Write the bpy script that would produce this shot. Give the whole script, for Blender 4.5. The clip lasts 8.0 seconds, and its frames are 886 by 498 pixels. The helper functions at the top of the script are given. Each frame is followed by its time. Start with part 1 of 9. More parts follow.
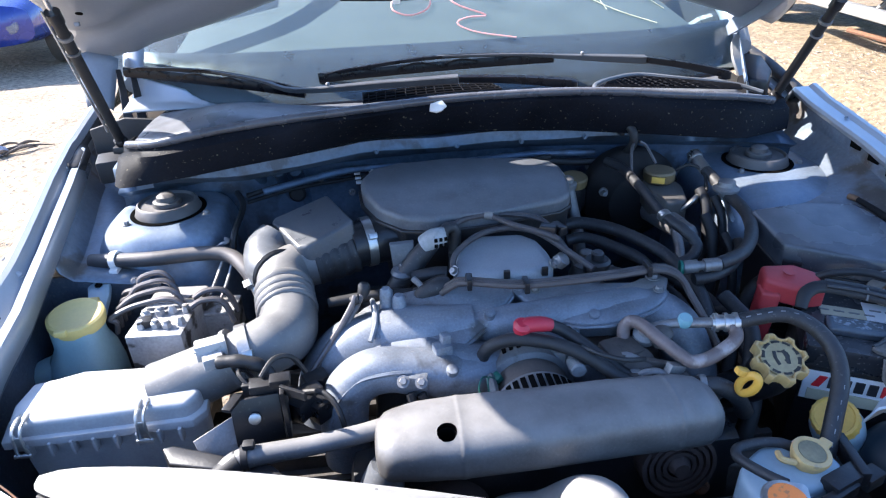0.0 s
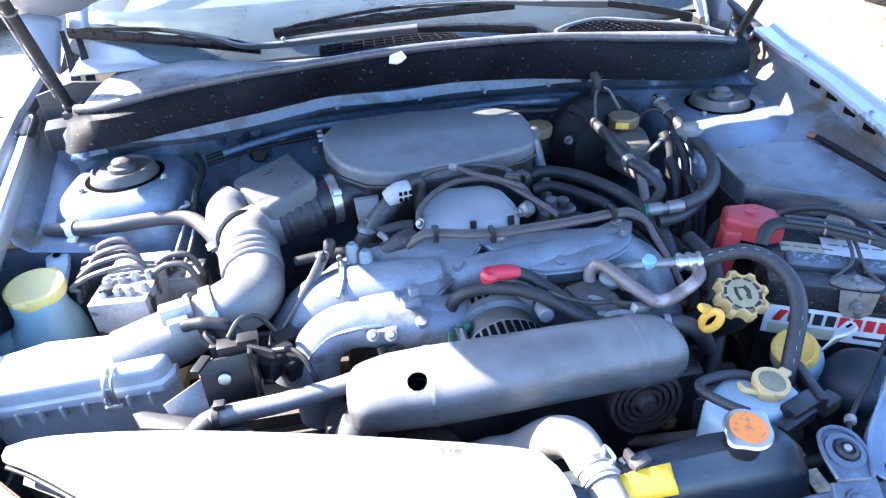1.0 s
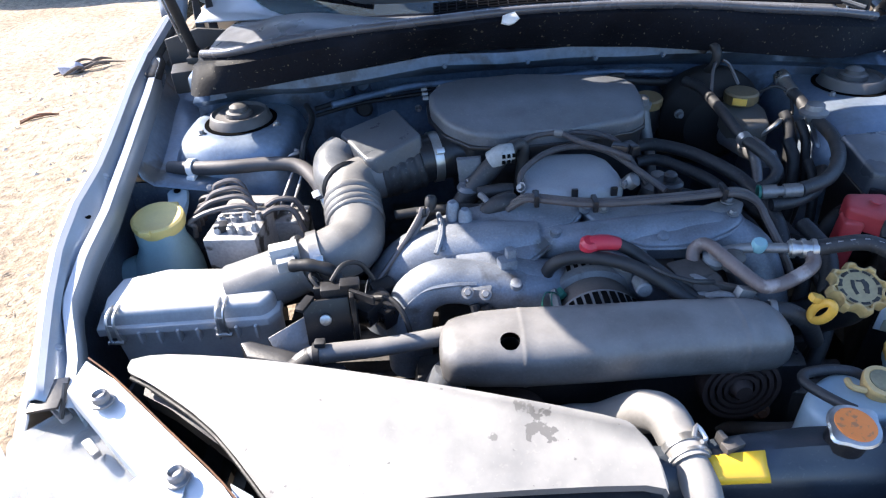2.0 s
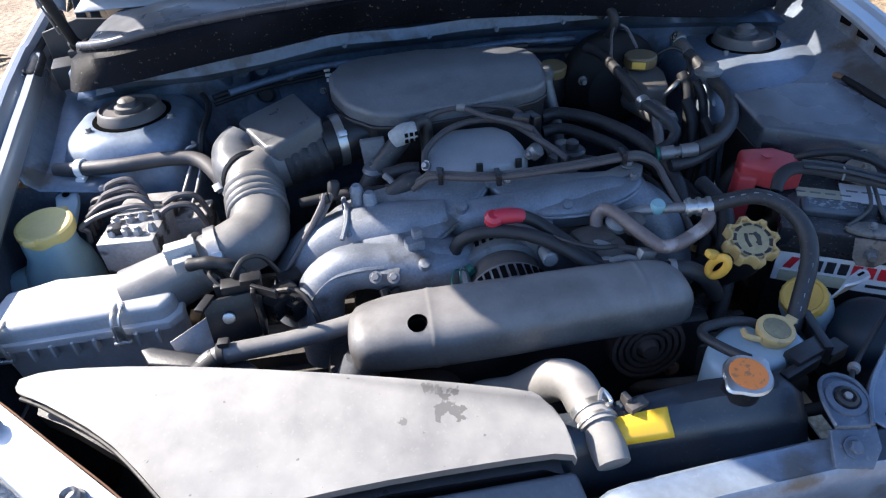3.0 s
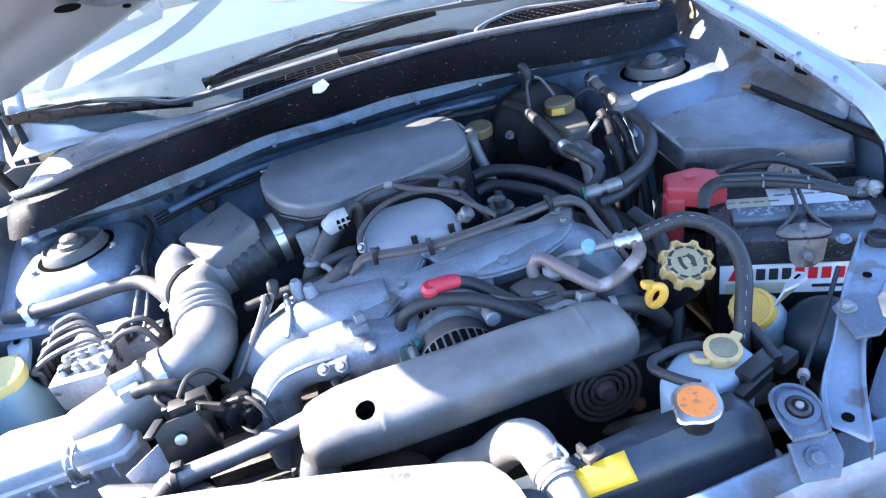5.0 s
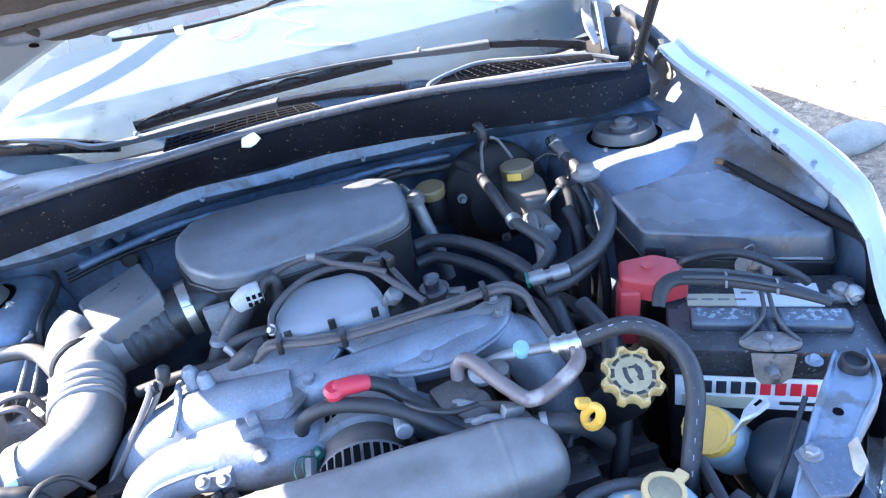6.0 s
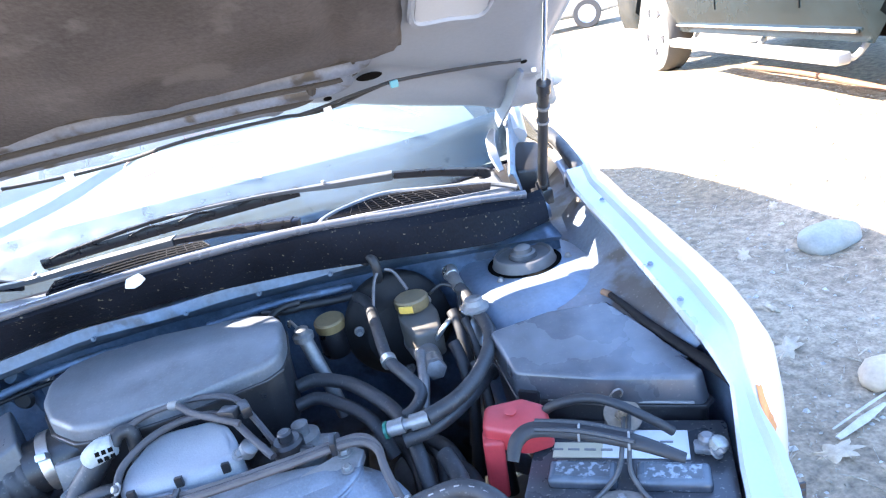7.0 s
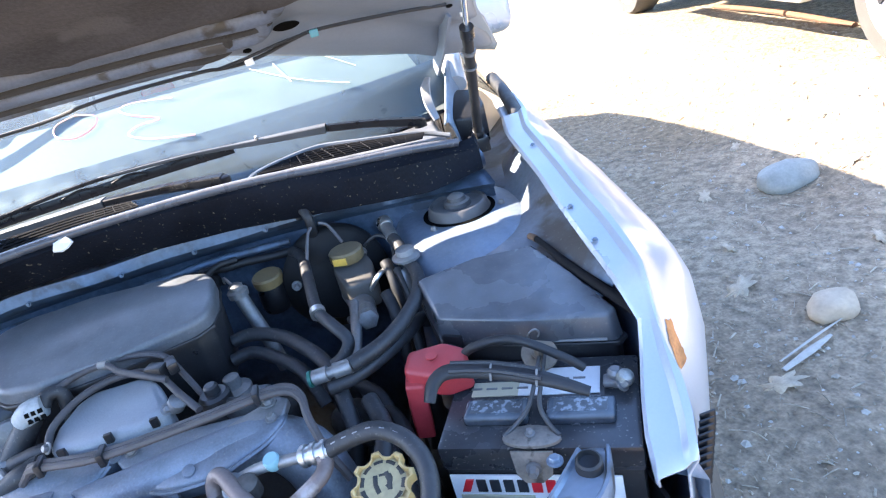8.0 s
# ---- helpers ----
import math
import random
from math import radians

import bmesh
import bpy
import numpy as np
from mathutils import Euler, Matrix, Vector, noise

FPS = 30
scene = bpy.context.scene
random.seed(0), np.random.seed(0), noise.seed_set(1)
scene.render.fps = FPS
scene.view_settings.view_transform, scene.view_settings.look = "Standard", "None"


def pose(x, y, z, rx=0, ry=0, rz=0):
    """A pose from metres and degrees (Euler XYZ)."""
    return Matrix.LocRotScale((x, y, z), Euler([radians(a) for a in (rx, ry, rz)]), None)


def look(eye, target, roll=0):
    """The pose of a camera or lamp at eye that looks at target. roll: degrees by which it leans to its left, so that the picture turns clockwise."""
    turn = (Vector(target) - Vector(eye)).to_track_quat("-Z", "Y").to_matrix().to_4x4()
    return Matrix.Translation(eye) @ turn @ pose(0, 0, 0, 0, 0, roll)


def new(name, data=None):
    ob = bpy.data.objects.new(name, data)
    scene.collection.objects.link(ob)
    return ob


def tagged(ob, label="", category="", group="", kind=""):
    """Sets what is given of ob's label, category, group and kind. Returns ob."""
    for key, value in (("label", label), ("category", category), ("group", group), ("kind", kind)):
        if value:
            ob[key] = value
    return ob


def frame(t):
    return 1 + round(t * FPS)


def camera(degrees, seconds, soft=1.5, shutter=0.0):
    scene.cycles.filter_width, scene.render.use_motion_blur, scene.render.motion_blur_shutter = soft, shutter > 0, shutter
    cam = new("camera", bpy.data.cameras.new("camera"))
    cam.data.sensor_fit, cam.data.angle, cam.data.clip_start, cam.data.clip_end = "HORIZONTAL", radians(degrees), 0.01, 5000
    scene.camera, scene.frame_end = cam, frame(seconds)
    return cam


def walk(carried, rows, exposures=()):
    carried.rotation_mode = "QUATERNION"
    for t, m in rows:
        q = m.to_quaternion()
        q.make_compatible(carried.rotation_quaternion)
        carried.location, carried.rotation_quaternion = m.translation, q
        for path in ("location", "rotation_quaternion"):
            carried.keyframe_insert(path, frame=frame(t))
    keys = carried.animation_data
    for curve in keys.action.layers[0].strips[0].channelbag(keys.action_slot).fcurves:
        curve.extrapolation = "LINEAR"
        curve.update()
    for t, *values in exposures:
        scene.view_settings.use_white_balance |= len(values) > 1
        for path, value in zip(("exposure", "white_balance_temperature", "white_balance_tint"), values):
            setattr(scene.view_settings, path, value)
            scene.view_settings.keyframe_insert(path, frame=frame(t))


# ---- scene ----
cam = camera(70.7, 8.0, soft=1.2)
PATH = [
    (0, (-0.158, 0.4, 1.385), (-0.008, 2.146, 0.422), -2.4),
    (0.5, (-0.146, 0.383, 1.381), (0.112, 2.132, 0.446), -2.4),
    (1, (-0.145, 0.396, 1.37), (0.07, 2.07, 0.297), -3.7),
    (1.2, (-0.166, 0.397, 1.376), (-0.029, 2.052, 0.261), -3.1),
    (2.3, (-0.177, 0.382, 1.357), (-0.229, 1.999, 0.181), -3.9),
    (2.5, (-0.169, 0.381, 1.35), (-0.143, 1.969, 0.134), -3.2),
    (3, (-0.123, 0.397, 1.36), (0.007, 1.984, 0.15), -4.6),
    (3.5, (-0.117, 0.403, 1.353), (0.236, 2.053, 0.278), -3.5),
    (4, (-0.112, 0.408, 1.349), (0.218, 2.06, 0.271), -3.6),
    (4.2, (-0.112, 0.409, 1.348), (0.271, 2.08, 0.319), -3.3),
    (5.3, (0.009, 0.383, 1.367), (0.137, 2.066, 0.294), -17.7),
    (5.5, (0.034, 0.4, 1.359), (0.211, 2.058, 0.255), -16.8),
    (6, (0.1, 0.501, 1.355), (0.29, 2.232, 0.371), -11.9),
    (6.5, (0.201, 0.534, 1.352), (0.568, 2.305, 0.499), -12.7),
    (7, (0.327, 0.504, 1.362), (0.54, 2.363, 0.656), -13.1),
    (7.5, (0.389, 0.474, 1.359), (0.678, 2.313, 0.628), -12.8),
    (8, (0.408, 0.478, 1.337), (0.628, 2.276, 0.49), -15.2),
]
walk(cam, [(t, look(eye, target, roll)) for t, eye, target, roll in PATH],
     [(0.0, 2.03, 5600, 13), (0.5, 3.01, 5600, 13), (1.0, 3.13, 5700, 13), (2.5, 1.50, 5950, 13), (3.0, 1.56, 5850, 13), (3.5, 2.52, 5850, 13), (4.0, 3.01, 5850, 13), (5.5, 3.11, 5800, 13), (6.0, 3.35, 5800, 13), (6.5, 3.86, 5900, 13), (7.0, 3.70, 5950, 13), (7.5, 3.18, 6050, 13), (8.0, 3.06, 6150, 13)])

# ---- light ----
SUN = Vector((1.165, -0.51, -1.0))
world = bpy.data.worlds.new("sky")
scene.world = world
world.use_nodes = True
wn = world.node_tree
sky = wn.nodes.new("ShaderNodeTexSky")
sky.sky_type = 'NISHITA'
sky.sun_disc = False
sky.ozone_density = 4.0
sky.sun_elevation = math.atan2(1.0, math.hypot(SUN.x, SUN.y))
sky.sun_rotation = math.atan2(-SUN.x, -SUN.y)
wn.links.new(sky.outputs[0], wn.nodes["Background"].inputs[0])
wn.nodes["Background"].inputs[1].default_value = 0.125
sun = new("sun", bpy.data.lights.new("sun", "SUN"))
sun.data.energy, sun.data.angle, sun.data.color = 5.0, radians(0.5), (1.0, 0.87, 0.69)
sun.rotation_euler = SUN.to_track_quat("-Z", "Y").to_euler()


# ---- materials ----
def mat(name, col, rough=0.6, metal=0.0, var=0.25, scale=9.0, fine=160.0, bump=0.15, dust=0.0, dust_col=(0.36, 0.33, 0.29),
        stain=None, stain_scale=5.0, stain_at=0.62, coat=0.0, trans=0.0, spec=0.5, speck=0.0, spot=None):
    m = bpy.data.materials.new(name)
    m.use_nodes = True
    nt = m.node_tree
    n, l = nt.nodes, nt.links
    b = n["Principled BSDF"]
    co = n.new("ShaderNodeTexCoord")
    big = n.new("ShaderNodeTexNoise")
    big.inputs["Scale"].default_value, big.inputs["Detail"].default_value = scale, 5
    sm = n.new("ShaderNodeTexNoise")
    sm.inputs["Scale"].default_value, sm.inputs["Detail"].default_value = fine, 3
    for t in (big, sm):
        l.new(co.outputs["Object"], t.inputs["Vector"])
    add = n.new("ShaderNodeMath")
    add.operation = 'MULTIPLY_ADD'
    l.new(sm.outputs[0], add.inputs[0])
    add.inputs[1].default_value = 0.5
    l.new(big.outputs[0], add.inputs[2])
    ramp = n.new("ShaderNodeMapRange")
    ramp.inputs[1].default_value, ramp.inputs[2].default_value = 0.45, 1.05
    ramp.inputs[3].default_value, ramp.inputs[4].default_value = 1 - var, 1 + var
    l.new(add.outputs[0], ramp.inputs[0])
    mul = n.new("ShaderNodeVectorMath")
    mul.operation = 'SCALE'
    mul.inputs[0].default_value = col
    l.new(ramp.outputs[0], mul.inputs["Scale"])
    out = mul.outputs[0]
    if stain:
        sn = n.new("ShaderNodeTexNoise")
        sn.inputs["Scale"].default_value, sn.inputs["Detail"].default_value = stain_scale, 7
        l.new(co.outputs["Object"], sn.inputs["Vector"])
        sr = n.new("ShaderNodeMapRange")
        sr.inputs[1].default_value, sr.inputs[2].default_value = stain_at, stain_at + 0.08
        l.new(sn.outputs[0], sr.inputs[0])
        mx = n.new("ShaderNodeMix")
        mx.data_type = 'RGBA'
        l.new(sr.outputs[0], mx.inputs[0])
        l.new(out, mx.inputs[6])
        mx.inputs[7].default_value = (*stain, 1)
        out = mx.outputs[2]
    if dust:
        g = n.new("ShaderNodeNewGeometry")
        sep = n.new("ShaderNodeSeparateXYZ")
        l.new(g.outputs["Normal"], sep.inputs[0])
        up = n.new("ShaderNodeMapRange")
        up.inputs[1].default_value, up.inputs[2].default_value = 0.1, 0.95
        up.inputs[3].default_value, up.inputs[4].default_value = 0.12 * dust, dust
        l.new(sep.outputs[2], up.inputs[0])
        dn = n.new("ShaderNodeTexNoise")
        dn.inputs["Scale"].default_value, dn.inputs["Detail"].default_value = 22, 8
        l.new(co.outputs["Object"], dn.inputs["Vector"])
        dm = n.new("ShaderNodeMapRange")
        dm.inputs[1].default_value, dm.inputs[2].default_value = 0.3, 0.7
        dm.inputs[3].default_value, dm.inputs[4].default_value = 0.45, 1.0
        l.new(dn.outputs[0], dm.inputs[0])
        f = n.new("ShaderNodeMath")
        f.operation = 'MULTIPLY'
        l.new(up.outputs[0], f.inputs[0])
        l.new(dm.outputs[0], f.inputs[1])
        mx = n.new("ShaderNodeMix")
        mx.data_type = 'RGBA'
        l.new(f.outputs[0], mx.inputs[0])
        l.new(out, mx.inputs[6])
        mx.inputs[7].default_value = (*dust_col, 1)
        out = mx.outputs[2]
    if speck:
        kn = n.new("ShaderNodeTexNoise")
        kn.inputs["Scale"].default_value, kn.inputs["Detail"].default_value = 210, 1
        l.new(co.outputs["Object"], kn.inputs["Vector"])
        kr = n.new("ShaderNodeMapRange")
        kr.inputs[1].default_value, kr.inputs[2].default_value, kr.inputs[4].default_value = 0.66, 0.72, speck
        l.new(kn.outputs[0], kr.inputs[0])
        mx = n.new("ShaderNodeMix")
        mx.data_type = 'RGBA'
        l.new(kr.outputs[0], mx.inputs[0])
        l.new(out, mx.inputs[6])
        mx.inputs[7].default_value = (0.42, 0.39, 0.34, 1)
        out = mx.outputs[2]
    for at, rad, tone in spot or ():
        ds = n.new("ShaderNodeVectorMath")
        ds.operation = 'DISTANCE'
        l.new(co.outputs["Object"], ds.inputs[0])
        ds.inputs[1].default_value = at
        pn = n.new("ShaderNodeTexNoise")
        pn.inputs["Scale"].default_value, pn.inputs["Detail"].default_value = 75, 3
        l.new(co.outputs["Object"], pn.inputs["Vector"])
        fa = n.new("ShaderNodeMapRange")
        fa.inputs[1].default_value, fa.inputs[2].default_value, fa.inputs[3].default_value, fa.inputs[4].default_value = rad * 0.4, rad, 0.14, -0.12
        l.new(ds.outputs["Value"], fa.inputs[0])
        sm2 = n.new("ShaderNodeMath")
        l.new(pn.outputs[0], sm2.inputs[0])
        l.new(fa.outputs[0], sm2.inputs[1])
        th = n.new("ShaderNodeMapRange")
        th.inputs[1].default_value, th.inputs[2].default_value, th.inputs[4].default_value = 0.60, 0.64, 0.85
        l.new(sm2.outputs[0], th.inputs[0])
        mx = n.new("ShaderNodeMix")
        mx.data_type = 'RGBA'
        l.new(th.outputs[0], mx.inputs[0])
        l.new(out, mx.inputs[6])
        mx.inputs[7].default_value = (*tone, 1)
        out = mx.outputs[2]
    l.new(out, b.inputs["Base Color"])
    rr = n.new("ShaderNodeMapRange")
    rr.inputs[1].default_value, rr.inputs[2].default_value = 0.3, 0.7
    rr.inputs[3].default_value, rr.inputs[4].default_value = max(0.02, rough - 0.1), min(1, rough + 0.12)
    l.new(big.outputs[0], rr.inputs[0])
    l.new(rr.outputs[0], b.inputs["Roughness"])
    b.inputs["Metallic"].default_value = metal
    b.inputs["Coat Weight"].default_value = coat
    b.inputs["Coat Roughness"].default_value = 0.08
    b.inputs["Transmission Weight"].default_value = trans
    b.inputs["Specular IOR Level"].default_value = spec
    if bump:
        bp = n.new("ShaderNodeBump")
        bp.inputs["Strength"].default_value, bp.inputs["Distance"].default_value = bump, 0.002
        l.new(sm.outputs[0], bp.inputs["Height"])
        l.new(bp.outputs[0], b.inputs["Normal"])
    return m


# Silver-blue paint: neutral copy for sunlit outside, darker bluer copy for the shaded bay
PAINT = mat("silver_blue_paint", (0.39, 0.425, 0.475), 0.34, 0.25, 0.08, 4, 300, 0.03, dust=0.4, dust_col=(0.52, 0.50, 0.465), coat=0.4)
BAYPAINT = mat("dusty_shaded_bay_paint", (0.17, 0.22, 0.295), 0.40, 0.3, 0.35, 18, 120, 0.06, dust=0.3, dust_col=(0.29, 0.30, 0.315), stain=(0.085, 0.08, 0.075), stain_scale=11, stain_at=0.60, speck=0.18)
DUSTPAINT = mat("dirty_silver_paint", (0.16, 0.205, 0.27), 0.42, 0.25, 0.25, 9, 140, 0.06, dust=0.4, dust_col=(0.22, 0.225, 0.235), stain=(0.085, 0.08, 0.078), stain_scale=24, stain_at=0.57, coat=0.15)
FRIT = mat("black_glass_band", (0.020, 0.025, 0.042), 0.35, 0, 0.3, 30, 300, 0.02)
# Underside copy of the body paint, darker and bluer for shade and skylight
HOODPAINT = mat("shaded_hood_paint", (0.185, 0.21, 0.255), 0.5, 0.1, 0.1, 5, 150, 0.04)
PLASTIC = mat("dusty_black_plastic", (0.075, 0.078, 0.084), 0.38, 0, 0.4, 26, 240, 0.1, dust=0.5, dust_col=(0.20, 0.215, 0.24), speck=0.08)
PALEPL = mat("pale_dusty_plastic", (0.085, 0.085, 0.089), 0.46, 0, 0.25, 11, 240, 0.12, dust=0.75, dust_col=(0.30, 0.288, 0.27), speck=0.12)
DUCT = mat("dusty_duct_plastic", (0.11, 0.11, 0.112), 0.6, 0, 0.12, 6, 200, 0.12, dust=0.75, dust_col=(0.33, 0.317, 0.29), stain=(0.18, 0.175, 0.165), stain_scale=13, stain_at=0.72, speck=0.1, spot=[((-0.096, 0.826, 0.833), 0.030, (0.09, 0.086, 0.082)), ((-0.150, 0.818, 0.833), 0.026, (0.11, 0.106, 0.10)), ((-0.110, 0.842, 0.838), 0.018, (0.12, 0.115, 0.108)), ((-0.172, 0.792, 0.826), 0.018, (0.13, 0.125, 0.118))])
DARKPL = mat("black_plastic", (0.012, 0.012, 0.014), 0.36, 0, 0.3, 14, 260, 0.1, dust=0.08, dust_col=(0.15, 0.145, 0.14), speck=0.04)
COWLBLK = mat("speckled_black_panel", (0.006, 0.007, 0.0105), 0.62, 0, 0.5, 12, 200, 0.25, stain=(0.13, 0.115, 0.08), stain_scale=150, stain_at=0.65, spec=0.10)
RUBBER = mat("rubber", (0.013, 0.013, 0.0145), 0.56, 0, 0.4, 40, 220, 0.15, dust=0.07, dust_col=(0.12, 0.12, 0.122))
HOSE = mat("dusty_hose", (0.019, 0.019, 0.021), 0.54, 0, 0.5, 45, 220, 0.15, dust=0.1, dust_col=(0.14, 0.14, 0.143), speck=0.08)
SEALM = mat("rubber_seal", (0.045, 0.047, 0.055), 0.26, 0, 0.3, 18, 220, 0.08, dust=0.42, dust_col=(0.30, 0.30, 0.33))
COWLTOP = mat("cowl_top_plastic", (0.02, 0.022, 0.028), 0.34, 0, 0.3, 14, 260, 0.1, dust=0.52, dust_col=(0.31, 0.32, 0.35), speck=0.16)
ALU = mat("cast_aluminium", (0.195, 0.217, 0.255), 0.52, 0.4, 0.35, 22, 300, 0.16, dust=0.25, dust_col=(0.24, 0.24, 0.24), stain=(0.085, 0.082, 0.08), stain_scale=16, stain_at=0.6, speck=0.25)
ALUDULL = mat("dull_cast_aluminium", (0.20, 0.205, 0.21), 0.65, 0.3, 0.25, 20, 380, 0.4, dust=0.2, dust_col=(0.25, 0.25, 0.25), stain=(0.10, 0.095, 0.09), stain_scale=18, stain_at=0.6)
STEEL = mat("zinc_steel", (0.5, 0.5, 0.49), 0.35, 0.9, 0.2, 22, 300, 0.1)
DULLSTEEL = mat("dull_grey_metal", (0.24, 0.24, 0.245), 0.5, 0.6, 0.3, 20, 260, 0.2, dust=0.3)
RUSTY = mat("rusty_iron", (0.16, 0.08, 0.045), 0.85, 0.1, 0.45, 25, 300, 0.4)
ENGINE = mat("oily_engine_metal", (0.055, 0.05, 0.047), 0.6, 0.2, 0.5, 14, 160, 0.5, dust=0.4, dust_col=(0.17, 0.155, 0.14))
COPPER = mat("tarnished_pipe", (0.15, 0.112, 0.10), 0.5, 0.2, 0.4, 20, 200, 0.1, dust=0.3, dust_col=(0.32, 0.27, 0.25), stain=(0.36, 0.31, 0.29), stain_scale=26, stain_at=0.58)
YELLOW = mat("yellow_plastic", (0.80, 0.48, 0.08), 0.5, 0, 0.12, 20, 200, 0.08, dust=0.2, dust_col=(0.5, 0.45, 0.32))
TAN = mat("faded_yellow_plastic", (0.60, 0.40, 0.15), 0.55, 0, 0.15, 25, 200, 0.1, dust=0.25, dust_col=(0.42, 0.38, 0.30), stain=(0.22, 0.18, 0.12), stain_scale=22, stain_at=0.64)
AMBER = mat("brown_cap_plastic", (0.22, 0.15, 0.06), 0.55, 0, 0.2, 25, 200, 0.1, dust=0.2)
ORANGE = mat("orange_label", (0.80, 0.23, 0.045), 0.5, 0, 0.08, 30, 200, 0.03, stain=(0.42, 0.16, 0.06), stain_scale=130, stain_at=0.56)
RED = mat("red_plastic", (0.42, 0.035, 0.04), 0.45, 0, 0.15, 20, 200, 0.06, dust=0.14, dust_col=(0.35, 0.25, 0.24))
PINK = mat("red_boot", (0.42, 0.025, 0.045), 0.45, 0, 0.1, 20, 200, 0.05)
TANK = mat("translucent_tank", (0.36, 0.47, 0.54), 0.4, 0, 0.1, 12, 200, 0.05, dust=0.15, trans=0.12)
WASH = mat("washer_tank_plastic", (0.27, 0.42, 0.47), 0.4, 0, 0.15, 10, 200, 0.05, dust=0.12, trans=0.15)
WHITE = mat("white_plastic", (0.75, 0.74, 0.72), 0.5, 0, 0.1, 20, 200, 0.05)
LABELW = mat("white_label", (0.72, 0.72, 0.72), 0.4, 0, 0.06, 20, 200, 0.02)
LABELR = mat("label_red", (0.6, 0.02, 0.03), 0.4, 0, 0.05, 20, 200, 0)
LABELK = mat("label_black", (0.02, 0.02, 0.025), 0.4, 0, 0.05, 20, 200, 0)
LABELG = mat("label_gold", (0.52, 0.47, 0.33), 0.4, 0, 0.05, 20, 200, 0)
STICKER = mat("yellow_sticker", (0.85, 0.50, 0.03), 0.4, 0, 0.06, 20, 200, 0.02)
TEAL = mat("teal_cap", (0.07, 0.22, 0.25), 0.45, 0, 0.1, 20, 200, 0.03)
GREEN = mat("green_plastic", (0.02, 0.12, 0.09), 0.45, 0, 0.1, 20, 200, 0.03)
BLUE = mat("blue_car_paint", (0.012, 0.03, 0.22), 0.25, 0.2, 0.1, 4, 200, 0.02, coat=0.8)
TRUCK = mat("dark_truck_paint", (0.005, 0.009, 0.011), 0.2, 0, 0.3, 3, 14, 0.6, spec=0.1)
CHROME = mat("chrome", (0.75, 0.75, 0.76), 0.15, 1.0, 0.05, 10, 200, 0.02)
WHEELM = mat("alloy_wheel", (0.42, 0.42, 0.43), 0.45, 0.5, 0.1, 10, 200, 0.05)
TYRE = mat("tyre_rubber", (0.06, 0.056, 0.05), 0.85, 0, 0.25, 12, 150, 0.3, dust=0.4, dust_col=(0.3, 0.27, 0.22))
PAD = mat("hood_insulation", (0.040, 0.037, 0.039), 0.92, 0, 0.6, 7, 180, 0.6, stain=(0.065, 0.062, 0.064), stain_scale=13, stain_at=0.58)
ROCK = mat("pale_rock", (0.27, 0.275, 0.25), 0.85, 0, 0.25, 12, 90, 0.4)
TANROCK = mat("tan_rock", (0.45, 0.36, 0.26), 0.85, 0, 0.2, 12, 90, 0.4)
LEAF = mat("dry_leaf", (0.42, 0.34, 0.24), 0.8, 0, 0.3, 40, 200, 0.2)
WOOD = mat("grey_splinter", (0.42, 0.39, 0.34), 0.8, 0, 0.2, 30, 200, 0.3)
MARKR = mat("red_marker_paint", (0.70, 0.33, 0.29), 0.7, 0, 0.1, 60, 300, 0)
MARKY = mat("yellow_marker_paint", (0.8, 0.76, 0.5), 0.7, 0, 0.1, 60, 300, 0)
LINE = mat("dusty_brake_line", (0.11, 0.10, 0.10), 0.45, 0.4, 0.3, 40, 240, 0.1, dust=0.3, dust_col=(0.24, 0.23, 0.235))
PLATE = mat("grimy_blue_steel", (0.085, 0.105, 0.14), 0.42, 0.3, 0.4, 24, 200, 0.1, dust=0.25, dust_col=(0.17, 0.185, 0.21), speck=0.15)
DASH = mat("dashboard_plastic", (0.072, 0.081, 0.083), 0.7, 0, 0.2, 8, 200, 0.2)
# Near-black that stands for the shade inside holes, slots and gaps
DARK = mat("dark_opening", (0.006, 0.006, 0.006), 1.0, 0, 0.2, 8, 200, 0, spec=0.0)


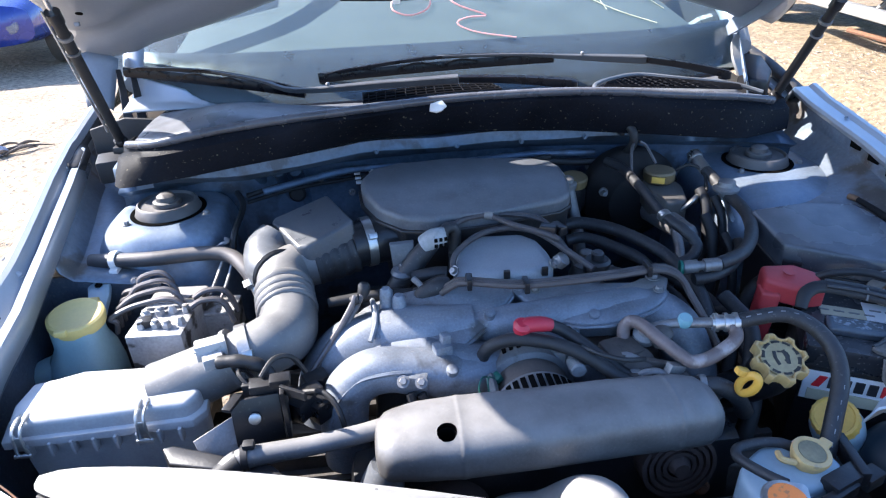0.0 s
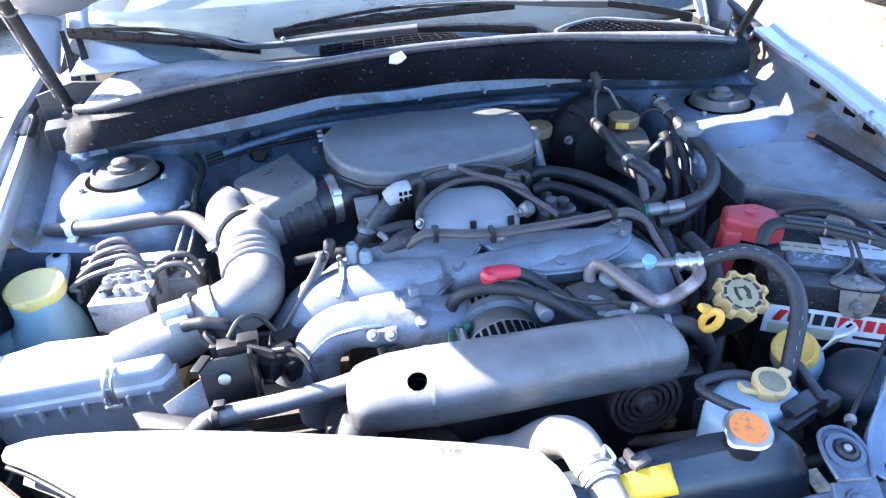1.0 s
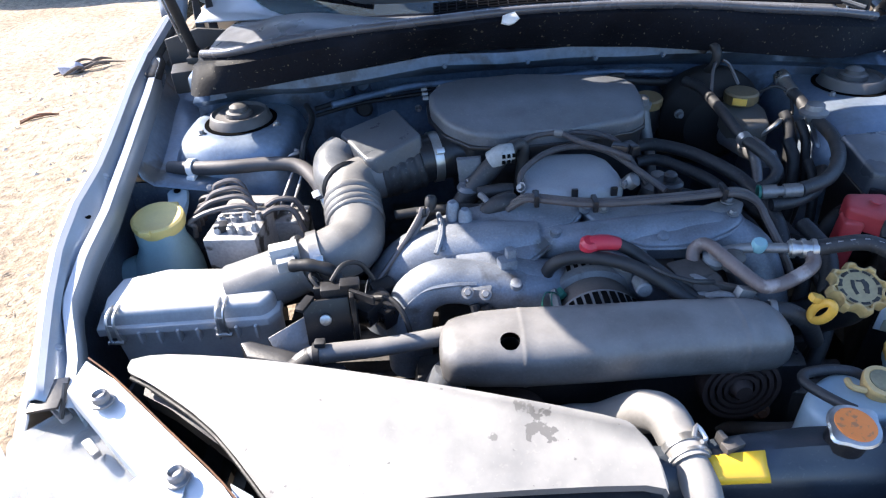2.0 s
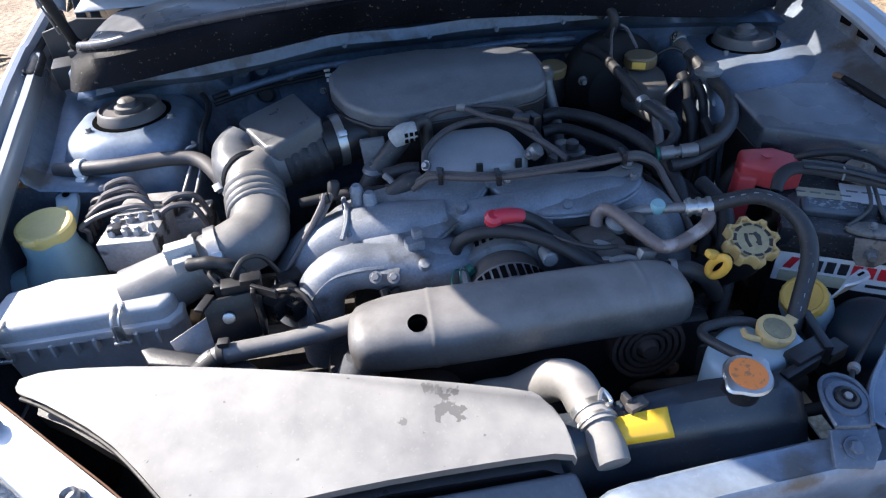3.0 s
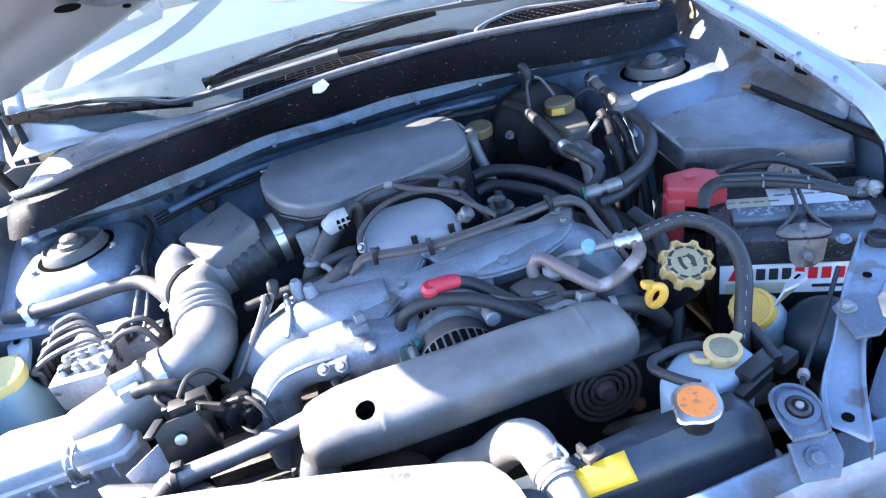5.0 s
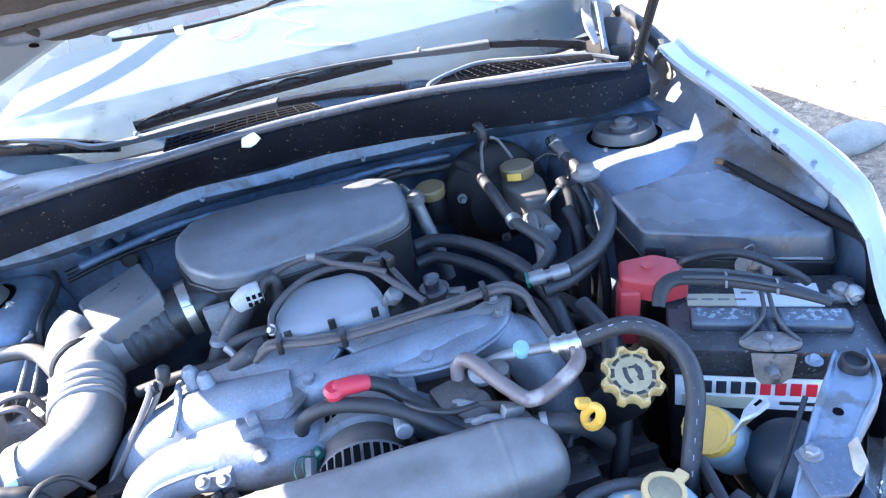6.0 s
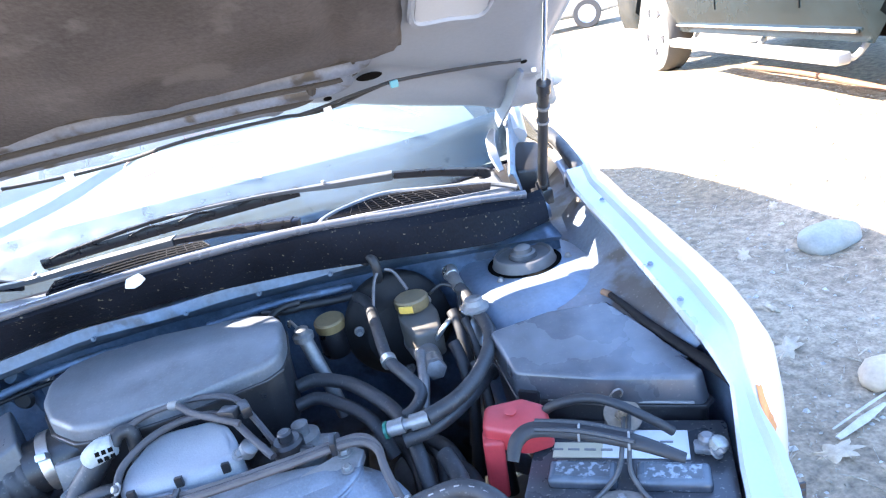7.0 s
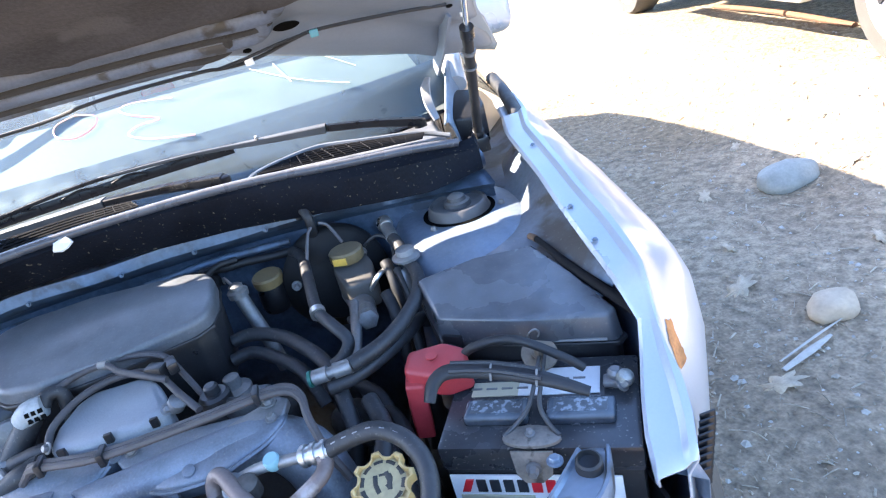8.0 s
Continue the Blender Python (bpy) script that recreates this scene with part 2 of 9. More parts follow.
def glass(name, tint, dust, rough=0.03, ior=1.5, film=(0.55, 0.55, 0.53), patch=0.0):
    m = bpy.data.materials.new(name)
    m.use_nodes = True
    n, l = m.node_tree.nodes, m.node_tree.links
    n.remove(n["Principled BSDF"])
    tr, gl, df = n.new("ShaderNodeBsdfTransparent"), n.new("ShaderNodeBsdfGlossy"), n.new("ShaderNodeBsdfDiffuse")
    tr.inputs[0].default_value = (*tint, 1)
    gl.inputs["Roughness"].default_value = rough
    df.inputs[0].default_value = (*film, 1)
    fr = n.new("ShaderNodeFresnel")
    fr.inputs[0].default_value = ior
    a, b = n.new("ShaderNodeMixShader"), n.new("ShaderNodeMixShader")
    l.new(fr.outputs[0], a.inputs[0])
    l.new(tr.outputs[0], a.inputs[1])
    l.new(gl.outputs[0], a.inputs[2])
    co, mp, nz = n.new("ShaderNodeTexCoord"), n.new("ShaderNodeMapping"), n.new("ShaderNodeTexNoise")
    mp.inputs["Scale"].default_value = (1.0, 0.12, 0.12)
    nz.inputs["Scale"].default_value, nz.inputs["Detail"].default_value = 110, 6
    l.new(co.outputs["Object"], mp.inputs[0])
    l.new(mp.outputs[0], nz.inputs["Vector"])
    rg = n.new("ShaderNodeMapRange")
    rg.inputs[1].default_value, rg.inputs[2].default_value = 0.35, 0.7
    rg.inputs[3].default_value, rg.inputs[4].default_value = dust * 0.85, dust * 1.15
    l.new(nz.outputs[0], rg.inputs[0])
    pn, pr, ad = n.new("ShaderNodeTexNoise"), n.new("ShaderNodeMapRange"), n.new("ShaderNodeMath")
    pn.inputs["Scale"].default_value, pn.inputs["Detail"].default_value, pn.inputs["Distortion"].default_value = 2.2, 2, 0.6
    l.new(co.outputs["Object"], pn.inputs["Vector"])
    pr.inputs[1].default_value, pr.inputs[2].default_value, pr.inputs[4].default_value = 0.46, 0.54, patch
    l.new(pn.outputs[0], pr.inputs[0])
    l.new(rg.outputs[0], ad.inputs[0])
    l.new(pr.outputs[0], ad.inputs[1])
    l.new(ad.outputs[0], b.inputs[0])
    l.new(a.outputs[0], b.inputs[1])
    l.new(df.outputs[0], b.inputs[2])
    l.new(b.outputs[0], n["Material Output"].inputs[0])
    return m


GLASS = glass("dusty_windshield_glass", (0.66, 0.84, 0.86), 0.11, 0.03, 1.5, (0.48, 0.58, 0.62), 0.02)
DARKGLASS = glass("tinted_glass", (0.2, 0.22, 0.22), 0.12)
LENS = glass("clear_lens", (0.9, 0.92, 0.93), 0.30)


def ground_mat():
    m = bpy.data.materials.new("dirt_ground")
    m.use_nodes = True
    n, l = m.node_tree.nodes, m.node_tree.links
    b = n["Principled BSDF"]
    co = n.new("ShaderNodeTexCoord")

    def noise_tex(scale, detail):
        t = n.new("ShaderNodeTexNoise")
        t.inputs["Scale"].default_value, t.inputs["Detail"].default_value = scale, detail
        l.new(co.outputs["Object"], t.inputs["Vector"])
        return t
    a, c, d = noise_tex(0.9, 8), noise_tex(22, 10), noise_tex(90, 4)
    r1 = n.new("ShaderNodeValToRGB")
    r1.color_ramp.elements[0].position, r1.color_ramp.elements[0].color = 0.36, (0.235, 0.178, 0.118, 1)
    r1.color_ramp.elements[1].position, r1.color_ramp.elements[1].color = 0.64, (0.355, 0.285, 0.198, 1)
    l.new(a.outputs[0], r1.inputs[0])
    r2 = n.new("ShaderNodeMapRange")
    r2.inputs[1].default_value, r2.inputs[2].default_value, r2.inputs[3].default_value, r2.inputs[4].default_value = 0.3, 0.7, 0.58, 1.36
    l.new(c.outputs[0], r2.inputs[0])
    r3 = n.new("ShaderNodeMapRange")
    r3.inputs[1].default_value, r3.inputs[2].default_value, r3.inputs[3].default_value, r3.inputs[4].default_value = 0.3, 0.75, 0.75, 1.3
    l.new(d.outputs[0], r3.inputs[0])
    mm = n.new("ShaderNodeMath")
    mm.operation = 'MULTIPLY'
    l.new(r2.outputs[0], mm.inputs[0])
    l.new(r3.outputs[0], mm.inputs[1])
    # browner dirt colour within a ragged distance of the truck
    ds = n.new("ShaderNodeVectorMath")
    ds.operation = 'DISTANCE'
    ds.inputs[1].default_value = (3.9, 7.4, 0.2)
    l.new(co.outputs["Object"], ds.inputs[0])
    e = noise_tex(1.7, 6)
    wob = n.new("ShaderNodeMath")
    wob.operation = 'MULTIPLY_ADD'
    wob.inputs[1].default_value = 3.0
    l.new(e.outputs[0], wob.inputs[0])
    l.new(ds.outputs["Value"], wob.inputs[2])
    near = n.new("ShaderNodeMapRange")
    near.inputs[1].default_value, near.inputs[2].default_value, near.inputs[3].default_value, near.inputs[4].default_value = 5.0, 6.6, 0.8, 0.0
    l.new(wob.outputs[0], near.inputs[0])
    brown_mix = n.new("ShaderNodeMix")
    brown_mix.data_type = 'RGBA'
    l.new(near.outputs[0], brown_mix.inputs[0])
    l.new(r1.outputs[0], brown_mix.inputs[6])
    brown_mix.inputs[7].default_value = (0.22, 0.162, 0.092, 1)
    sc = n.new("ShaderNodeVectorMath")
    sc.operation = 'SCALE'
    l.new(brown_mix.outputs[2], sc.inputs[0])
    l.new(mm.outputs[0], sc.inputs["Scale"])
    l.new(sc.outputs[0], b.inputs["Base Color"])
    b.inputs["Roughness"].default_value = 0.95
    bp, bq = n.new("ShaderNodeBump"), n.new("ShaderNodeBump")
    bp.inputs["Distance"].default_value, bp.inputs["Strength"].default_value = 0.03, 0.7
    bq.inputs["Distance"].default_value, bq.inputs["Strength"].default_value = 0.008, 0.8
    l.new(c.outputs[0], bp.inputs["Height"])
    l.new(d.outputs[0], bq.inputs["Height"])
    l.new(bp.outputs[0], bq.inputs["Normal"])
    l.new(bq.outputs[0], b.inputs["Normal"])
    return m


DIRT = ground_mat()


# ---- mesh helpers ----
def part(name, bm, material, parent=None, label="", sharp=40, kind=""):
    """Links a bmesh as one mesh object under a thing or part; its points are in the world."""
    bmesh.ops.recalc_face_normals(bm, faces=bm.faces)
    me = bpy.data.meshes.new(name)
    bm.to_mesh(me)
    bm.free()
    me.materials.append(material)
    me.shade_smooth()
    me.set_sharp_from_angle(angle=radians(sharp))
    ob = new(name, me)
    if parent is not None:
        ob.parent = parent
        top = parent
        while top.parent is not None:
            top = top.parent
        ob.matrix_parent_inverse = Matrix.Translation(-top.location) if parent is top else Matrix()
    if label:
        ob["label"] = label
    if kind:
        ob["kind"] = kind
    return ob


def thing(name, at, label, category, group="", kind=""):
    ob = new(name)
    ob.location = at
    ob.empty_display_size = 0.05
    return tagged(ob, label, category, group, kind)


def B():
    return bmesh.new()


def spline(pts, steps=5):
    p = [Vector(q) for q in pts]
    if len(p) < 3 or steps < 2:
        return p
    out = []
    for i in range(len(p) - 1):
        a, b, c, d = p[max(i - 1, 0)], p[i], p[i + 1], p[min(i + 2, len(p) - 1)]
        for s in range(steps):
            t = s / steps
            out.append(0.5 * (2 * b + (c - a) * t + (2 * a - 5 * b + 4 * c - d) * t * t + (3 * b - a - 3 * c + d) * t ** 3))
    return out + [p[-1]]


def tube(bm, pts, r, seg=10, steps=5, rib=None, flat=1.0):
    """A round bar along a smooth line; r is a number or a list along the line, rib(f) scales it."""
    p = spline(pts, steps)
    n = len(p)
    rad = [r] * n
    if isinstance(r, (list, tuple)):
        rad = []
        for i in range(n):
            f = i / (n - 1) * (len(r) - 1)
            k = min(int(f), len(r) - 2)
            rad.append(r[k] + (r[k + 1] - r[k]) * (f - k))
    if rib:
        rad = [q * rib(i / (n - 1)) for i, q in enumerate(rad)]
    t0 = (p[1] - p[0]).normalized()
    up = t0.orthogonal().normalized()
    if abs(t0.z) < 0.9:
        up = (Vector((0, 0, 1)) - t0 * t0.z).normalized()
    rings = []
    for i in range(n):
        t = (p[min(i + 1, n - 1)] - p[max(i - 1, 0)]).normalized()
        up = (up - t * up.dot(t)).normalized()
        side = t.cross(up)
        rings.append([bm.verts.new(p[i] + rad[i] * (side * math.cos(a) + up * flat * math.sin(a))) for a in (2 * math.pi * k / seg for k in range(seg))])
    for a, b in zip(rings, rings[1:]):
        for k in range(seg):
            bm.faces.new((a[k], a[(k + 1) % seg], b[(k + 1) % seg], b[k]))
    bm.faces.new(rings[0][::-1])
    bm.faces.new(rings[-1])
    return bm


def box(bm, c, size, rz=0, rx=0, ry=0, bev=0.003, seg=2):
    m = pose(*c, rx, ry, rz) @ Matrix.Diagonal((*size, 1))
    g = bmesh.ops.create_cube(bm, size=1.0, matrix=m)
    if bev:
        ed = list({e for v in g["verts"] for e in v.link_edges})
        bmesh.ops.bevel(bm, geom=ed, offset=min(bev, min(size) * 0.45), segments=seg, affect='EDGES', profile=0.6)
    return bm


def frame_of(axis):
    z = Vector(axis).normalized()
    x = Vector((1, 0, 0))
    if abs(z.x) > 0.9:
        x = Vector((0, 1, 0))
    x = (x - z * z.dot(x)).normalized()
    return Matrix((x, z.cross(x), z)).transposed().to_4x4()


def lathe(bm, prof, at, axis=(0, 0, 1), seg=24, wave=None):
    """Turns (radius, height) pairs round an axis; wave(angle) scales the radius."""
    m = Matrix.Translation(at) @ frame_of(axis)
    rings = []
    for r, h in prof:
        rings.append([bm.verts.new(m @ Vector((r * (wave(a) if wave else 1) * math.cos(a), r * (wave(a) if wave else 1) * math.sin(a), h)))
                      for a in (2 * math.pi * k / seg for k in range(seg))])
    for a, b in zip(rings, rings[1:]):
        for k in range(seg):
            bm.faces.new((a[k], a[(k + 1) % seg], b[(k + 1) % seg], b[k]))
    bm.faces.new(rings[0][::-1])
    bm.faces.new(rings[-1])
    return bm


def prism(bm, top, down, bev=0.0, seg=3, shrink=0.0):
    """A slab: its top outline and the vector to its bottom; top edges rounded."""
    top = [Vector(t) for t in top]
    c = sum(top, Vector()) / len(top)
    tv = [bm.verts.new(t) for t in top]
    bv = [bm.verts.new(t + Vector(down) + (t - c) * shrink) for t in top]
    f = bm.faces.new(tv)
    bm.faces.new(bv[::-1])
    n = len(tv)
    for i in range(n):
        bm.faces.new((tv[i], bv[i], bv[(i + 1) % n], tv[(i + 1) % n]))
    if bev:
        ed = list(f.edges) + [e for v in tv for e in v.link_edges if e not in f.edges]
        bmesh.ops.bevel(bm, geom=list(dict.fromkeys(ed)), offset=bev, segments=seg, affect='EDGES', profile=0.5, clamp_overlap=True)
    return bm


def grid(bm, rows, closed=False):
    vs = [[bm.verts.new(p) for p in r] for r in rows]
    for a, b in zip(vs, vs[1:]):
        m = len(a)
        for k in range(m if closed else m - 1):
            bm.faces.new((a[k], a[(k + 1) % m], b[(k + 1) % m], b[k]))
    return vs


def loft(bm, rings):
    vs = grid(bm, rings, True)
    bm.faces.new(vs[0][::-1])
    bm.faces.new(vs[-1])
    return bm


def oval(c, a, b, axis='x', n=20, power=2.6):
    out = []
    for k in range(n):
        t = 2 * math.pi * k / n
        u = math.copysign(abs(math.cos(t)) ** (2 / power), math.cos(t)) * a
        v = math.copysign(abs(math.sin(t)) ** (2 / power), math.sin(t)) * b
        out.append((c[0], c[1] + u, c[2] + v) if axis == 'x' else (c[0] + u, c[1], c[2] + v) if axis == 'y' else (c[0] + u, c[1] + v, c[2]))
    return out


def solid(ob, t, offset=-1):
    m = ob.modifiers.new("thickness", 'SOLIDIFY')
    m.thickness, m.offset = t, offset
    return ob


def bolt(bm, at, axis=(0, 0, 1), r=0.008, h=0.006):
    lathe(bm, [(r * 1.5, 0), (r * 1.5, h * 0.3)], at, axis, 14)
    lathe(bm, [(r, h * 0.3), (r, h), (r * 0.8, h * 1.2)], at, axis, 6)
    return bm


def lerp(pts, x):
    """The value at x along (x, value) pairs; values may be tuples."""
    if x <= pts[0][0]:
        return pts[0][1]
    for (a, u), (b, v) in zip(pts, pts[1:]):
        if x <= b:
            f = (x - a) / (b - a)
            return u + (v - u) * f if not isinstance(u, tuple) else tuple(i + (j - i) * f for i, j in zip(u, v))
    return pts[-1][1]


def clamp_band(bm, at, axis, r, w=0.012):
    lathe(bm, [(r, -w / 2), (r + 0.0025, -w / 2), (r + 0.0025, w / 2), (r, w / 2)], at, axis, 22)
    return bm


def bar(bm, pts, w, h, steps=4):
    """A flat bar of rectangular section along a smooth line; w across, h high (numbers or lists along the line)."""
    p = spline(pts, steps)
    n = len(p)

    def along(v, i):
        return lerp([(k / (len(v) - 1), q) for k, q in enumerate(v)], i / (n - 1)) if isinstance(v, (list, tuple)) else v
    rings = []
    for i in range(n):
        t = (p[min(i + 1, n - 1)] - p[max(i - 1, 0)]).normalized()
        up = Vector((0, 0, 1)) - t * t.z
        up = up.normalized() if up.length > 0.05 else Vector((0, 1, 0))
        s = t.cross(up)
        a, b = along(w, i) / 2, along(h, i) / 2
        c = 0.25 * min(a, b)
        rings.append([p[i] + s * x + up * y for x, y in ((a, -b + c), (a, b - c), (a - c, b), (-a + c, b), (-a, b - c), (-a, -b + c), (-a + c, -b), (a - c, -b))])
    return loft(bm, rings)


def dome(bm, outline, down, lift=0.008, lean=(0, 0, 0)):
    """A cast pad with a rounded rim: its outline, thickness and the rise of its middle."""
    o = [Vector(p) for p in outline]
    c = sum(o, Vector()) / len(o)
    rings = []
    for k, h in ((0.97, -down), (1.0, -down * 0.5), (1.0, -0.004), (0.985, 0.0), (0.94, 0.35 * lift), (0.8, 0.75 * lift), (0.55, lift), (0.25, lift)):
        f = max(0.0, -h / down)
        rings.append([c + (p - c) * k + Vector((0, 0, h)) + Vector(lean) * f for p in o])
    return loft(bm, rings)


# ---- ground ----
def ground_z(x, y):
    d = math.hypot(x - 2.3, y - 2.8)
    rise = max(0.0, min(1.0, (x - 2.2) / 1.1)) if x > 0 else 0.0
    z = 0.22 * rise * rise * (3 - 2 * rise)
    near = max(abs(x) - 0.95, 0, abs(y - 2.4) - 2.3)
    z += 0.035 * noise.noise((x * 0.8, y * 0.8, 0.3)) * min(1, near)
    z += 0.016 * noise.noise((x * 3.1, y * 3.1, 1.3)) * min(1, near * 2)
    if abs(x) < 6 and abs(y) < 8:
        z += 0.007 * noise.noise((x * 11, y * 11, 2.3))
    return z


def build_ground():
    def axis(lo, hi, fine, far):
        a = list(np.arange(lo, hi, fine))
        s, q = fine, hi
        while q < far:
            a.append(q)
            s *= 1.35
            q += s
        a.append(far)
        s, q, left = fine, lo, []
        while q > -far:
            s *= 1.35
            q -= s
            left.append(max(q, -far))
        return left[::-1] + a
    xs, ys = axis(-3.2, 5.0, 0.06, 900), axis(0.0, 9.0, 0.06, 900)
    bm = B()
    grid(bm, [[(x, y, ground_z(x, y)) for x in xs] for y in ys])
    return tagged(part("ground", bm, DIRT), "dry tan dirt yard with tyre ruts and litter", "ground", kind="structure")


build_ground()

# ---- car body ----
car = thing("car", (0, 2.4, 0), "silver-blue salvage car with open hood and damaged front fender", "car")

# station: y, (inner flange x, outer flange x, z)
FEND_L = [(0.893, (-0.64, -0.69, 0.81)), (0.966, (-0.663, -0.715, 0.825)), (1.043, (-0.699, -0.735, 0.851)), (1.12, (-0.702, -0.75, 0.877)), (1.20, (-0.698, -0.756, 0.899)), (1.28, (-0.705, -0.752, 0.918)), (1.35, (-0.714, -0.76, 0.93)),
          (1.44, (-0.729, -0.775, 0.942)), (1.55, (-0.749, -0.797, 0.953)), (1.727, (-0.789, -0.83, 0.965)), (1.75, (-0.812, -0.835, 0.962)), (1.95, (-0.815, -0.838, 1.0))]
FEND_R = [(0.90, (0.605, 0.640, 0.825)), (0.945, (0.62, 0.662, 0.84)), (0.996, (0.645, 0.682, 0.85)), (1.036, (0.668, 0.694, 0.862)), (1.075, (0.690, 0.708, 0.885)), (1.11, (0.682, 0.716, 0.925)),
          (1.218, (0.684, 0.722, 0.955)), (1.31, (0.692, 0.727, 0.968)), (1.395, (0.702, 0.735, 0.98)), (1.59, (0.718, 0.754, 1.0)), (1.70, (0.745, 0.785, 1.005)), (1.725, (0.752, 0.800, 0.966)), (1.80, (0.775, 0.820, 0.970)), (1.95, (0.80, 0.84, 0.988))]


FAR_R = [(0.90, 0.640), (0.955, 0.676), (1.012, 0.720), (1.082, 0.769), (1.143, 0.815), (1.216, 0.862), (1.30, 0.884), (1.5, 0.895)]


def fender(stations, side, damaged):
    ys = np.arange(stations[0][0], 1.951, 0.022)
    rows = []
    for y in ys:
        xi, xo, z = lerp(stations, y)
        w = side
        dent = 0.0
        if damaged:
            dent = 0.003 * noise.noise((y * 9, 0.2, 4)) + 0.008 * math.exp(-((y - 1.07) / 0.05) ** 2)
        out = 0.875 - 0.03 * max(0, 1.5 - y) - 0.10 * max(0, 1.05 - y) * 2
        crest = xo + w * 0.035
        far = w * max(out, abs(crest) + 0.06)
        zs = z - 0.34
        if damaged:
            far = w * lerp(FAR_R, y)
        d = abs(far) - abs(xo)
        pr = [(xi + (0.003 if w > 0 else 0), z - (0.012 if w > 0 else 0.035)), (xi, z - 0.004), (xi + w * 0.004, z), (xo - w * 0.004, z), (xo, z + 0.003), (xo + w * 0.004, z + 0.006),
              (xo + w * 0.012, z + 0.006), (xo + w * d * 0.22, z - 0.010 - dent), (xo + w * d * 0.45, z - 0.040 - dent), (xo + w * d * 0.70, z - 0.080 - dent),
              (xo + w * d * 0.9, z - 0.135), (far, z - 0.22), (far, zs), (far - w * 0.02, zs - 0.08)]
        if not damaged:
            # a raised inner lip, a channel that slopes inward and the rolled crest
            pr = [(xi + 0.002, z - 0.035), (xi + 0.001, z - 0.005), (xi - 0.001, z), (xi - 0.012, z + 0.001), (xi - 0.015, z - 0.006), (xi - 0.019, z - 0.009),
                  (xo + 0.024, z + 0.005), (xo + 0.018, z + 0.014), (xo + 0.010, z + 0.017), (xo + 0.002, z + 0.014), (xo - 0.004, z + 0.005), (xo - 0.014, z - 0.02), (xo - 0.05, z - 0.08), (far, z - 0.20), (far, zs), (far + 0.02, zs - 0.08)]
        rows.append([(x - w * dent * (k > 5), y, zz) for k, (x, zz) in enumerate(pr)])
    bm = B()
    grid(bm, rows)
    ob = part("fender", bm, PAINT, car, "dented pale silver-blue fender with a rust spot" if damaged else "pale silver-blue front fender", sharp=35)
    solid(ob, 0.0025, 0)
    return ob


fl = fender(FEND_L, -1, False)
fr = fender(FEND_R, 1, True)
# flange bolts, slots and the rust spot
for y in (1.62, 1.275, 0.975):
    xi, xo, z = lerp(FEND_L, y)
    part("bolt", bolt(B(), ((xi + xo) / 2 - 0.001, y, z + 0.001), (0.5, 0, 0.86), r=0.005, h=0.005), PAINT, fl)
# Dark sheet over the channel stands for the open, shaded gap behind the lip
bm = B()
rows = []
for y in np.linspace(1.625, 1.93, 12):
    xi, xo, z = lerp(FEND_L, y)
    k = min(1, (y - 1.60) / 0.05)
    rows.append([(xi + 0.012, y, z - 0.004), (xi - 0.008, y, z + 0.004), (xi - 0.012 - 0.006 * k, y, z + 0.0045), (xi + (xo + 0.020 - xi) * (0.45 + 0.5 * k), y, z + 0.008)])
grid(bm, rows)
solid(part("rear_dark_strip", bm, RUBBER, fl, "dark sheet over the open gap behind the fender lip"), 0.002, 1)
xi, xo, z = lerp(FEND_L, 1.19)
part("slot", lathe(B(), [(0.005, 0), (0.005, 0.001)], ((xi + xo) / 2, 1.19, z + 0.001), (0.5, 0, 0.86), 14), DARK, fl)
for (x, y, z) in ((0.70, 1.27, 0.964), (0.693, 1.181, 0.948), (0.735, 1.50, 0.993)):
    part("bolt", bolt(B(), (x, y, z + 0.001), r=0.0030, h=0.003), DUSTPAINT, fr)
for y in (1.445, 1.388, 1.33, 1.272):
    xi = lerp(FEND_R, y)[0]
    part("slot", box(B(), (xi + 0.021, y, lerp(FEND_R, y)[2] - 0.026), (0.006, 0.030, 0.017), bev=0.003), DARK, fr)
bm = B()
rows = []
for a in range(33):
    r = []
    for b in range(7):
        u, v = a / 32, b / 6
        y = 1.064 + u * 0.032
        wid = 0.0006 + 0.0095 * math.sin(math.pi * u) ** 0.8 * (1 + 0.35 * noise.noise((u * 4, 1, 2)))
        xo, z = lerp(FEND_R, y)[1], lerp(FEND_R, y)[2]
        dd = lerp(FAR_R, y) - xo
        x = xo + 0.45 * dd + 0.009 + 0.003 * math.sin(u * 5) + 0.003 * noise.noise((u * 7, v, 5)) + (v - 0.5) * 2 * wid
        dent = 0.003 * noise.noise((y * 9, 0.2, 4)) + 0.008 * math.exp(-((y - 1.07) / 0.05) ** 2)
        zz = lerp([(0.22, -0.010), (0.45, -0.040), (0.70, -0.080)], (x - xo) / dd)
        r.append((x - dent + 0.002, y, z + zz - dent + 0.004))
    rows.append(r)
grid(bm, rows)
part("rust_spot", bm, mat("orange_rust", (0.42, 0.19, 0.07), 0.9, 0, 0.35, 60, 300, 0.3), fr, "orange rust spot")

part("rear_dark_strip", tube(B(), [(0.788, 1.722, 0.978), (0.805, 1.80, 0.984), (0.825, 1.93, 1.000), (0.84, 2.06, 1.010)], 0.016, 10), RUBBER, fr, "black rubber seal behind the flange")

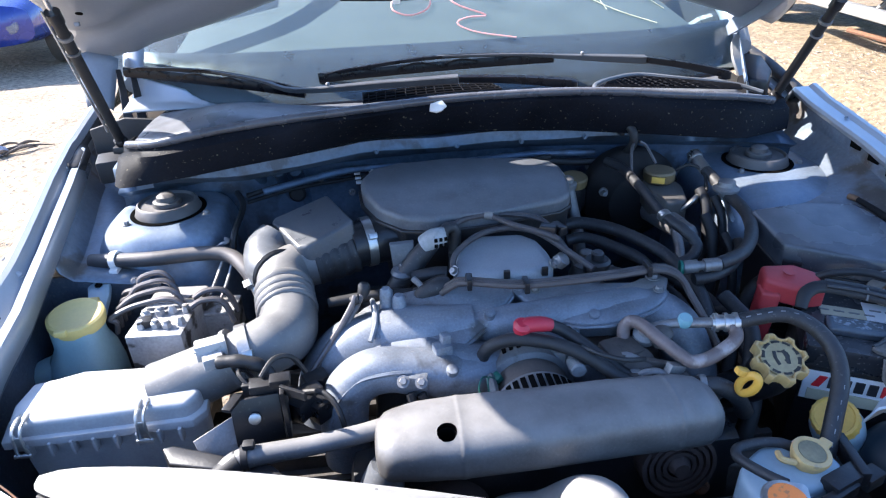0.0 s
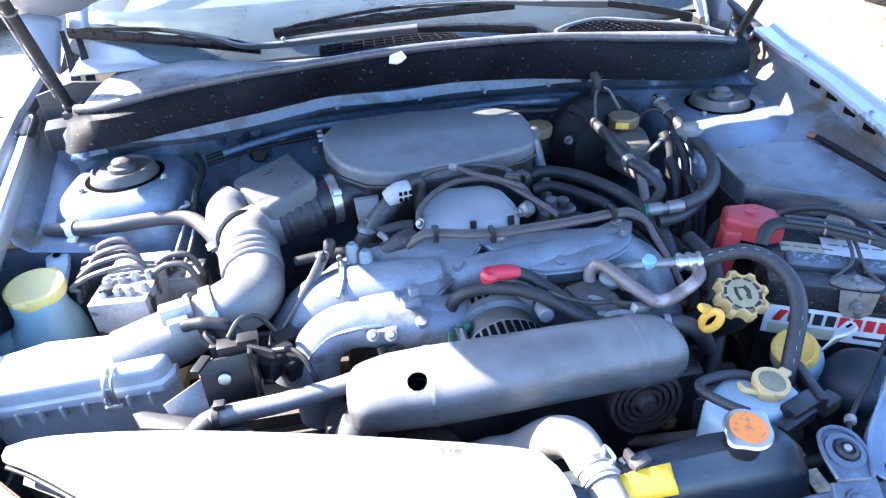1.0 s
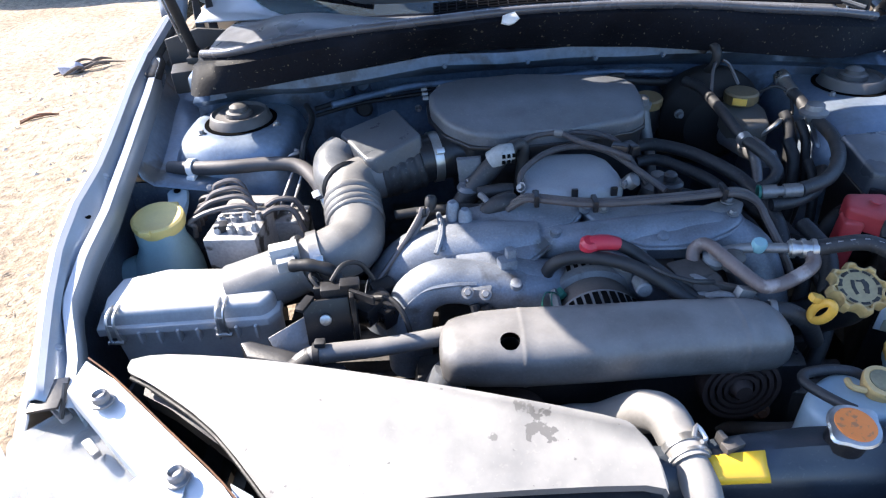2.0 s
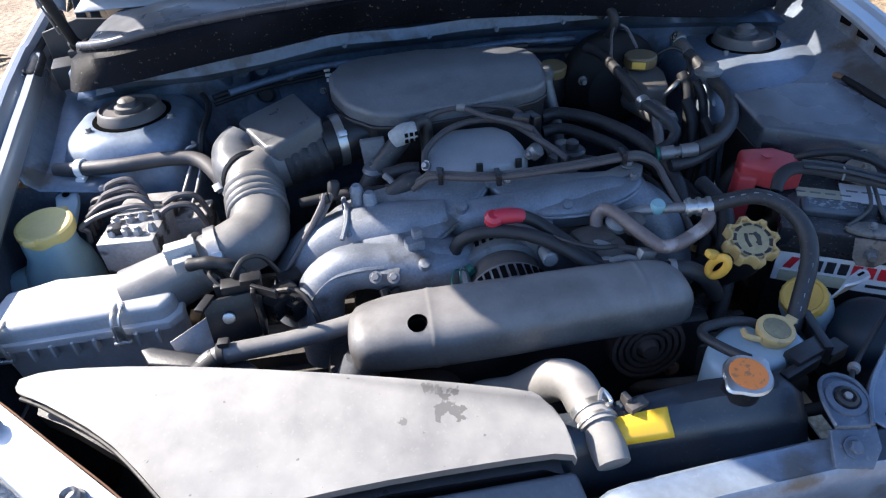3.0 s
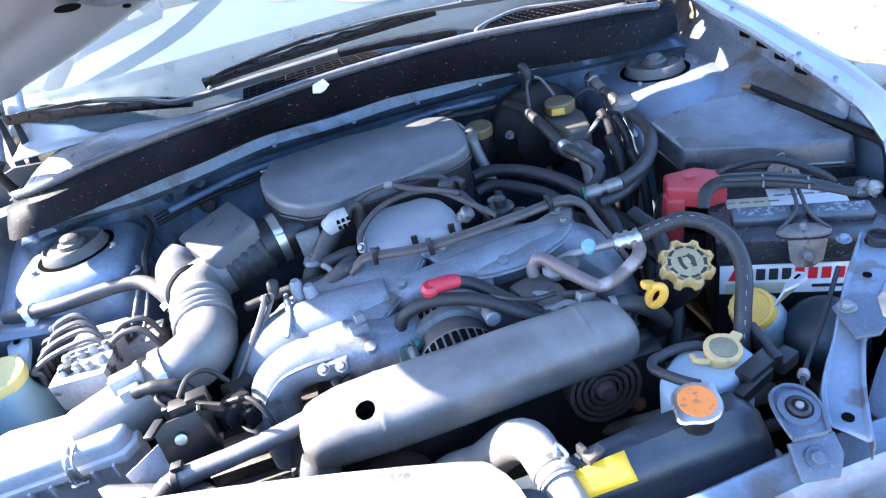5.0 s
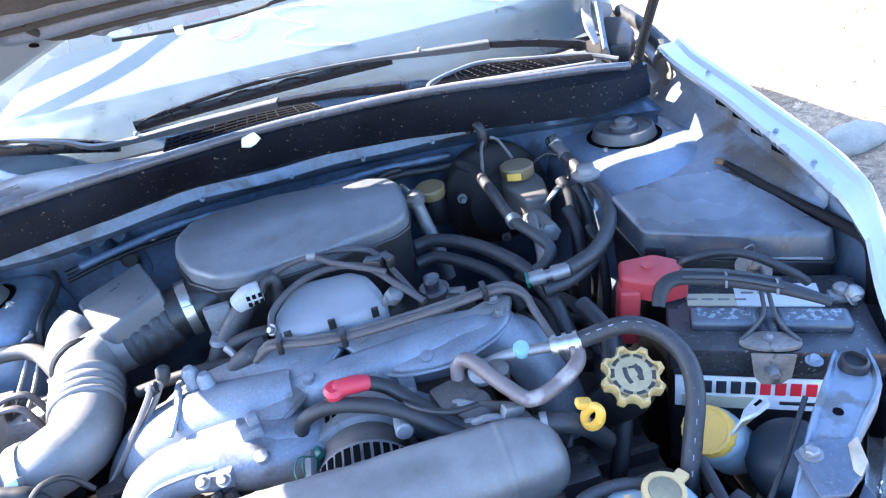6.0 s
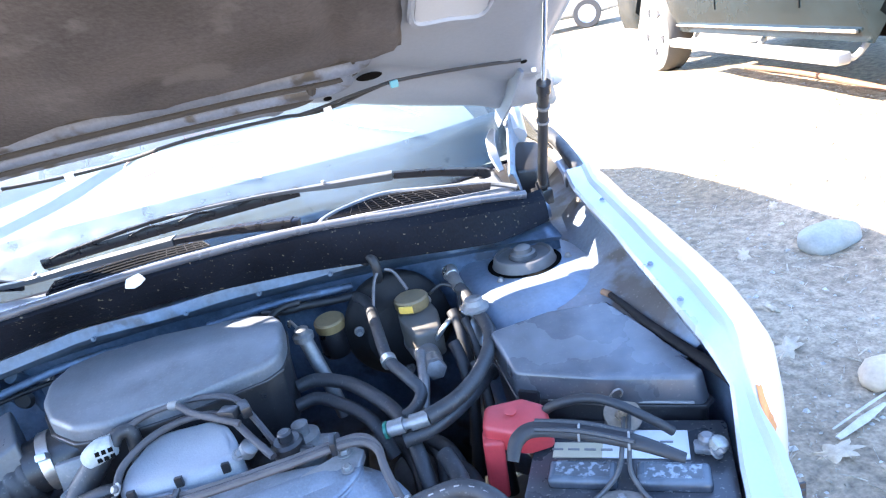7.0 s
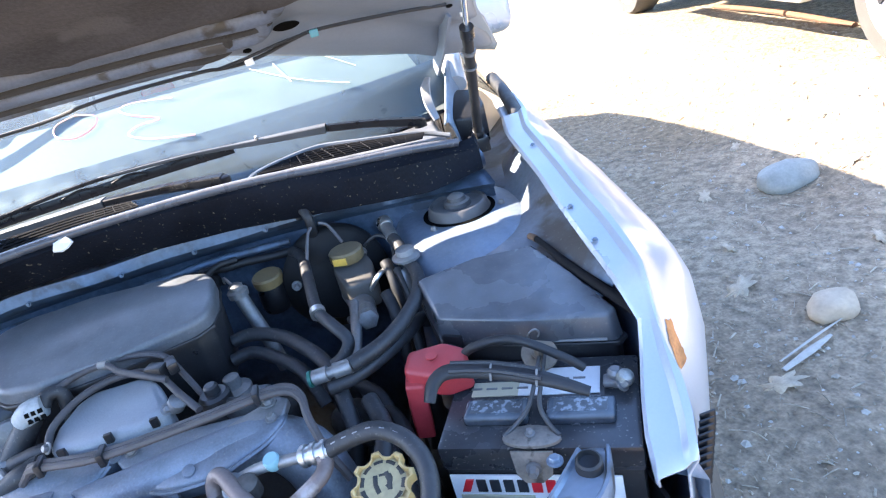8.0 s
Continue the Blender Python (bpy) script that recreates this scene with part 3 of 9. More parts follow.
# inner aprons from the fender flange down into the bay
for st, w in ((FEND_L, -1), (FEND_R, 1)):
    bm = B()
    rows = []
    for y in np.arange(0.93, 1.80, 0.03):
        xi, xo, z = lerp(st, y)
        wall = w * max(abs(xi) + 0.03, 0.70 if w < 0 else 0.68)
        top = [(xi + w * 0.001, y, z - 0.03), (xi + w * 0.004, y, z - 0.045)] if w < 0 else [(xi + 0.026, y, z - 0.004), (xi + 0.025, y, z - 0.045)]
        rows.append(top + [(wall, y, z - 0.075), (wall, y, z - 0.12), (wall + w * 0.01, y, 0.70), (wall - w * 0.02, y, 0.6), (w * 0.62, y, 0.42)])
    grid(bm, rows)
    # Left side gets the darker material, standing for shade below the lip
    ap = part("apron", bm, BAYPAINT if w > 0 else PLATE, car, "dusty silver-blue inner wheel apron" if w > 0 else "grimy blue-grey inner wheel apron, darkened for shade")
    solid(ap, 0.002)


MOUNT = mat("dusty_mount_rubber", (0.022, 0.022, 0.024), 0.5, 0, 0.3, 30, 220, 0.1, dust=0.75, dust_col=(0.24, 0.225, 0.215))


# Unseen tray, added to keep sunlit ground from showing and lighting the bay
bm = B()
grid(bm, [[(x, y, 0.27 + 0.02 * math.cos(x * 4) + 0.01 * noise.noise((x * 5, y * 5, 0))) for x in np.linspace(-0.66, 0.66, 15)] for y in np.linspace(0.72, 1.68, 11)])
solid(part("floor_screen", bm, ENGINE, car, "unseen dark tray added to block light from the ground"), 0.004)


def strut_tower(w):
    cx, cy = (0.583, 1.522) if w > 0 else (-0.57, 1.50)
    bm = B()
    rings = []
    g, gy = (1.17, 1.17) if w > 0 else (1.0, 0.86)
    for z, a, b, ox, oy, pw in ((0.62, 0.14, 0.17, 0.02, -0.02, 4), (0.74, 0.135, 0.16, 0.015, -0.02, 4), (0.84, 0.122, 0.145, 0.01, -0.022, 3.6), (0.872, 0.114, 0.135, 0.005, -0.022, 3.2), (0.892, 0.106, 0.122, 0.003, -0.018, 3),
                                (0.903, 0.096, 0.106, 0, -0.01, 2.8), (0.908, 0.086, 0.092, 0, -0.004, 2.4), (0.909, 0.066, 0.066, 0, 0, 2), (0.903, 0.061, 0.061, 0, 0, 2)):
        k, ky = (g, gy) if a > 0.067 else (1, 1)
        rings.append(oval((cx + w * ox, cy + (oy if w > 0 else 0.008), z), a * k, b * ky, 'z', 40, pw))
    loft(bm, rings)
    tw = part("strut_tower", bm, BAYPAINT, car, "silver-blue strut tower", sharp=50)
    bm = B()
    lathe(bm, [(0.060, 0.0), (0.061, 0.012), (0.057, 0.018), (0.054, 0.030), (0.050, 0.033), (0.047, 0.028), (0.030, 0.026)], (cx, cy, 0.895), seg=36)
    part("strut_mount", bm, MOUNT, tw, "dusty rubber strut mount")
    bm = B()
    lathe(bm, [(0.026, 0.0), (0.024, 0.008), (0.018, 0.010), (0.016, 0.017), (0.010, 0.021), (0.004, 0.022)], (cx, cy, 0.921), seg=24)
    part("strut_cap", bm, MOUNT, tw, "stepped rubber dust cap")
    part("recess_gap", lathe(B(), [(0.060, 0), (0.0672, 0.0), (0.0672, 0.0012), (0.060, 0.0012)], (cx, cy, 0.9092), seg=40), DARK, tw)
    for a in (100, 220, 340):
        q = (cx + 0.078 * math.cos(radians(a)), cy + 0.078 * math.sin(radians(a)), 0.907)
        part("nut", bolt(B(), q, r=0.005, h=0.007), DULLSTEEL, tw)
    return tw


strut_tower(-1)
strut_tower(1)

# firewall with its upper ledge and beads
bm = B()
rows = []
for x in np.arange(-0.66, 0.661, 0.03):
    y = 1.66 - 0.10 * abs(x) ** 2 / 0.36
    yl = lerp([(-0.66, 1.53), (-0.43, 1.50), (-0.2, 1.585), (0.2, 1.59), (0.36, 1.575), (0.66, 1.565)], x)
    k = 0.004 * noise.noise((x * 8, 0, 0))
    rows.append([(x, yl + 0.03, 0.99), (x, yl, 0.985 + k), (x, yl - 0.004, 0.965 + k), (x, yl + 0.012, 0.950), (x, y - 0.02, 0.940), (x, y, 0.925), (x, y, 0.85), (x, y - 0.015, 0.80), (x, y, 0.7), (x, y, 0.40)])
grid(bm, rows)
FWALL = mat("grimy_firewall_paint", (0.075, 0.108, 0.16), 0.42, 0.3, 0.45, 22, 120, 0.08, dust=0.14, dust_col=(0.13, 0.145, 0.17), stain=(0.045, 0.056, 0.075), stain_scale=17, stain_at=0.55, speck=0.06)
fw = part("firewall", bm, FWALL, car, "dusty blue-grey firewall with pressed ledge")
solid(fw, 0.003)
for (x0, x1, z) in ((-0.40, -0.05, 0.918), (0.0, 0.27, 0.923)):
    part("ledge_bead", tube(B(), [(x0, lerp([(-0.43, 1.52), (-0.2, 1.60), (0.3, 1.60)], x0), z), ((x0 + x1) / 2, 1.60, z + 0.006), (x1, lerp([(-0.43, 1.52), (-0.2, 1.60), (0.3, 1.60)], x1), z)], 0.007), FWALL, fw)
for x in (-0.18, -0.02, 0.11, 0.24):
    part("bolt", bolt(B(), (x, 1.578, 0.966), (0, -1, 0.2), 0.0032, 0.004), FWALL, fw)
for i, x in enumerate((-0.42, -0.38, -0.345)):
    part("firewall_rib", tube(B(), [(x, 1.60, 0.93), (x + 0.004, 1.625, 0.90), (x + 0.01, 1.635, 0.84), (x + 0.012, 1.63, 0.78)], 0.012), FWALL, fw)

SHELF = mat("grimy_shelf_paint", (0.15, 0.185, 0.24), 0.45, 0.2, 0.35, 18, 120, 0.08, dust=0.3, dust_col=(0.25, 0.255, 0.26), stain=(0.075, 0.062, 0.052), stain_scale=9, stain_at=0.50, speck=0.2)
for st, w in ((FEND_L, -1), (FEND_R, 1)):
    rows = []
    for y in np.arange(1.34 if w < 0 else 1.16, 1.961, 0.04):
        xi, xo, z = lerp(st, y)
        low = lerp([(1.40, 0.850), (1.60, 0.872)], y) if w < 0 else lerp([(1.06, 0.80), (1.12, 0.835), (1.28, 0.885), (1.36, 0.893)], y)
        ia, ib = (w * 0.64, w * 0.58) if y > 1.27 else (xi - 0.030, xi - 0.040)
        top = [(xi + w * 0.002, y, z - 0.028), (xi - w * 0.003, y, z - 0.05)] if w < 0 else [(xi + 0.024, y, z - 0.004), (xi + 0.022, y, z - 0.05)]
        rows.append(top + [(xi - w * 0.02, y, low + 0.012 + 0.004 * noise.noise((y * 9, w, 0))), (ia, y, low + 0.004), (ib, y, low - 0.006)])
    bm = B()
    grid(bm, rows)
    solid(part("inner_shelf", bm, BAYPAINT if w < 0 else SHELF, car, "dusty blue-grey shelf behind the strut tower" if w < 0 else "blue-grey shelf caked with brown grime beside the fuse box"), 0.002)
# Dark plate added to close a slit where only shade belongs
part("slit_plate", prism(B(), [(-0.80, 1.345, 0.872), (-0.70, 1.345, 0.868), (-0.66, 1.345, 0.850), (-0.56, 1.345, 0.846), (-0.56, 1.345, 0.60), (-0.80, 1.345, 0.60)], (0, 0.004, 0)), PLATE, car)
# Added panel whose pale colour stands for sun on the windshield foot
bm = B()
grid(bm, [[(x, 1.715 + 0.30 * (abs(x) - 0.47) * f + 0.12 * f, 1.040 + 0.056 * f * min(1, (abs(x) - 0.50) / 0.08) - 0.010 * math.sin(math.pi * f)) for f in (0, 0.25, 0.5, 0.75, 1)] for x in np.linspace(-0.69, -0.51, 9)])
solid(part("sunlit_foot_panel", bm, PAINT, car, "pale panel standing for sunlight on the windshield foot"), 0.003)
bm = B()
grid(bm, [[(-0.795 - 0.016 * v + (0.05 + 0.037 * v) * u, 1.81 + 0.05 * v, 1.030 + 0.10 * v - 0.012 * u + 0.012 * math.sin(math.pi * u)) for v in np.linspace(0, 1, 7)] for u in np.linspace(0, 1, 7)])
solid(part("pillar_foot", bm, HOODPAINT, car, "painted panel below the windshield pillar"), 0.003)
for x in (-0.700, -0.672):
    part("hinge_plate", bar(B(), [(x - 0.02, 1.83, 1.10), (x - 0.008, 1.795, 1.065), (x, 1.765, 1.02), (x + 0.004, 1.75, 0.965)], [0.010, 0.014, 0.018, 0.026], [0.006, 0.006, 0.008, 0.008]), DARKPL, car, "dark hinge arm")
# Added black panel that keeps the gap behind the strut as dark as shade
part("strut_gap_panel", prism(B(), [(-0.76, 1.705, 0.90), (-0.60, 1.675, 0.90), (-0.60, 1.675, 1.030), (-0.68, 1.69, 1.034), (-0.76, 1.705, 1.010)], (0, 0.006, 0), 0.002), RUBBER, car, "black panel added behind the strut to hide the ground")
part("hinge_foot", bar(B(), [(-0.662, 1.745, 1.0), (-0.640, 1.728, 1.012), (-0.618, 1.735, 1.016)], 0.018, 0.004), RUSTY, car, "rusty hinge tab")
# Black filler block added where the corner beside the strut is in shade
part("corner_filler", prism(B(), [(0.650, 1.715, 1.025), (0.690, 1.705, 1.020), (0.730, 1.760, 1.030), (0.735, 1.820, 1.050), (0.690, 1.820, 1.060), (0.655, 1.770, 1.045)], (0, 0, -0.08), 0.006), DARKPL, car, "black filler block for the dark corner by the strut")

# cowl: front panel, sealing strip, top cover
SEAL = [(-0.612, 1.508, 1.034), (-0.55, 1.468, 1.046), (-0.485, 1.462, 1.058), (-0.43, 1.478, 1.061), (-0.338, 1.495, 1.065), (-0.238, 1.508, 1.068), (-0.06, 1.540, 1.070),
        (0.076, 1.546, 1.070), (0.182, 1.543, 1.069), (0.287, 1.536, 1.064), (0.40, 1.540, 1.050), (0.527, 1.552, 1.035), (0.618, 1.566, 1.018)]
BOT = [(-0.60, (1.430, 0.988)), (-0.508, (1.452, 0.992)), (-0.426, (1.478, 0.995)), (-0.329, (1.505, 0.998)), (-0.206, (1.565, 1.0)), (-0.03, (1.577, 1.0)),
       (0.194, (1.567, 0.99)), (0.356, (1.538, 0.98)), (0.457, (1.528, 0.97)), (0.54, (1.515, 0.965)), (0.63, (1.545, 0.965))]
sp = spline(SEAL, 6)
cowl = thing("cowl_cover", (0, 1.6, 1.0), "black plastic cowl cover with mesh vents below the windshield", "cowl cover")
bm = B()
rows = []
for p in sp:
    y, z = lerp(BOT, p.x)
    rows.append([(p.x, p.y + 0.004, p.z - 0.002), (p.x, p.y - 0.004, p.z - 0.012), (p.x, p.y * 0.7 + y * 0.3 - 0.010, p.z * 0.7 + z * 0.3), (p.x, p.y * 0.3 + y * 0.7 - 0.006, p.z * 0.3 + z * 0.7), (p.x, y, z), (p.x, y + 0.03, z - 0.004)])
# ends turned back
rows.insert(0, [(x - 0.006, y + 0.055, z) for x, y, z in rows[0]])
rows.insert(1, [(x - 0.010, y + 0.012, z) for x, y, z in rows[1]])
rows.append([(x + 0.030, y + 0.010, z) for x, y, z in rows[-1]])
rows.append([(x + 0.012, y + 0.05, z) for x, y, z in rows[-1]])
grid(bm, rows)
fp = part("front_panel", bm, COWLBLK, cowl, "black insulating panel speckled with dirt")
solid(fp, 0.004, 1)
part("sealing_strip", tube(B(), [(q[0], q[1], q[2] + 0.001) for q in SEAL], 0.008, 12, 5), SEALM, cowl, "rubber hood seal")


def glass_y(x, z):
    return (z - 1.04) / 1.05 + 1.735 + 0.12 * max(0, abs(x) - 0.35) ** 2 / 0.16


bm = B()
rows = []
for p in spline(SEAL, 5):
    x = p.x
    yb = glass_y(x, 1.03)
    hump = 0.036 * math.exp(-((x + 0.46) / 0.16) ** 2)
    row = []
    for k in range(8):
        f = k / 7
        y = p.y + 0.006 + (yb - p.y) * f
        row.append((x, y, p.z - 0.004 + (1.028 - p.z) * f + hump * math.sin(math.pi * f) - 0.014 * math.sin(math.pi * f) * (1 if x > 0.2 else 0.4)))
    rows.append(row)
grid(bm, rows)
tc = part("top_cover", bm, COWLTOP, cowl, "dusty black plastic cowl top")
solid(tc, 0.004)


VENTBAR = mat("matte_vent_plastic", (0.007, 0.007, 0.009), 0.7, 0, 0.3, 30, 200, 0.05, spec=0.12)


def vent(pts_a, pts_b, nx, ny):
    """A mesh vent between two lines: crossing thin bars above a dark bed."""
    a, b = spline(pts_a, 8), spline(pts_b, 8)

    def at(u, v):
        p = a[min(int(u * (len(a) - 1) + 0.5), len(a) - 1)]
        q = b[min(int(u * (len(b) - 1) + 0.5), len(b) - 1)]
        return p.lerp(q, v)
    # Black sheet in place of the shaded space under the mesh
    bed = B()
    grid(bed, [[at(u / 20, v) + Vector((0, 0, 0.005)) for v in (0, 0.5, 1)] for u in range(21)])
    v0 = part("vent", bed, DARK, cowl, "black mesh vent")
    bars = B()
    for i in range(nx + 1):
        u = i / nx
        tube(bars, [at(u, 0) + Vector((0, 0, 0.007)), at(u, 1) + Vector((0, 0, 0.007))], 0.0011, 4, 1)
    for j in range(ny + 1):
        tube(bars, [at(u / 16, j / ny) + Vector((0, 0, 0.007)) for u in range(17)], 0.0018, 4, 1)
    part("vent_mesh", bars, VENTBAR, v0)


vent([(-0.195, 1.530, 1.070), (-0.06, 1.553, 1.073), (0.065, 1.556, 1.073)], [(-0.195, 1.572, 1.076), (-0.06, 1.588, 1.078), (0.05, 1.580, 1.077)], 26, 3)
vent([(0.265, 1.562, 1.064), (0.40, 1.566, 1.052), (0.56, 1.585, 1.034)], [(0.285, 1.60, 1.060), (0.38, 1.655, 1.052), (0.57, 1.615, 1.034)], 26, 5)
part("vent_lip", tube(B(), [(0.247, 1.560, 1.064), (0.262, 1.60, 1.064), (0.31, 1.645, 1.062), (0.375, 1.672, 1.060), (0.46, 1.650, 1.052), (0.56, 1.630, 1.040), (0.615, 1.60, 1.026)], 0.005, 8), PLASTIC, cowl)
bm = B()
lathe(bm, [(0.001, 0), (0.014, 0.001), (0.013, 0.005), (0.004, 0.007)], (-0.06, 1.530, 1.060), (0, -0.8, 0.6), 7, wave=lambda a: 1 + 0.3 * math.sin(2 * a + 1))
part("paint_fleck", bm, WHITE, cowl, "white chip stuck on the panel edge")

# windshield and its surround
ws = part("windshield", (lambda bm: (grid(bm, [[(x, glass_y(x, z), z) for x in np.linspace(-0.68, 0.68, 35)] for z in np.linspace(1.03, 1.22, 8)] +
                                          [[(x * (1 - 0.12 * f), glass_y(x, 1.22) + f * 0.50, 1.22 + 0.22 * math.sin(f * 1.35)) for x in np.linspace(-0.68, 0.68, 35)] for f in (0.15, 0.3, 0.45, 0.6, 0.8, 1.0)]), bm)[1])(B()), GLASS, car, "dusty windshield with painted marks")
ws.visible_shadow = False


bm = B()
grid(bm, [[(x, glass_y(x, z) + 0.004, z) for x in np.linspace(-0.68, 0.68, 35)] for z in np.linspace(1.025, 1.122, 4)])
solid(part("dark_band", bm, FRIT, ws, "black band along the glass foot"), 0.001)


def mark(pts, m, r=0.0019):
    bm = B()
    tube(bm, [(x, glass_y(x, z) - 0.003, z) for x, z in pts], r, 6, 6, flat=0.4)
    part("painted_mark", bm, m, ws, "red painted stroke" if m is MARKR else "pale yellow painted stroke")


mark([(-0.078, 1.214), (-0.118, 1.205), (-0.120, 1.186), (-0.084, 1.175), (-0.045, 1.185), (-0.038, 1.203), (-0.078, 1.214)], MARKR)
mark([(0.119, 1.197), (0.042, 1.207), (0.009, 1.202), (0.033, 1.186), (0.085, 1.168), (0.045, 1.166), (0.020, 1.158), (0.030, 1.148), (0.069, 1.136), (0.146, 1.124)], MARKR)
mark([(0.286, 1.208), (0.38, 1.165), (0.475, 1.134)], MARKY)
mark([(0.335, 1.206), (0.361, 1.166)], MARKY)
mark([(0.40, 1.21), (0.44, 1.195), (0.50, 1.16)], MARKY, 0.0017)

# cabin behind the glass
bm = B()
grid(bm, [[(x, y, z + 0.02 * math.cos(x * 2)) for x in np.linspace(-0.66, 0.66, 12)] for y, z in ((1.78, 1.03), (2.0, 1.075), (2.25, 1.115), (2.5, 1.14), (2.56, 1.11), (2.56, 0.5))])
part("dashboard", bm, DASH, car, "sun-bleached grey dashboard")
bm = B()
prof = [(1.95, 0.835, 0.80, 1.03), (2.3, 0.87, 0.76, 1.2), (2.62, 0.87, 0.72, 1.49), (3.0, 0.87, 0.75, 1.56), (3.6, 0.87, 0.755, 1.575), (4.4, 0.87, 0.72, 1.57), (5.0, 0.86, 0.67, 1.55), (5.42, 0.85, 0.62, 1.50), (5.50, 0.84, 0.64, 1.19), (5.56, 0.83, 0.70, 0.98), (5.58, 0.8, 0.7, 0.7)]
grid(bm, [[(-b, y, 0.25), (-b - 0.005, y, 0.6), (-b, y, min(0.95, z - 0.05)), (-t, y, z - 0.03), (-t * 0.85, y, z), (0, y, z + 0.015), (t * 0.85, y, z), (t, y, z - 0.03), (b, y, min(0.95, z - 0.05)), (b + 0.005, y, 0.6), (b, y, 0.25)] for y, b, t, z in prof[2:]])
part("cabin_shell", bm, PAINT, car, "silver-blue cabin and roof")
bm = B()
grid(bm, [[(x * k, y, z) for x in np.linspace(-1, 1, 9)] for k, y, z in ((0.50, 5.437, 1.46), (0.51, 5.456, 1.39), (0.52, 5.477, 1.31), (0.53, 5.50, 1.22))])
solid(part("rear_window", bm, DARKGLASS, car, "dark rear window"), 0.004, 0)
for w in (-1, 1):
    for y0, y1, y2, y3 in ((2.66, 3.10, 3.10, 2.62), (3.16, 3.60, 3.62, 3.16), (3.66, 4.80, 4.95, 3.66)):
        part("side_window", prism(B(), [(w * 0.722, y0, 1.40), (w * 0.722, y1, 1.40), (w * 0.868, y2, 0.97), (w * 0.868, y3, 0.97)], (w * 0.006, 0, 0)), DARKGLASS, car)
    for y in (2.05, 3.13, 3.98):
        part("door_seam", box(B(), (w * 0.874, y, 0.62), (0.006, 0.006, 0.62), bev=0), DARK, car)
    for y in (2.98, 3.86):
        part("door_handle", box(B(), (w * 0.880, y, 0.86), (0.018, 0.15, 0.03), bev=0.006), PAINT, car)
    part("tail_lamp", box(B(), (w * 0.71, 5.55, 0.86), (0.24, 0.06, 0.16), bev=0.02, seg=3), RED, car, "red tail lamp")
part("rear_bumper", box(B(), (0, 5.58, 0.45), (1.62, 0.16, 0.30), bev=0.05, seg=3), PAINT, car)
for w in (-1, 1):
    bm = B()
    grid(bm, [[(w * (b + d), y, zz) for d, zz in ((0, 0.25), (0.005, 0.6), (0, 0.93))] for y, b, t, z in prof[:3]])
    part("door", bm, PAINT, car)
    part("pillar", tube(B(), [(w * 0.70, 1.86, 1.06), (w * 0.72, 2.02, 1.16), (w * 0.665, 2.32, 1.36), (w * 0.62, 2.62, 1.44)], 0.027, 10, 4), PAINT, car)
    bm = B()
    prism(bm, [(w * 0.80, 2.02, 1.03), (w * 0.70, 2.50, 1.36), (w * 0.72, 2.66, 1.38), (w * 0.85, 2.66, 0.96), (w * 0.85, 2.05, 0.96)], (-w * 0.004, 0, 0))
    part("side_window", bm, DARKGLASS, car)
    bm = B()
    box(bm, (w * 0.905, 2.29, 1.15), (0.17, 0.10, 0.13), bev=0.048, seg=5)
    tube(bm, [(w * 0.78, 2.28, 1.03), (w * 0.83, 2.28, 1.06), (w * 0.86, 2.28, 1.08)], 0.022, 8)
    part("door_mirror", bm, PAINT, car)
    # corner trim at the windshield foot
    if w > 0:
        bm = B()
        grid(bm, [[(0.630 + 0.022 * u + 0.070 * v, 1.690 + 0.20 * v + 0.012 * u, 1.030 + 0.085 * v - 0.055 * u * u) for u in np.linspace(-0.3, 1.3, 7)] for v in np.linspace(0, 1, 9)])
        solid(part("corner_trim", bm, DUSTPAINT, car, "silver windshield corner panel"), 0.003)
        part("corner_cover", bar(B(), [(0.612, 1.688, 1.040), (0.607, 1.706, 1.070), (0.612, 1.730, 1.098), (0.625, 1.748, 1.112)], [0.012, 0.018, 0.018, 0.010], [0.006, 0.008, 0.008, 0.006]), DULLSTEEL, car, "small silver bracket at the glass corner")
    for y in (1.47, 4.17):
        bm = B()
        lathe(bm, [(0.20, -0.09), (0.29, -0.10), (0.315, -0.07), (0.317, 0.07), (0.29, 0.10), (0.20, 0.09), (0.195, 0.0)], (w * 0.76, y, 0.315), (w, 0, 0), 32)
        wh = part("wheel", bm, TYRE, car, "black tyre")
        bm = B()
        lathe(bm, [(0.05, 0.075), (0.19, 0.07), (0.20, 0.092), (0.205, 0.07), (0.205, -0.07), (0.05, -0.07)], (w * 0.76, y, 0.315), (w, 0, 0), 32)
        part("rim", bm, WHEELM, wh)

# front support: side bars, cross bar, brackets, bumper and lamps
HEAD = B()
prism(HEAD, [(-0.630, 0.935, 0.848), (-0.585, 0.905, 0.842), (-0.43, 0.780, 0.808), (-0.365, 0.715, 0.792), (-0.455, 0.735, 0.792), (-0.575, 0.838, 0.822), (-0.640, 0.895, 0.837)], (0, 0, -0.028), 0.003)
bar_l = part("support_bar", HEAD, PAINT, car, "sunlit silver-blue headlamp support bar")
part("rusty_edge", tube(B(), [(-0.628, 0.937, 0.8475), (-0.585, 0.907, 0.842), (-0.508, 0.845, 0.825), (-0.430, 0.782, 0.808), (-0.372, 0.722, 0.793)], 0.0011, 6, 4), RUSTY, bar_l, "rust along the bar edge")
part("lamp_bracket", prism(B(), [(-0.512, 0.800, 0.8165), (-0.470, 0.795, 0.8125), (-0.468, 0.768, 0.808), (-0.490, 0.742, 0.802), (-0.535, 0.775, 0.812)], (0, 0, -0.0015), 0.0005), PAINT, bar_l, "thin steel lamp bracket")
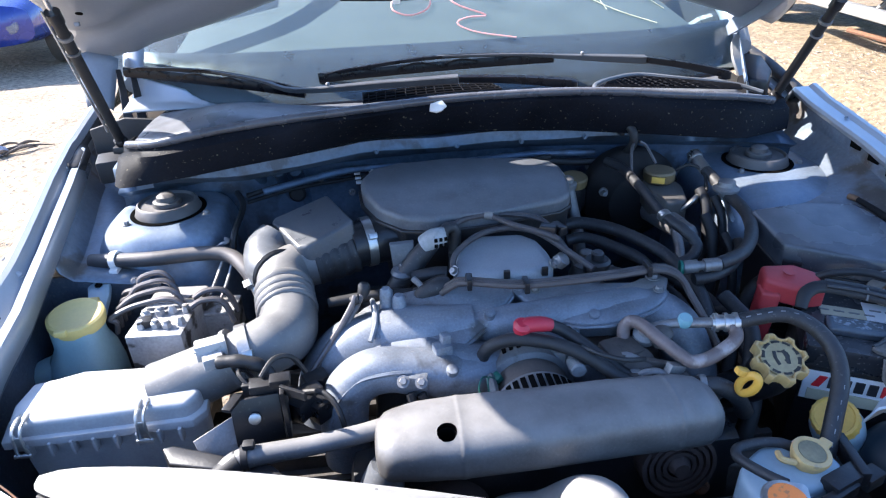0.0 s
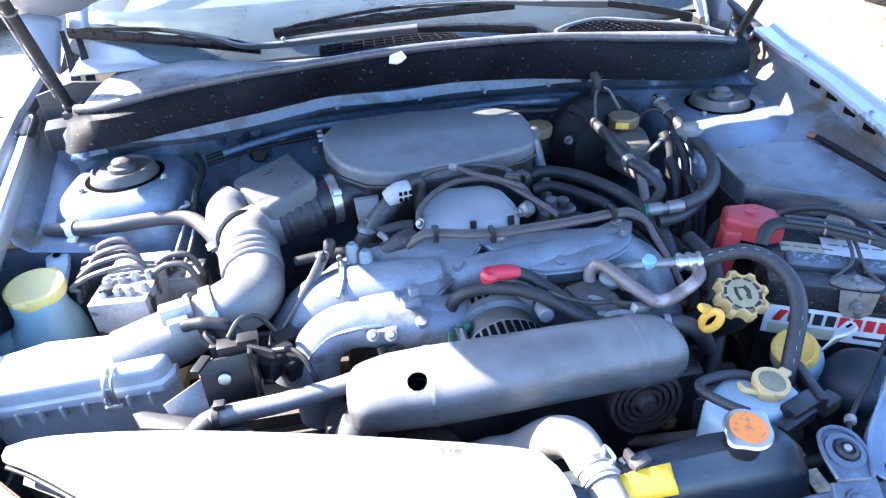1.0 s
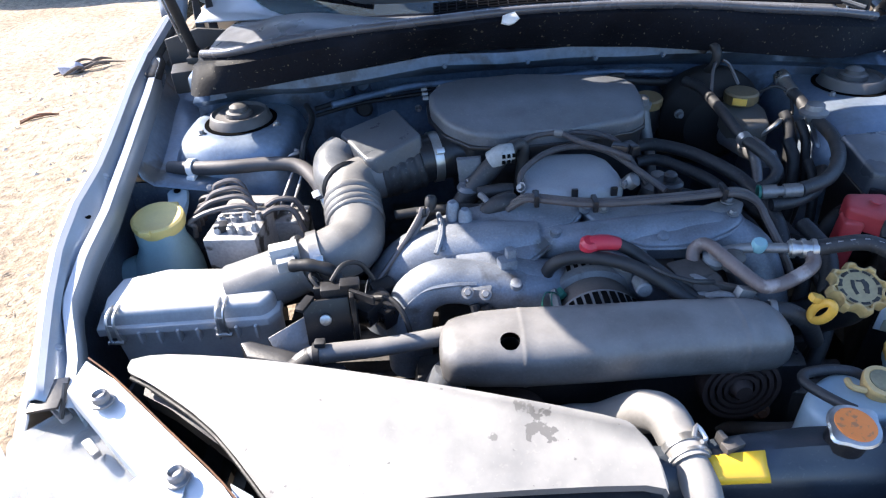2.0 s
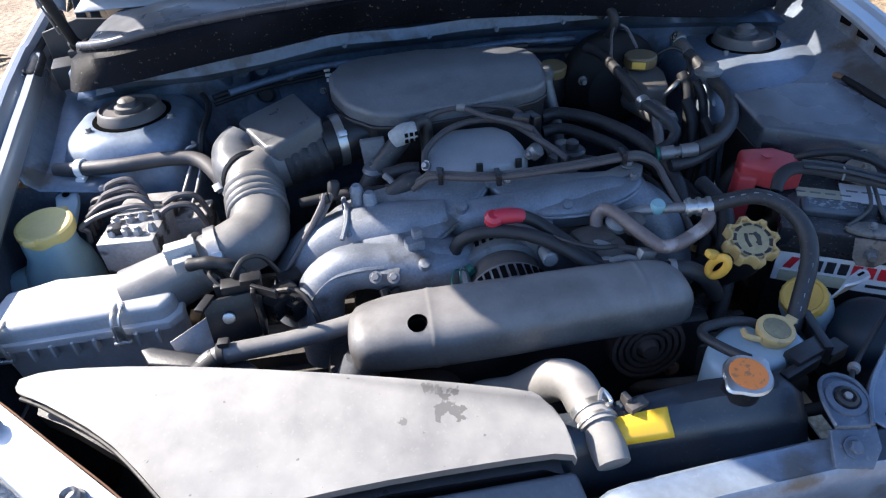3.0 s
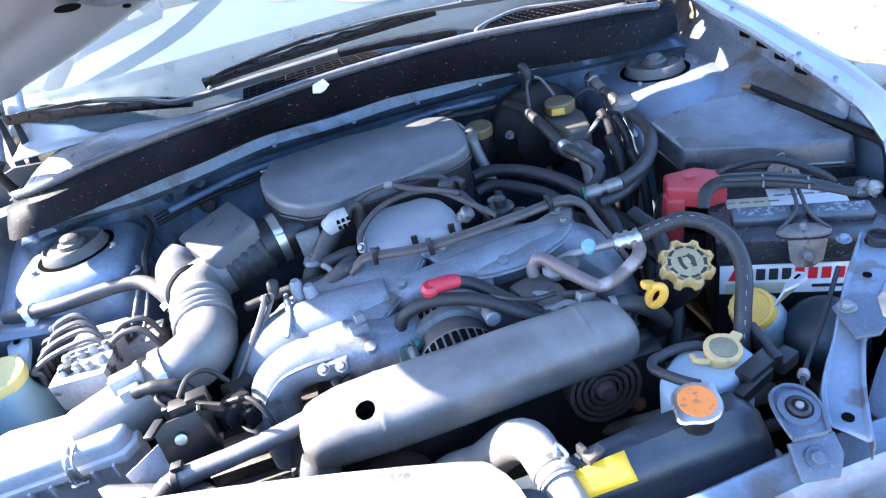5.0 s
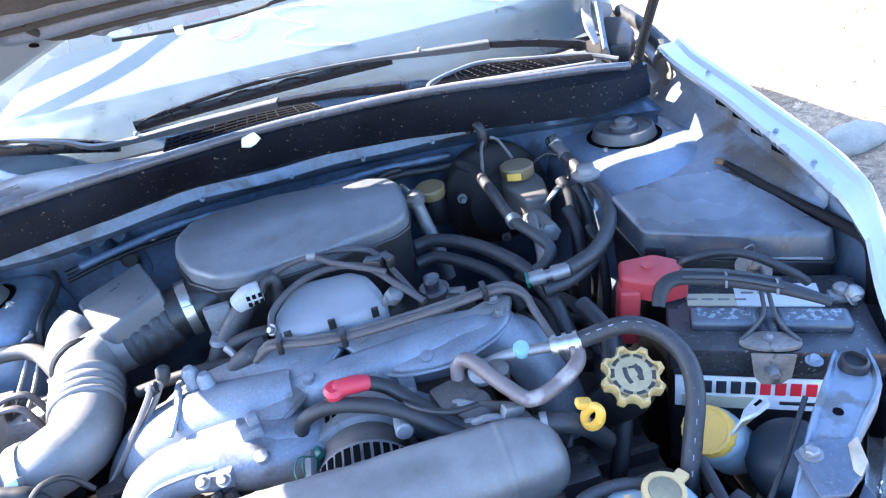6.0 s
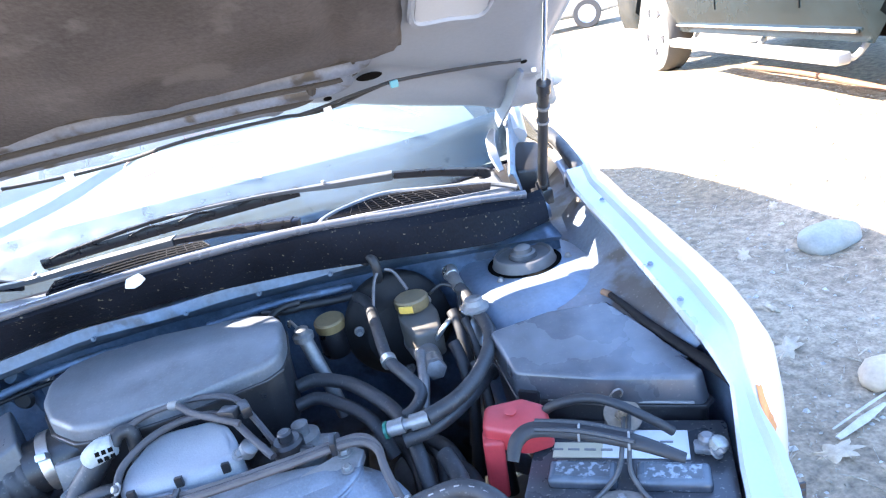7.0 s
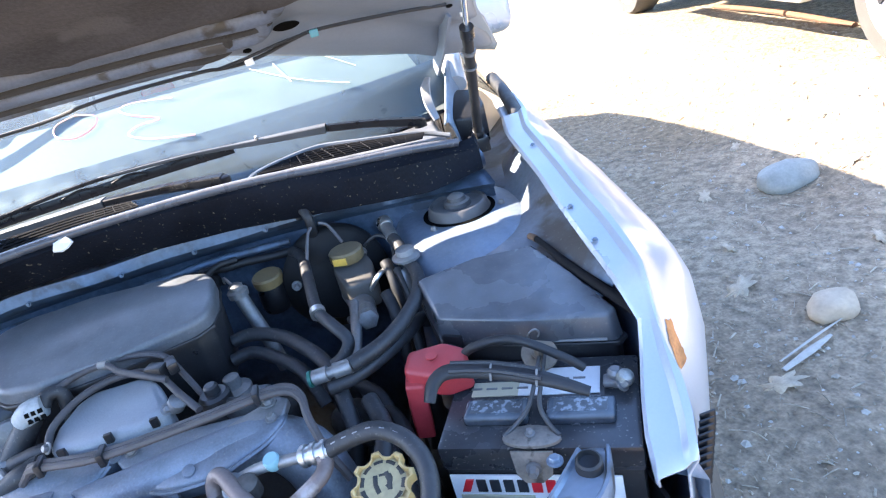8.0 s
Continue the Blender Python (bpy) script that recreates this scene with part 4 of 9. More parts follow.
part("eye_tab", prism(B(), [(-0.425, 0.786, 0.802), (-0.398, 0.772, 0.798), (-0.388, 0.752, 0.794), (-0.398, 0.742, 0.792), (-0.415, 0.760, 0.796)], (0, 0, -0.002), 0.0006), PAINT, bar_l)
part("hole", lathe(B(), [(0.0035, 0), (0.0035, 0.001)], (-0.401, 0.757, 0.7957), (0, 0.1, 1), 12), DARK, bar_l)
for q in ((-0.588, 0.876, 0.836), (-0.478, 0.787, 0.811)):
    bm = B()
    lathe(bm, [(0.013, 0), (0.013, 0.003), (0.0095, 0.004), (0.0095, 0.012), (0.007, 0.014), (0.0045, 0.010)], q, (0, 0, 1), 18)
    part("bump_stop", bm, DULLSTEEL, bar_l)
BAR_IN = [(0.545, 0.952, 0.847), (0.505, 0.918, 0.845), (0.469, 0.888, 0.843), (0.430, 0.852, 0.832), (0.400, 0.824, 0.820), (0.378, 0.806, 0.814), (0.352, 0.780, 0.804), (0.336, 0.752, 0.799)]
BAR_OUT = [(0.578, 0.940, 0.847), (0.556, 0.896, 0.845), (0.505, 0.860, 0.843), (0.470, 0.838, 0.832), (0.446, 0.824, 0.819), (0.424, 0.800, 0.812), (0.398, 0.768, 0.803), (0.358, 0.712, 0.798)]
bm = B()
rows = []
for a, b in zip(spline(BAR_IN, 4), spline(BAR_OUT, 4)):
    row = [a + Vector((0, 0, -0.022)), a + Vector((0, 0, -0.002))]
    for f, h in ((0.03, 0.003), (0.10, 0.003), (0.16, -0.001), (0.5, 0.0005), (0.84, -0.001), (0.90, 0.004), (0.97, 0.004)):
        row.append(a.lerp(b, f) + Vector((0, 0, h)))
    rows.append(row + [b + Vector((0, 0, -0.002)), b + Vector((0, 0, -0.022))])
grid(bm, rows)
bar_r = part("support_bar", bm, DUSTPAINT, car, "bent silver-blue support bar beside the battery", sharp=30)
solid(bar_r, 0.0018)
bm = B()
lathe(bm, [(0.0145, 0), (0.0135, 0.010), (0.011, 0.012), (0.010, 0.006), (0.004, 0.005)], (0.548, 0.926, 0.846), (0, -0.1, 1), 20)
part("grommet", bm, RUBBER, bar_r)
part("bolt", bolt(B(), (0.520, 0.948, 0.846), r=0.006), DUSTPAINT, bar_r)
bm = B()
prism(bm, [(0.428, 0.858, 0.840), (0.455, 0.863, 0.842), (0.486, 0.846, 0.844), (0.476, 0.822, 0.840), (0.444, 0.806, 0.833), (0.420, 0.812, 0.832)], (0, 0, -0.004), 0.0015)
tab = part("tab", bm, PLATE, bar_r, "grimy folded steel tab")
part("bolt", bolt(B(), (0.440, 0.850, 0.8385), r=0.007), DULLSTEEL, tab)
bm = B()
prism(bm, [(0.474, 0.846, 0.8445), (0.487, 0.850, 0.8455), (0.477, 0.824, 0.841), (0.462, 0.815, 0.838), (0.460, 0.822, 0.8395)], (0, 0, -0.008), 0.002)
part("chip", bm, LEAF, tab, "yellowed plastic chip")
bm = B()
prism(bm, [(0.505, 0.848, 0.772), (0.500, 0.800, 0.772), (0.470, 0.772, 0.770), (0.410, 0.730, 0.768), (0.404, 0.772, 0.768), (0.455, 0.812, 0.771)], (0, 0, -0.003), 0.001)
part("splash_plate", bm, PLATE, car, "bent grey splash plate")
part("release_cable", tube(B(), [(0.480, 0.910, 0.842), (0.452, 0.886, 0.836), (0.423, 0.862, 0.822), (0.392, 0.838, 0.814), (0.370, 0.821, 0.808), (0.350, 0.803, 0.806), (0.338, 0.785, 0.806)], 0.0028, 8), RUBBER, car, "thin black release cable")
part("cable_clip", lathe(B(), [(0.006, -0.004), (0.0065, 0.0), (0.006, 0.004)], (0.356, 0.809, 0.807), (0.7, 0.7, 0), 12), DULLSTEEL, car)
bm = B()
lathe(bm, [(0.050, -0.09), (0.052, -0.03), (0.048, 0.0), (0.036, 0.014), (0.016, 0.020)], (0.490, 0.930, 0.725), (-0.45, -0.25, 0.86), 28)
part("lamp_back", bm, mat("dark_blue_housing", (0.018, 0.03, 0.042), 0.4, 0, 0.3, 12, 200, 0.08, dust=0.2, dust_col=(0.12, 0.14, 0.16)), car, "dark round headlamp back cover")
# Unseen sheet, added to hide the bright ground and darken the bay
part("lower_screen", box(B(), (0.0, 1.16, 0.28), (1.20, 0.90, 0.006), bev=0.002), DARKPL, car, "unseen black sheet added to darken the bay bottom")
for q, s in (((0.492, 0.880, 0.8445), 0.005), ((0.358, 0.748, 0.800), 0.006)):
    part("hole", lathe(B(), [(s, 0), (s, 0.0012)], (q[0], q[1], q[2] + 0.0005), (0, 0, 1), 12), DARK, bar_r)
bm = B()
rows = []
for x in np.linspace(-0.52, 0.50, 40):
    y = lerp([(0.0, 0.700), (0.06, 0.712), (0.18, 0.722), (0.30, 0.730)], x)
    k = 0.02 * max(0, x - 0.3) + lerp([(0.0, -0.05), (0.06, 0.0)], x)
    rows.append([(x, y + 0.028, 0.735), (x, y + 0.027, 0.765 + k), (x, y + 0.022, 0.770 + k), (x, y + 0.018, 0.7685 + k), (x, y - 0.008, 0.768 + k), (x, y - 0.012, 0.771 + k), (x, y - 0.016, 0.766 + k), (x, y - 0.020, 0.70)])
grid(bm, rows)
cb = part("cross_bar", bm, BAYPAINT, car, "silver-blue upper radiator support")
solid(cb, 0.002)
bm = B()
LATCH = [(0.292, 0.742, 0.806), (0.294, 0.770, 0.811), (0.303, 0.792, 0.814), (0.322, 0.798, 0.815), (0.338, 0.786, 0.814), (0.339, 0.764, 0.811), (0.328, 0.738, 0.805)]
prism(bm, [tuple(p) for p in spline(LATCH, 3)], (0, 0, -0.005), 0.0015)
bk = part("latch_bracket", bm, PLATE, car, "folded slate-blue radiator mounting bracket")
part("folded_rim", tube(B(), [(x + 0.0, y, z + 0.001) for x, y, z in LATCH], 0.0024, 6, 4), PLATE, bk)
part("lower_plate", prism(B(), [(0.288, 0.744, 0.800), (0.336, 0.740, 0.800), (0.334, 0.722, 0.788), (0.320, 0.708, 0.774), (0.284, 0.716, 0.774)], (0, 0.003, -0.004), 0.0015), PLATE, bk)
part("boss", lathe(B(), [(0.021, 0), (0.020, 0.003), (0.014, 0.004), (0.012, 0.001)], (0.3175, 0.769, 0.811), (0, -0.2, 1), 26), PLATE, bk)
part("rubber_mount", lathe(B(), [(0.0118, 0), (0.0115, 0.006), (0.008, 0.008), (0.0065, 0.004)], (0.3175, 0.769, 0.811), (0, -0.2, 1), 20), RUBBER, bk)
part("stud", lathe(B(), [(0.004, 0), (0.004, 0.008), (0.002, 0.009)], (0.3175, 0.769, 0.812), (0, -0.2, 1), 12), DULLSTEEL, bk)
part("bolt", bolt(B(), (0.306, 0.727, 0.789), (0, -0.6, 0.8), 0.0075), PLATE, bk)
bm = B()
rows = []
for x in np.linspace(-0.84, 0.50, 50):
    y = 0.62 + 0.30 * abs(x / 0.84) ** 3.2
    rows.append([(x, y + 0.05, 0.70), (x, y + 0.01, 0.69), (x, y - 0.02, 0.66), (x, y - 0.04, 0.58), (x, y - 0.05, 0.48), (x, y - 0.04, 0.36), (x, y + 0.03, 0.25)])
grid(bm, rows)
bp = part("bumper", bm, PAINT, car, "silver-blue front bumper")
solid(bp, 0.003)


def headlamp(w, dx, dz=0.0):
    bm = B()
    top = [(w * 0.66, 0.93, 0.79), (w * 0.60, 0.865, 0.795), (w * 0.47, 0.745, 0.775), (w * 0.42, 0.67, 0.745), (w * 0.52, 0.655, 0.735), (w * 0.66, 0.74, 0.755), (w * 0.735, 0.88, 0.775)]
    top = [(x + dx, y, z + dz) for x, y, z in top]
    prism(bm, top, (0, -0.02, -0.16), 0.012, 3)
    hl = part("headlamp", bm, LENS, car, "clear headlamp in bright sun")
    bm = B()
    prism(bm, [(x * 0.985, y + 0.012, z - 0.02) for x, y, z in top], (0, 0.01, -0.12), 0.004)
    part("reflector", bm, CHROME, hl)
    part("lamp_tab", box(B(), (w * 0.665 + dx, 0.900, 0.795 + dz), (0.035, 0.014, 0.010), rz=w * 40, bev=0.003), DULLSTEEL, hl)
    part("lamp_tab", box(B(), (w * 0.60 + dx, 0.842, 0.797 + dz), (0.030, 0.010, 0.010), rz=w * 42, bev=0.003), DULLSTEEL, hl)


headlamp(-1, 0.0)
headlamp(1, -0.05, -0.06)
# torn black shield and corner clutter by the damaged side
bm = B()
prism(bm, [(0.50, 0.80, 0.775), (0.545, 0.86, 0.79), (0.60, 0.86, 0.77), (0.575, 0.76, 0.73)], (0, 0, -0.006), 0.002)
part("splash_shield", bm, PLASTIC, car, "bent grey plastic splash shield")
bm = B()
for i in range(9):
    box(bm, (0.757 - i * 0.006, 1.052 - i * 0.0075, 0.712 - i * 0.003), (0.022, 0.0035, 0.026), bev=0.001)
part("torn_vent", bm, DARKPL, car, "broken black fender vent")
bm = B()
box(bm, (-0.672, 0.905, 0.82), (0.035, 0.05, 0.004), rz=10, bev=0.001)
tube(bm, [(-0.655, 0.885, 0.80), (-0.648, 0.91, 0.835)], 0.003, 6)
part("corner_bracket", bm, DARKPL, car)
# Floor plate coloured near-black to stand for deep shade in the bay
bm = B()
box(bm, (0, 1.10, 0.33), (1.2, 1.1, 0.01), bev=0.002)
part("underbody", bm, DARKPL, car, "engine bay floor coloured near-black for shade")
for w in (-1, 1):
    # Black sheets added to shut out the ground and keep the bay dark
    part("gap_sheet", box(B(), (w * 0.640, 1.20, 0.53), (0.006, 0.92, 0.40), bev=0.001), DARKPL, car, "black sheet added to hide the ground beside the bay")
    part("gap_sheet", box(B(), (w * 0.49, 0.76, 0.53), (0.30, 0.006, 0.40), bev=0.001), DARKPL, car)
for x, z in ((-0.30, 0.90), (-0.10, 0.90), (0.06, 0.905), (0.16, 0.90), (-0.24, 0.86), (0.02, 0.86), (0.27, 0.88)):
    part("stud", bolt(B(), (x, 1.652 - 0.28 * x * x, z), (0, -1, 0.1), 0.005, 0.010), DULLSTEEL, fw)
for x in (-0.35, 0.10):
    part("grommet", lathe(B(), [(0.016, 0), (0.018, 0.004), (0.013, 0.010), (0.006, 0.010)], (x, 1.65 - 0.28 * x * x, 0.875), (0, -1, 0.1), 18), RUBBER, fw)

# ---- hood ----
HS = -0.49
HC = 1.11 + 0.49 * 1.9


def hood_z(y):
    return HC + HS * y


def hood_back(x):
    return lerp([(0, 1.599), (0.2, 1.599), (0.27, 1.610), (0.34, 1.655), (0.45, 1.735), (0.56, 1.812), (0.68, 1.91), (0.72, 1.965)], abs(x))


def hood_front(x):
    return lerp([(0, 0.80), (0.3, 0.83), (0.5, 0.93), (0.64, 1.08), (0.72, 1.24)], abs(x))


def flare(x, y):
    """The sides of the hood run outward towards its rear corners."""
    f = lerp([(1.3, 0.027), (1.45, 0.032), (1.565, 0.024), (1.638, 0.027), (1.737, 0.062), (1.86, 0.105), (1.95, 0.12)], y) if x < 0 else lerp([(1.60, 0), (1.70, 0.022), (1.765, 0.05), (1.85, 0.085), (1.934, 0.118)], y)
    return x + math.copysign(f, x) * (abs(x) / 0.72) ** 6


hood = thing("hood", (0, 1.9, 1.1), "open silver hood with dark insulation pad, held by gas struts", "hood")
UPV = Vector((0, 0.49, 1)).normalized()
xs = np.linspace(-0.72, 0.72, 49)
bm = B()
rows = []
for x in xs:
    f, b = hood_front(x), hood_back(x)
    row = []
    for k in range(21):
        y = b + (f - b) * k / 20
        e = min(1, k / 2.0) * max(0, min(1, (0.72 - abs(x)) / 0.05))
        h = 0.016 + 0.010 * e
        row.append(Vector((flare(x, y), y, hood_z(y))) + UPV * h)
    rows.append(row)
grid(bm, rows)
solid(part("outer_skin", bm, PAINT, hood, "silver-blue hood skin"), 0.0015)
bm = B()
rows = []
for x in xs:
    f, b = hood_front(x) + 0.006, hood_back(x) - 0.004
    row = []
    for k in range(41):
        y = b + (f - b) * k / 40
        d = b - y
        edge = min(d, y - f, abs(0.722 - abs(x)) * 0.9)
        h = 0.018 * math.exp(-(edge / 0.02) ** 2)
        h += 0.014 * math.exp(-((d - 0.16) / 0.035) ** 2) * (1 if abs(x) > 0.40 else 0.2)
        h -= 0.010 * math.exp(-((abs(x) - 0.64) / 0.03) ** 2)
        row.append(Vector((flare(x, y), y, hood_z(y))) + UPV * h)
    rows.append(row)
grid(bm, rows)
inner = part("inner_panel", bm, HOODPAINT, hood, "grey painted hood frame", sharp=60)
solid(inner, 0.0015, 1)


def on_hood(x, y, h=0.0):
    return Vector((x, y, hood_z(y))) + UPV * h


# Ridge base darkened for shade along the rear edge; its blotches are dirt
RIDGE = mat("dark_dirty_hood_ridge", (0.105, 0.125, 0.17), 0.5, 0.1, 0.35, 14, 200, 0.1, stain=(0.045, 0.042, 0.04), stain_scale=20, stain_at=0.56)
GROOVE = mat("shade_dirt_groove", (0.03, 0.028, 0.027), 0.9, 0, 0.4, 30, 200, 0.2)
# rounded ridges along the rear edge, turning forward beside the pad
for d, r, xe in ((0.010, 0.008, 0.27), (0.058, 0.015, 0.36), (0.118, 0.017, 0.39)):
    side = [(xe - 0.05, 1.600 - d + 0.012), (xe - 0.012, 1.600 - d + 0.004), (xe, 1.600 - d - 0.03), (xe + 0.004, 1.600 - d - 0.10)] if d > 0.03 else [(xe - 0.04, 1.600), (xe, 1.598)]
    line = [(-x, y) for x, y in side[::-1]] + [(-0.2, 1.600 - d), (0.0, 1.600 - d - 0.004), (0.2, 1.600 - d)] + side
    part("rear_ridge", tube(B(), [on_hood(x, y, 0.024 if i in (0, len(line) - 1) else 0.006) for i, (x, y) in enumerate(line)], r, 12, 6), RIDGE, inner)
# Dark tubes laid in the grooves stand for their shade and dirt
for d, xe in ((0.034, 0.30), (0.088, 0.375), (0.148, 0.40)):
    side = [(xe - 0.05, 1.600 - d + 0.010), (xe - 0.014, 1.600 - d + 0.003), (xe - 0.002, 1.600 - d - 0.02), (xe, 1.600 - d - 0.07)]
    line = [(-x, y) for x, y in side[::-1]] + [(-0.2, 1.600 - d), (0.0, 1.600 - d - 0.004), (0.2, 1.600 - d)] + side
    part("rear_groove", tube(B(), [on_hood(x, y, 0.004 if i in (0, len(line) - 1) else 0.0005) for i, (x, y) in enumerate(line)], 0.008, 8, 6), GROOVE, inner, "pressed groove coloured dark for shade and dirt")
bm = B()
rows = []
for x in np.linspace(-0.445, 0.445, 61):
    ax = abs(x)
    b = lerp([(0, 1.43), (0.1, 1.455), (0.2, 1.452), (0.33, 1.448), (0.36, 1.468), (0.445, 1.462)], ax)
    f = 0.93
    row = []
    for k in range(41):
        y = b + (f - b) * k / 40
        edge = min(b - y, y - f, 0.445 - ax)
        h = -0.012 * min(1, edge / 0.012) - 0.008 * min(1, max(0, (0.365 - ax) / 0.012))
        h -= 0.008 * noise.noise((x * 9, y * 9, 0)) * min(1, edge / 0.03) + 0.003 * noise.noise((x * 30, y * 30, 0))
        h += 0.012 * math.exp(-((ax - 0.352) / 0.012) ** 2)
        row.append(on_hood(x, y, h))
    rows.append(row)
grid(bm, rows)
solid(part("insulation_pad", bm, PAD, hood, "dirty charcoal insulation pad", sharp=80), 0.004, 1)
for w in (-1, 1):
    part("hole", lathe(B(), [(0.021, 0), (0.021, 0.002)], on_hood(w * 0.392, 1.525, -0.006), -UPV, 18, wave=lambda a: 1 - 0.35 * abs(math.sin(a))), DARK, inner)
    part("hole", lathe(B(), [(0.007, 0), (0.007, 0.002)], on_hood(w * 0.32, 1.575, -0.004), -UPV, 12), DARK, inner)
    part("hole", lathe(B(), [(0.006, 0), (0.006, 0.002)], on_hood(w * 0.665, 1.60, -0.012), -UPV, 12), DARK, inner)
    bm = B()
    prism(bm, [on_hood(w * x, y, -0.006) for x, y in ((0.46, 1.395), (0.565, 1.412), (0.56, 1.30), (0.46, 1.27))], -UPV * 0.002, 0.001)
    part("recess", bm, PAINT, inner, "pale rectangular recess")
    bm = B()
    tube(bm, [on_hood(w * x, y, -0.008) for x, y in ((0.46, 1.27), (0.455, 1.34), (0.46, 1.395), (0.51, 1.405), (0.56, 1.412), (0.572, 1.36), (0.56, 1.29))], 0.005, 6)
    part("recess_rim", bm, HOODPAINT, inner)
    if w > 0:
        bm = B()
        prism(bm, [(0.665, 1.92, 1.06), (0.665, 1.72, 1.16), (0.665, 1.62, 1.225), (0.665, 1.66, 1.235), (0.665, 1.86, 1.13)], (0.006, 0, 0), 0.001)
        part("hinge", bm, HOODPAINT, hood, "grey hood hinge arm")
    part("prop_clip", box(B(), on_hood(w * 0.700, 1.660, -0.008), (0.009, 0.008, 0.008), bev=0.002), HOODPAINT if w < 0 else WHITE, hood)
# washer hose and clips on the hood
bm = B()
tube(bm, [on_hood(x, y, -0.009) for x, y in ((0.66, 1.60), (0.55, 1.575), (0.44, 1.56), (0.40, 1.568), (0.345, 1.595), (0.30, 1.607), (0.265, 1.603), (0.235, 1.595), (0.10, 1.592), (0.03, 1.600))], 0.003, 8)
part("washer_hose", bm, RUBBER, hood, "thin black washer hose")
part("washer_hose", tube(B(), [on_hood(x, y, -0.012) for x, y in ((0.42, 1.555), (0.37, 1.565), (0.31, 1.585), (0.265, 1.595))], 0.0025, 8), RUBBER, hood)
part("washer_hose", tube(B(), [on_hood(x, y, -0.010) for x, y in ((0.03, 1.600), (-0.03, 1.614), (-0.12, 1.618), (-0.22, 1.605))], 0.003, 8), RUBBER, hood)
part("hose_clip", box(B(), on_hood(0.43, 1.556, -0.015), (0.014, 0.012, 0.012), bev=0.002), TEAL, hood)
part("hose_clip", box(B(), on_hood(0.315, 1.604, -0.010), (0.014, 0.016, 0.012), bev=0.002), WHITE, hood)
part("hose_clip", box(B(), on_hood(-0.12, 1.618, -0.012), (0.014, 0.012, 0.012), bev=0.002), WHITE, hood)


# gas struts
def gas_strut(base, top, label, body=0.62, guard=False):
    g = thing("gas_strut", base, label, "gas strut", "hood struts")
    b, t = Vector(base), Vector(top)
    mid = b.lerp(t, body)
    part("cylinder", tube(B(), [b, b.lerp(t, 0.3), mid], 0.0095, 14, 1), RUBBER, g, "black gas cylinder")
    part("rod", tube(B(), [mid, t], 0.0042, 10, 1), CHROME, g, "bright steel rod")
    bm = B()
    clamp_band(bm, b.lerp(t, body - 0.02), t - b, 0.0095, 0.02)
    part("collar", bm, DARKPL, g)
    bm = B()
    clamp_band(bm, b.lerp(t, body - 0.12), t - b, 0.0096, 0.006)
    clamp_band(bm, b.lerp(t, body - 0.20), t - b, 0.0096, 0.003)
    part("band", bm, DULLSTEEL, g)
    bm = B()
    lathe(bm, [(0.006, -0.012), (0.012, -0.006), (0.012, 0.006), (0.006, 0.012)], b, (1, 0, 0), 14)
    box(bm, b + Vector((0, 0.01, -0.025)), (0.035, 0.04, 0.03), bev=0.004)
    part("ball_joint", bm, DARKPL, g)
    if guard:
        o = Vector((-0.012, -0.006, 0))
        part("lock_strip", tube(B(), [b.lerp(t, 0.08) + o, b.lerp(t, 0.4) + o, b.lerp(t, body + 0.01) + o], 0.0022, 6, 2), STEEL, g, "thin bright lock strip")
        part("bracket", box(B(), b + Vector((-0.018, -0.022, -0.045)), (0.055, 0.065, 0.045), rz=15, bev=0.006), RUBBER, g, "black strut foot bracket")


gas_strut((0.680, 1.655, 1.0), (0.655, 1.415, 1.345), "gas strut holding the open hood, worn side")
gas_strut((-0.688, 1.665, 0.995), (-0.655, 1.447, 1.335), "gas strut holding the open hood", 0.78, True)


# wipers
ARM = mat("dusty_arm_paint", (0.025, 0.026, 0.029), 0.4, 0, 0.3, 16, 240, 0.05, dust=0.42, dust_col=(0.20, 0.20, 0.205))


BLADE = mat("wiper_blade_rubber", (0.005, 0.005, 0.007), 0.3, 0, 0.3, 40, 240, 0, spec=0.25)


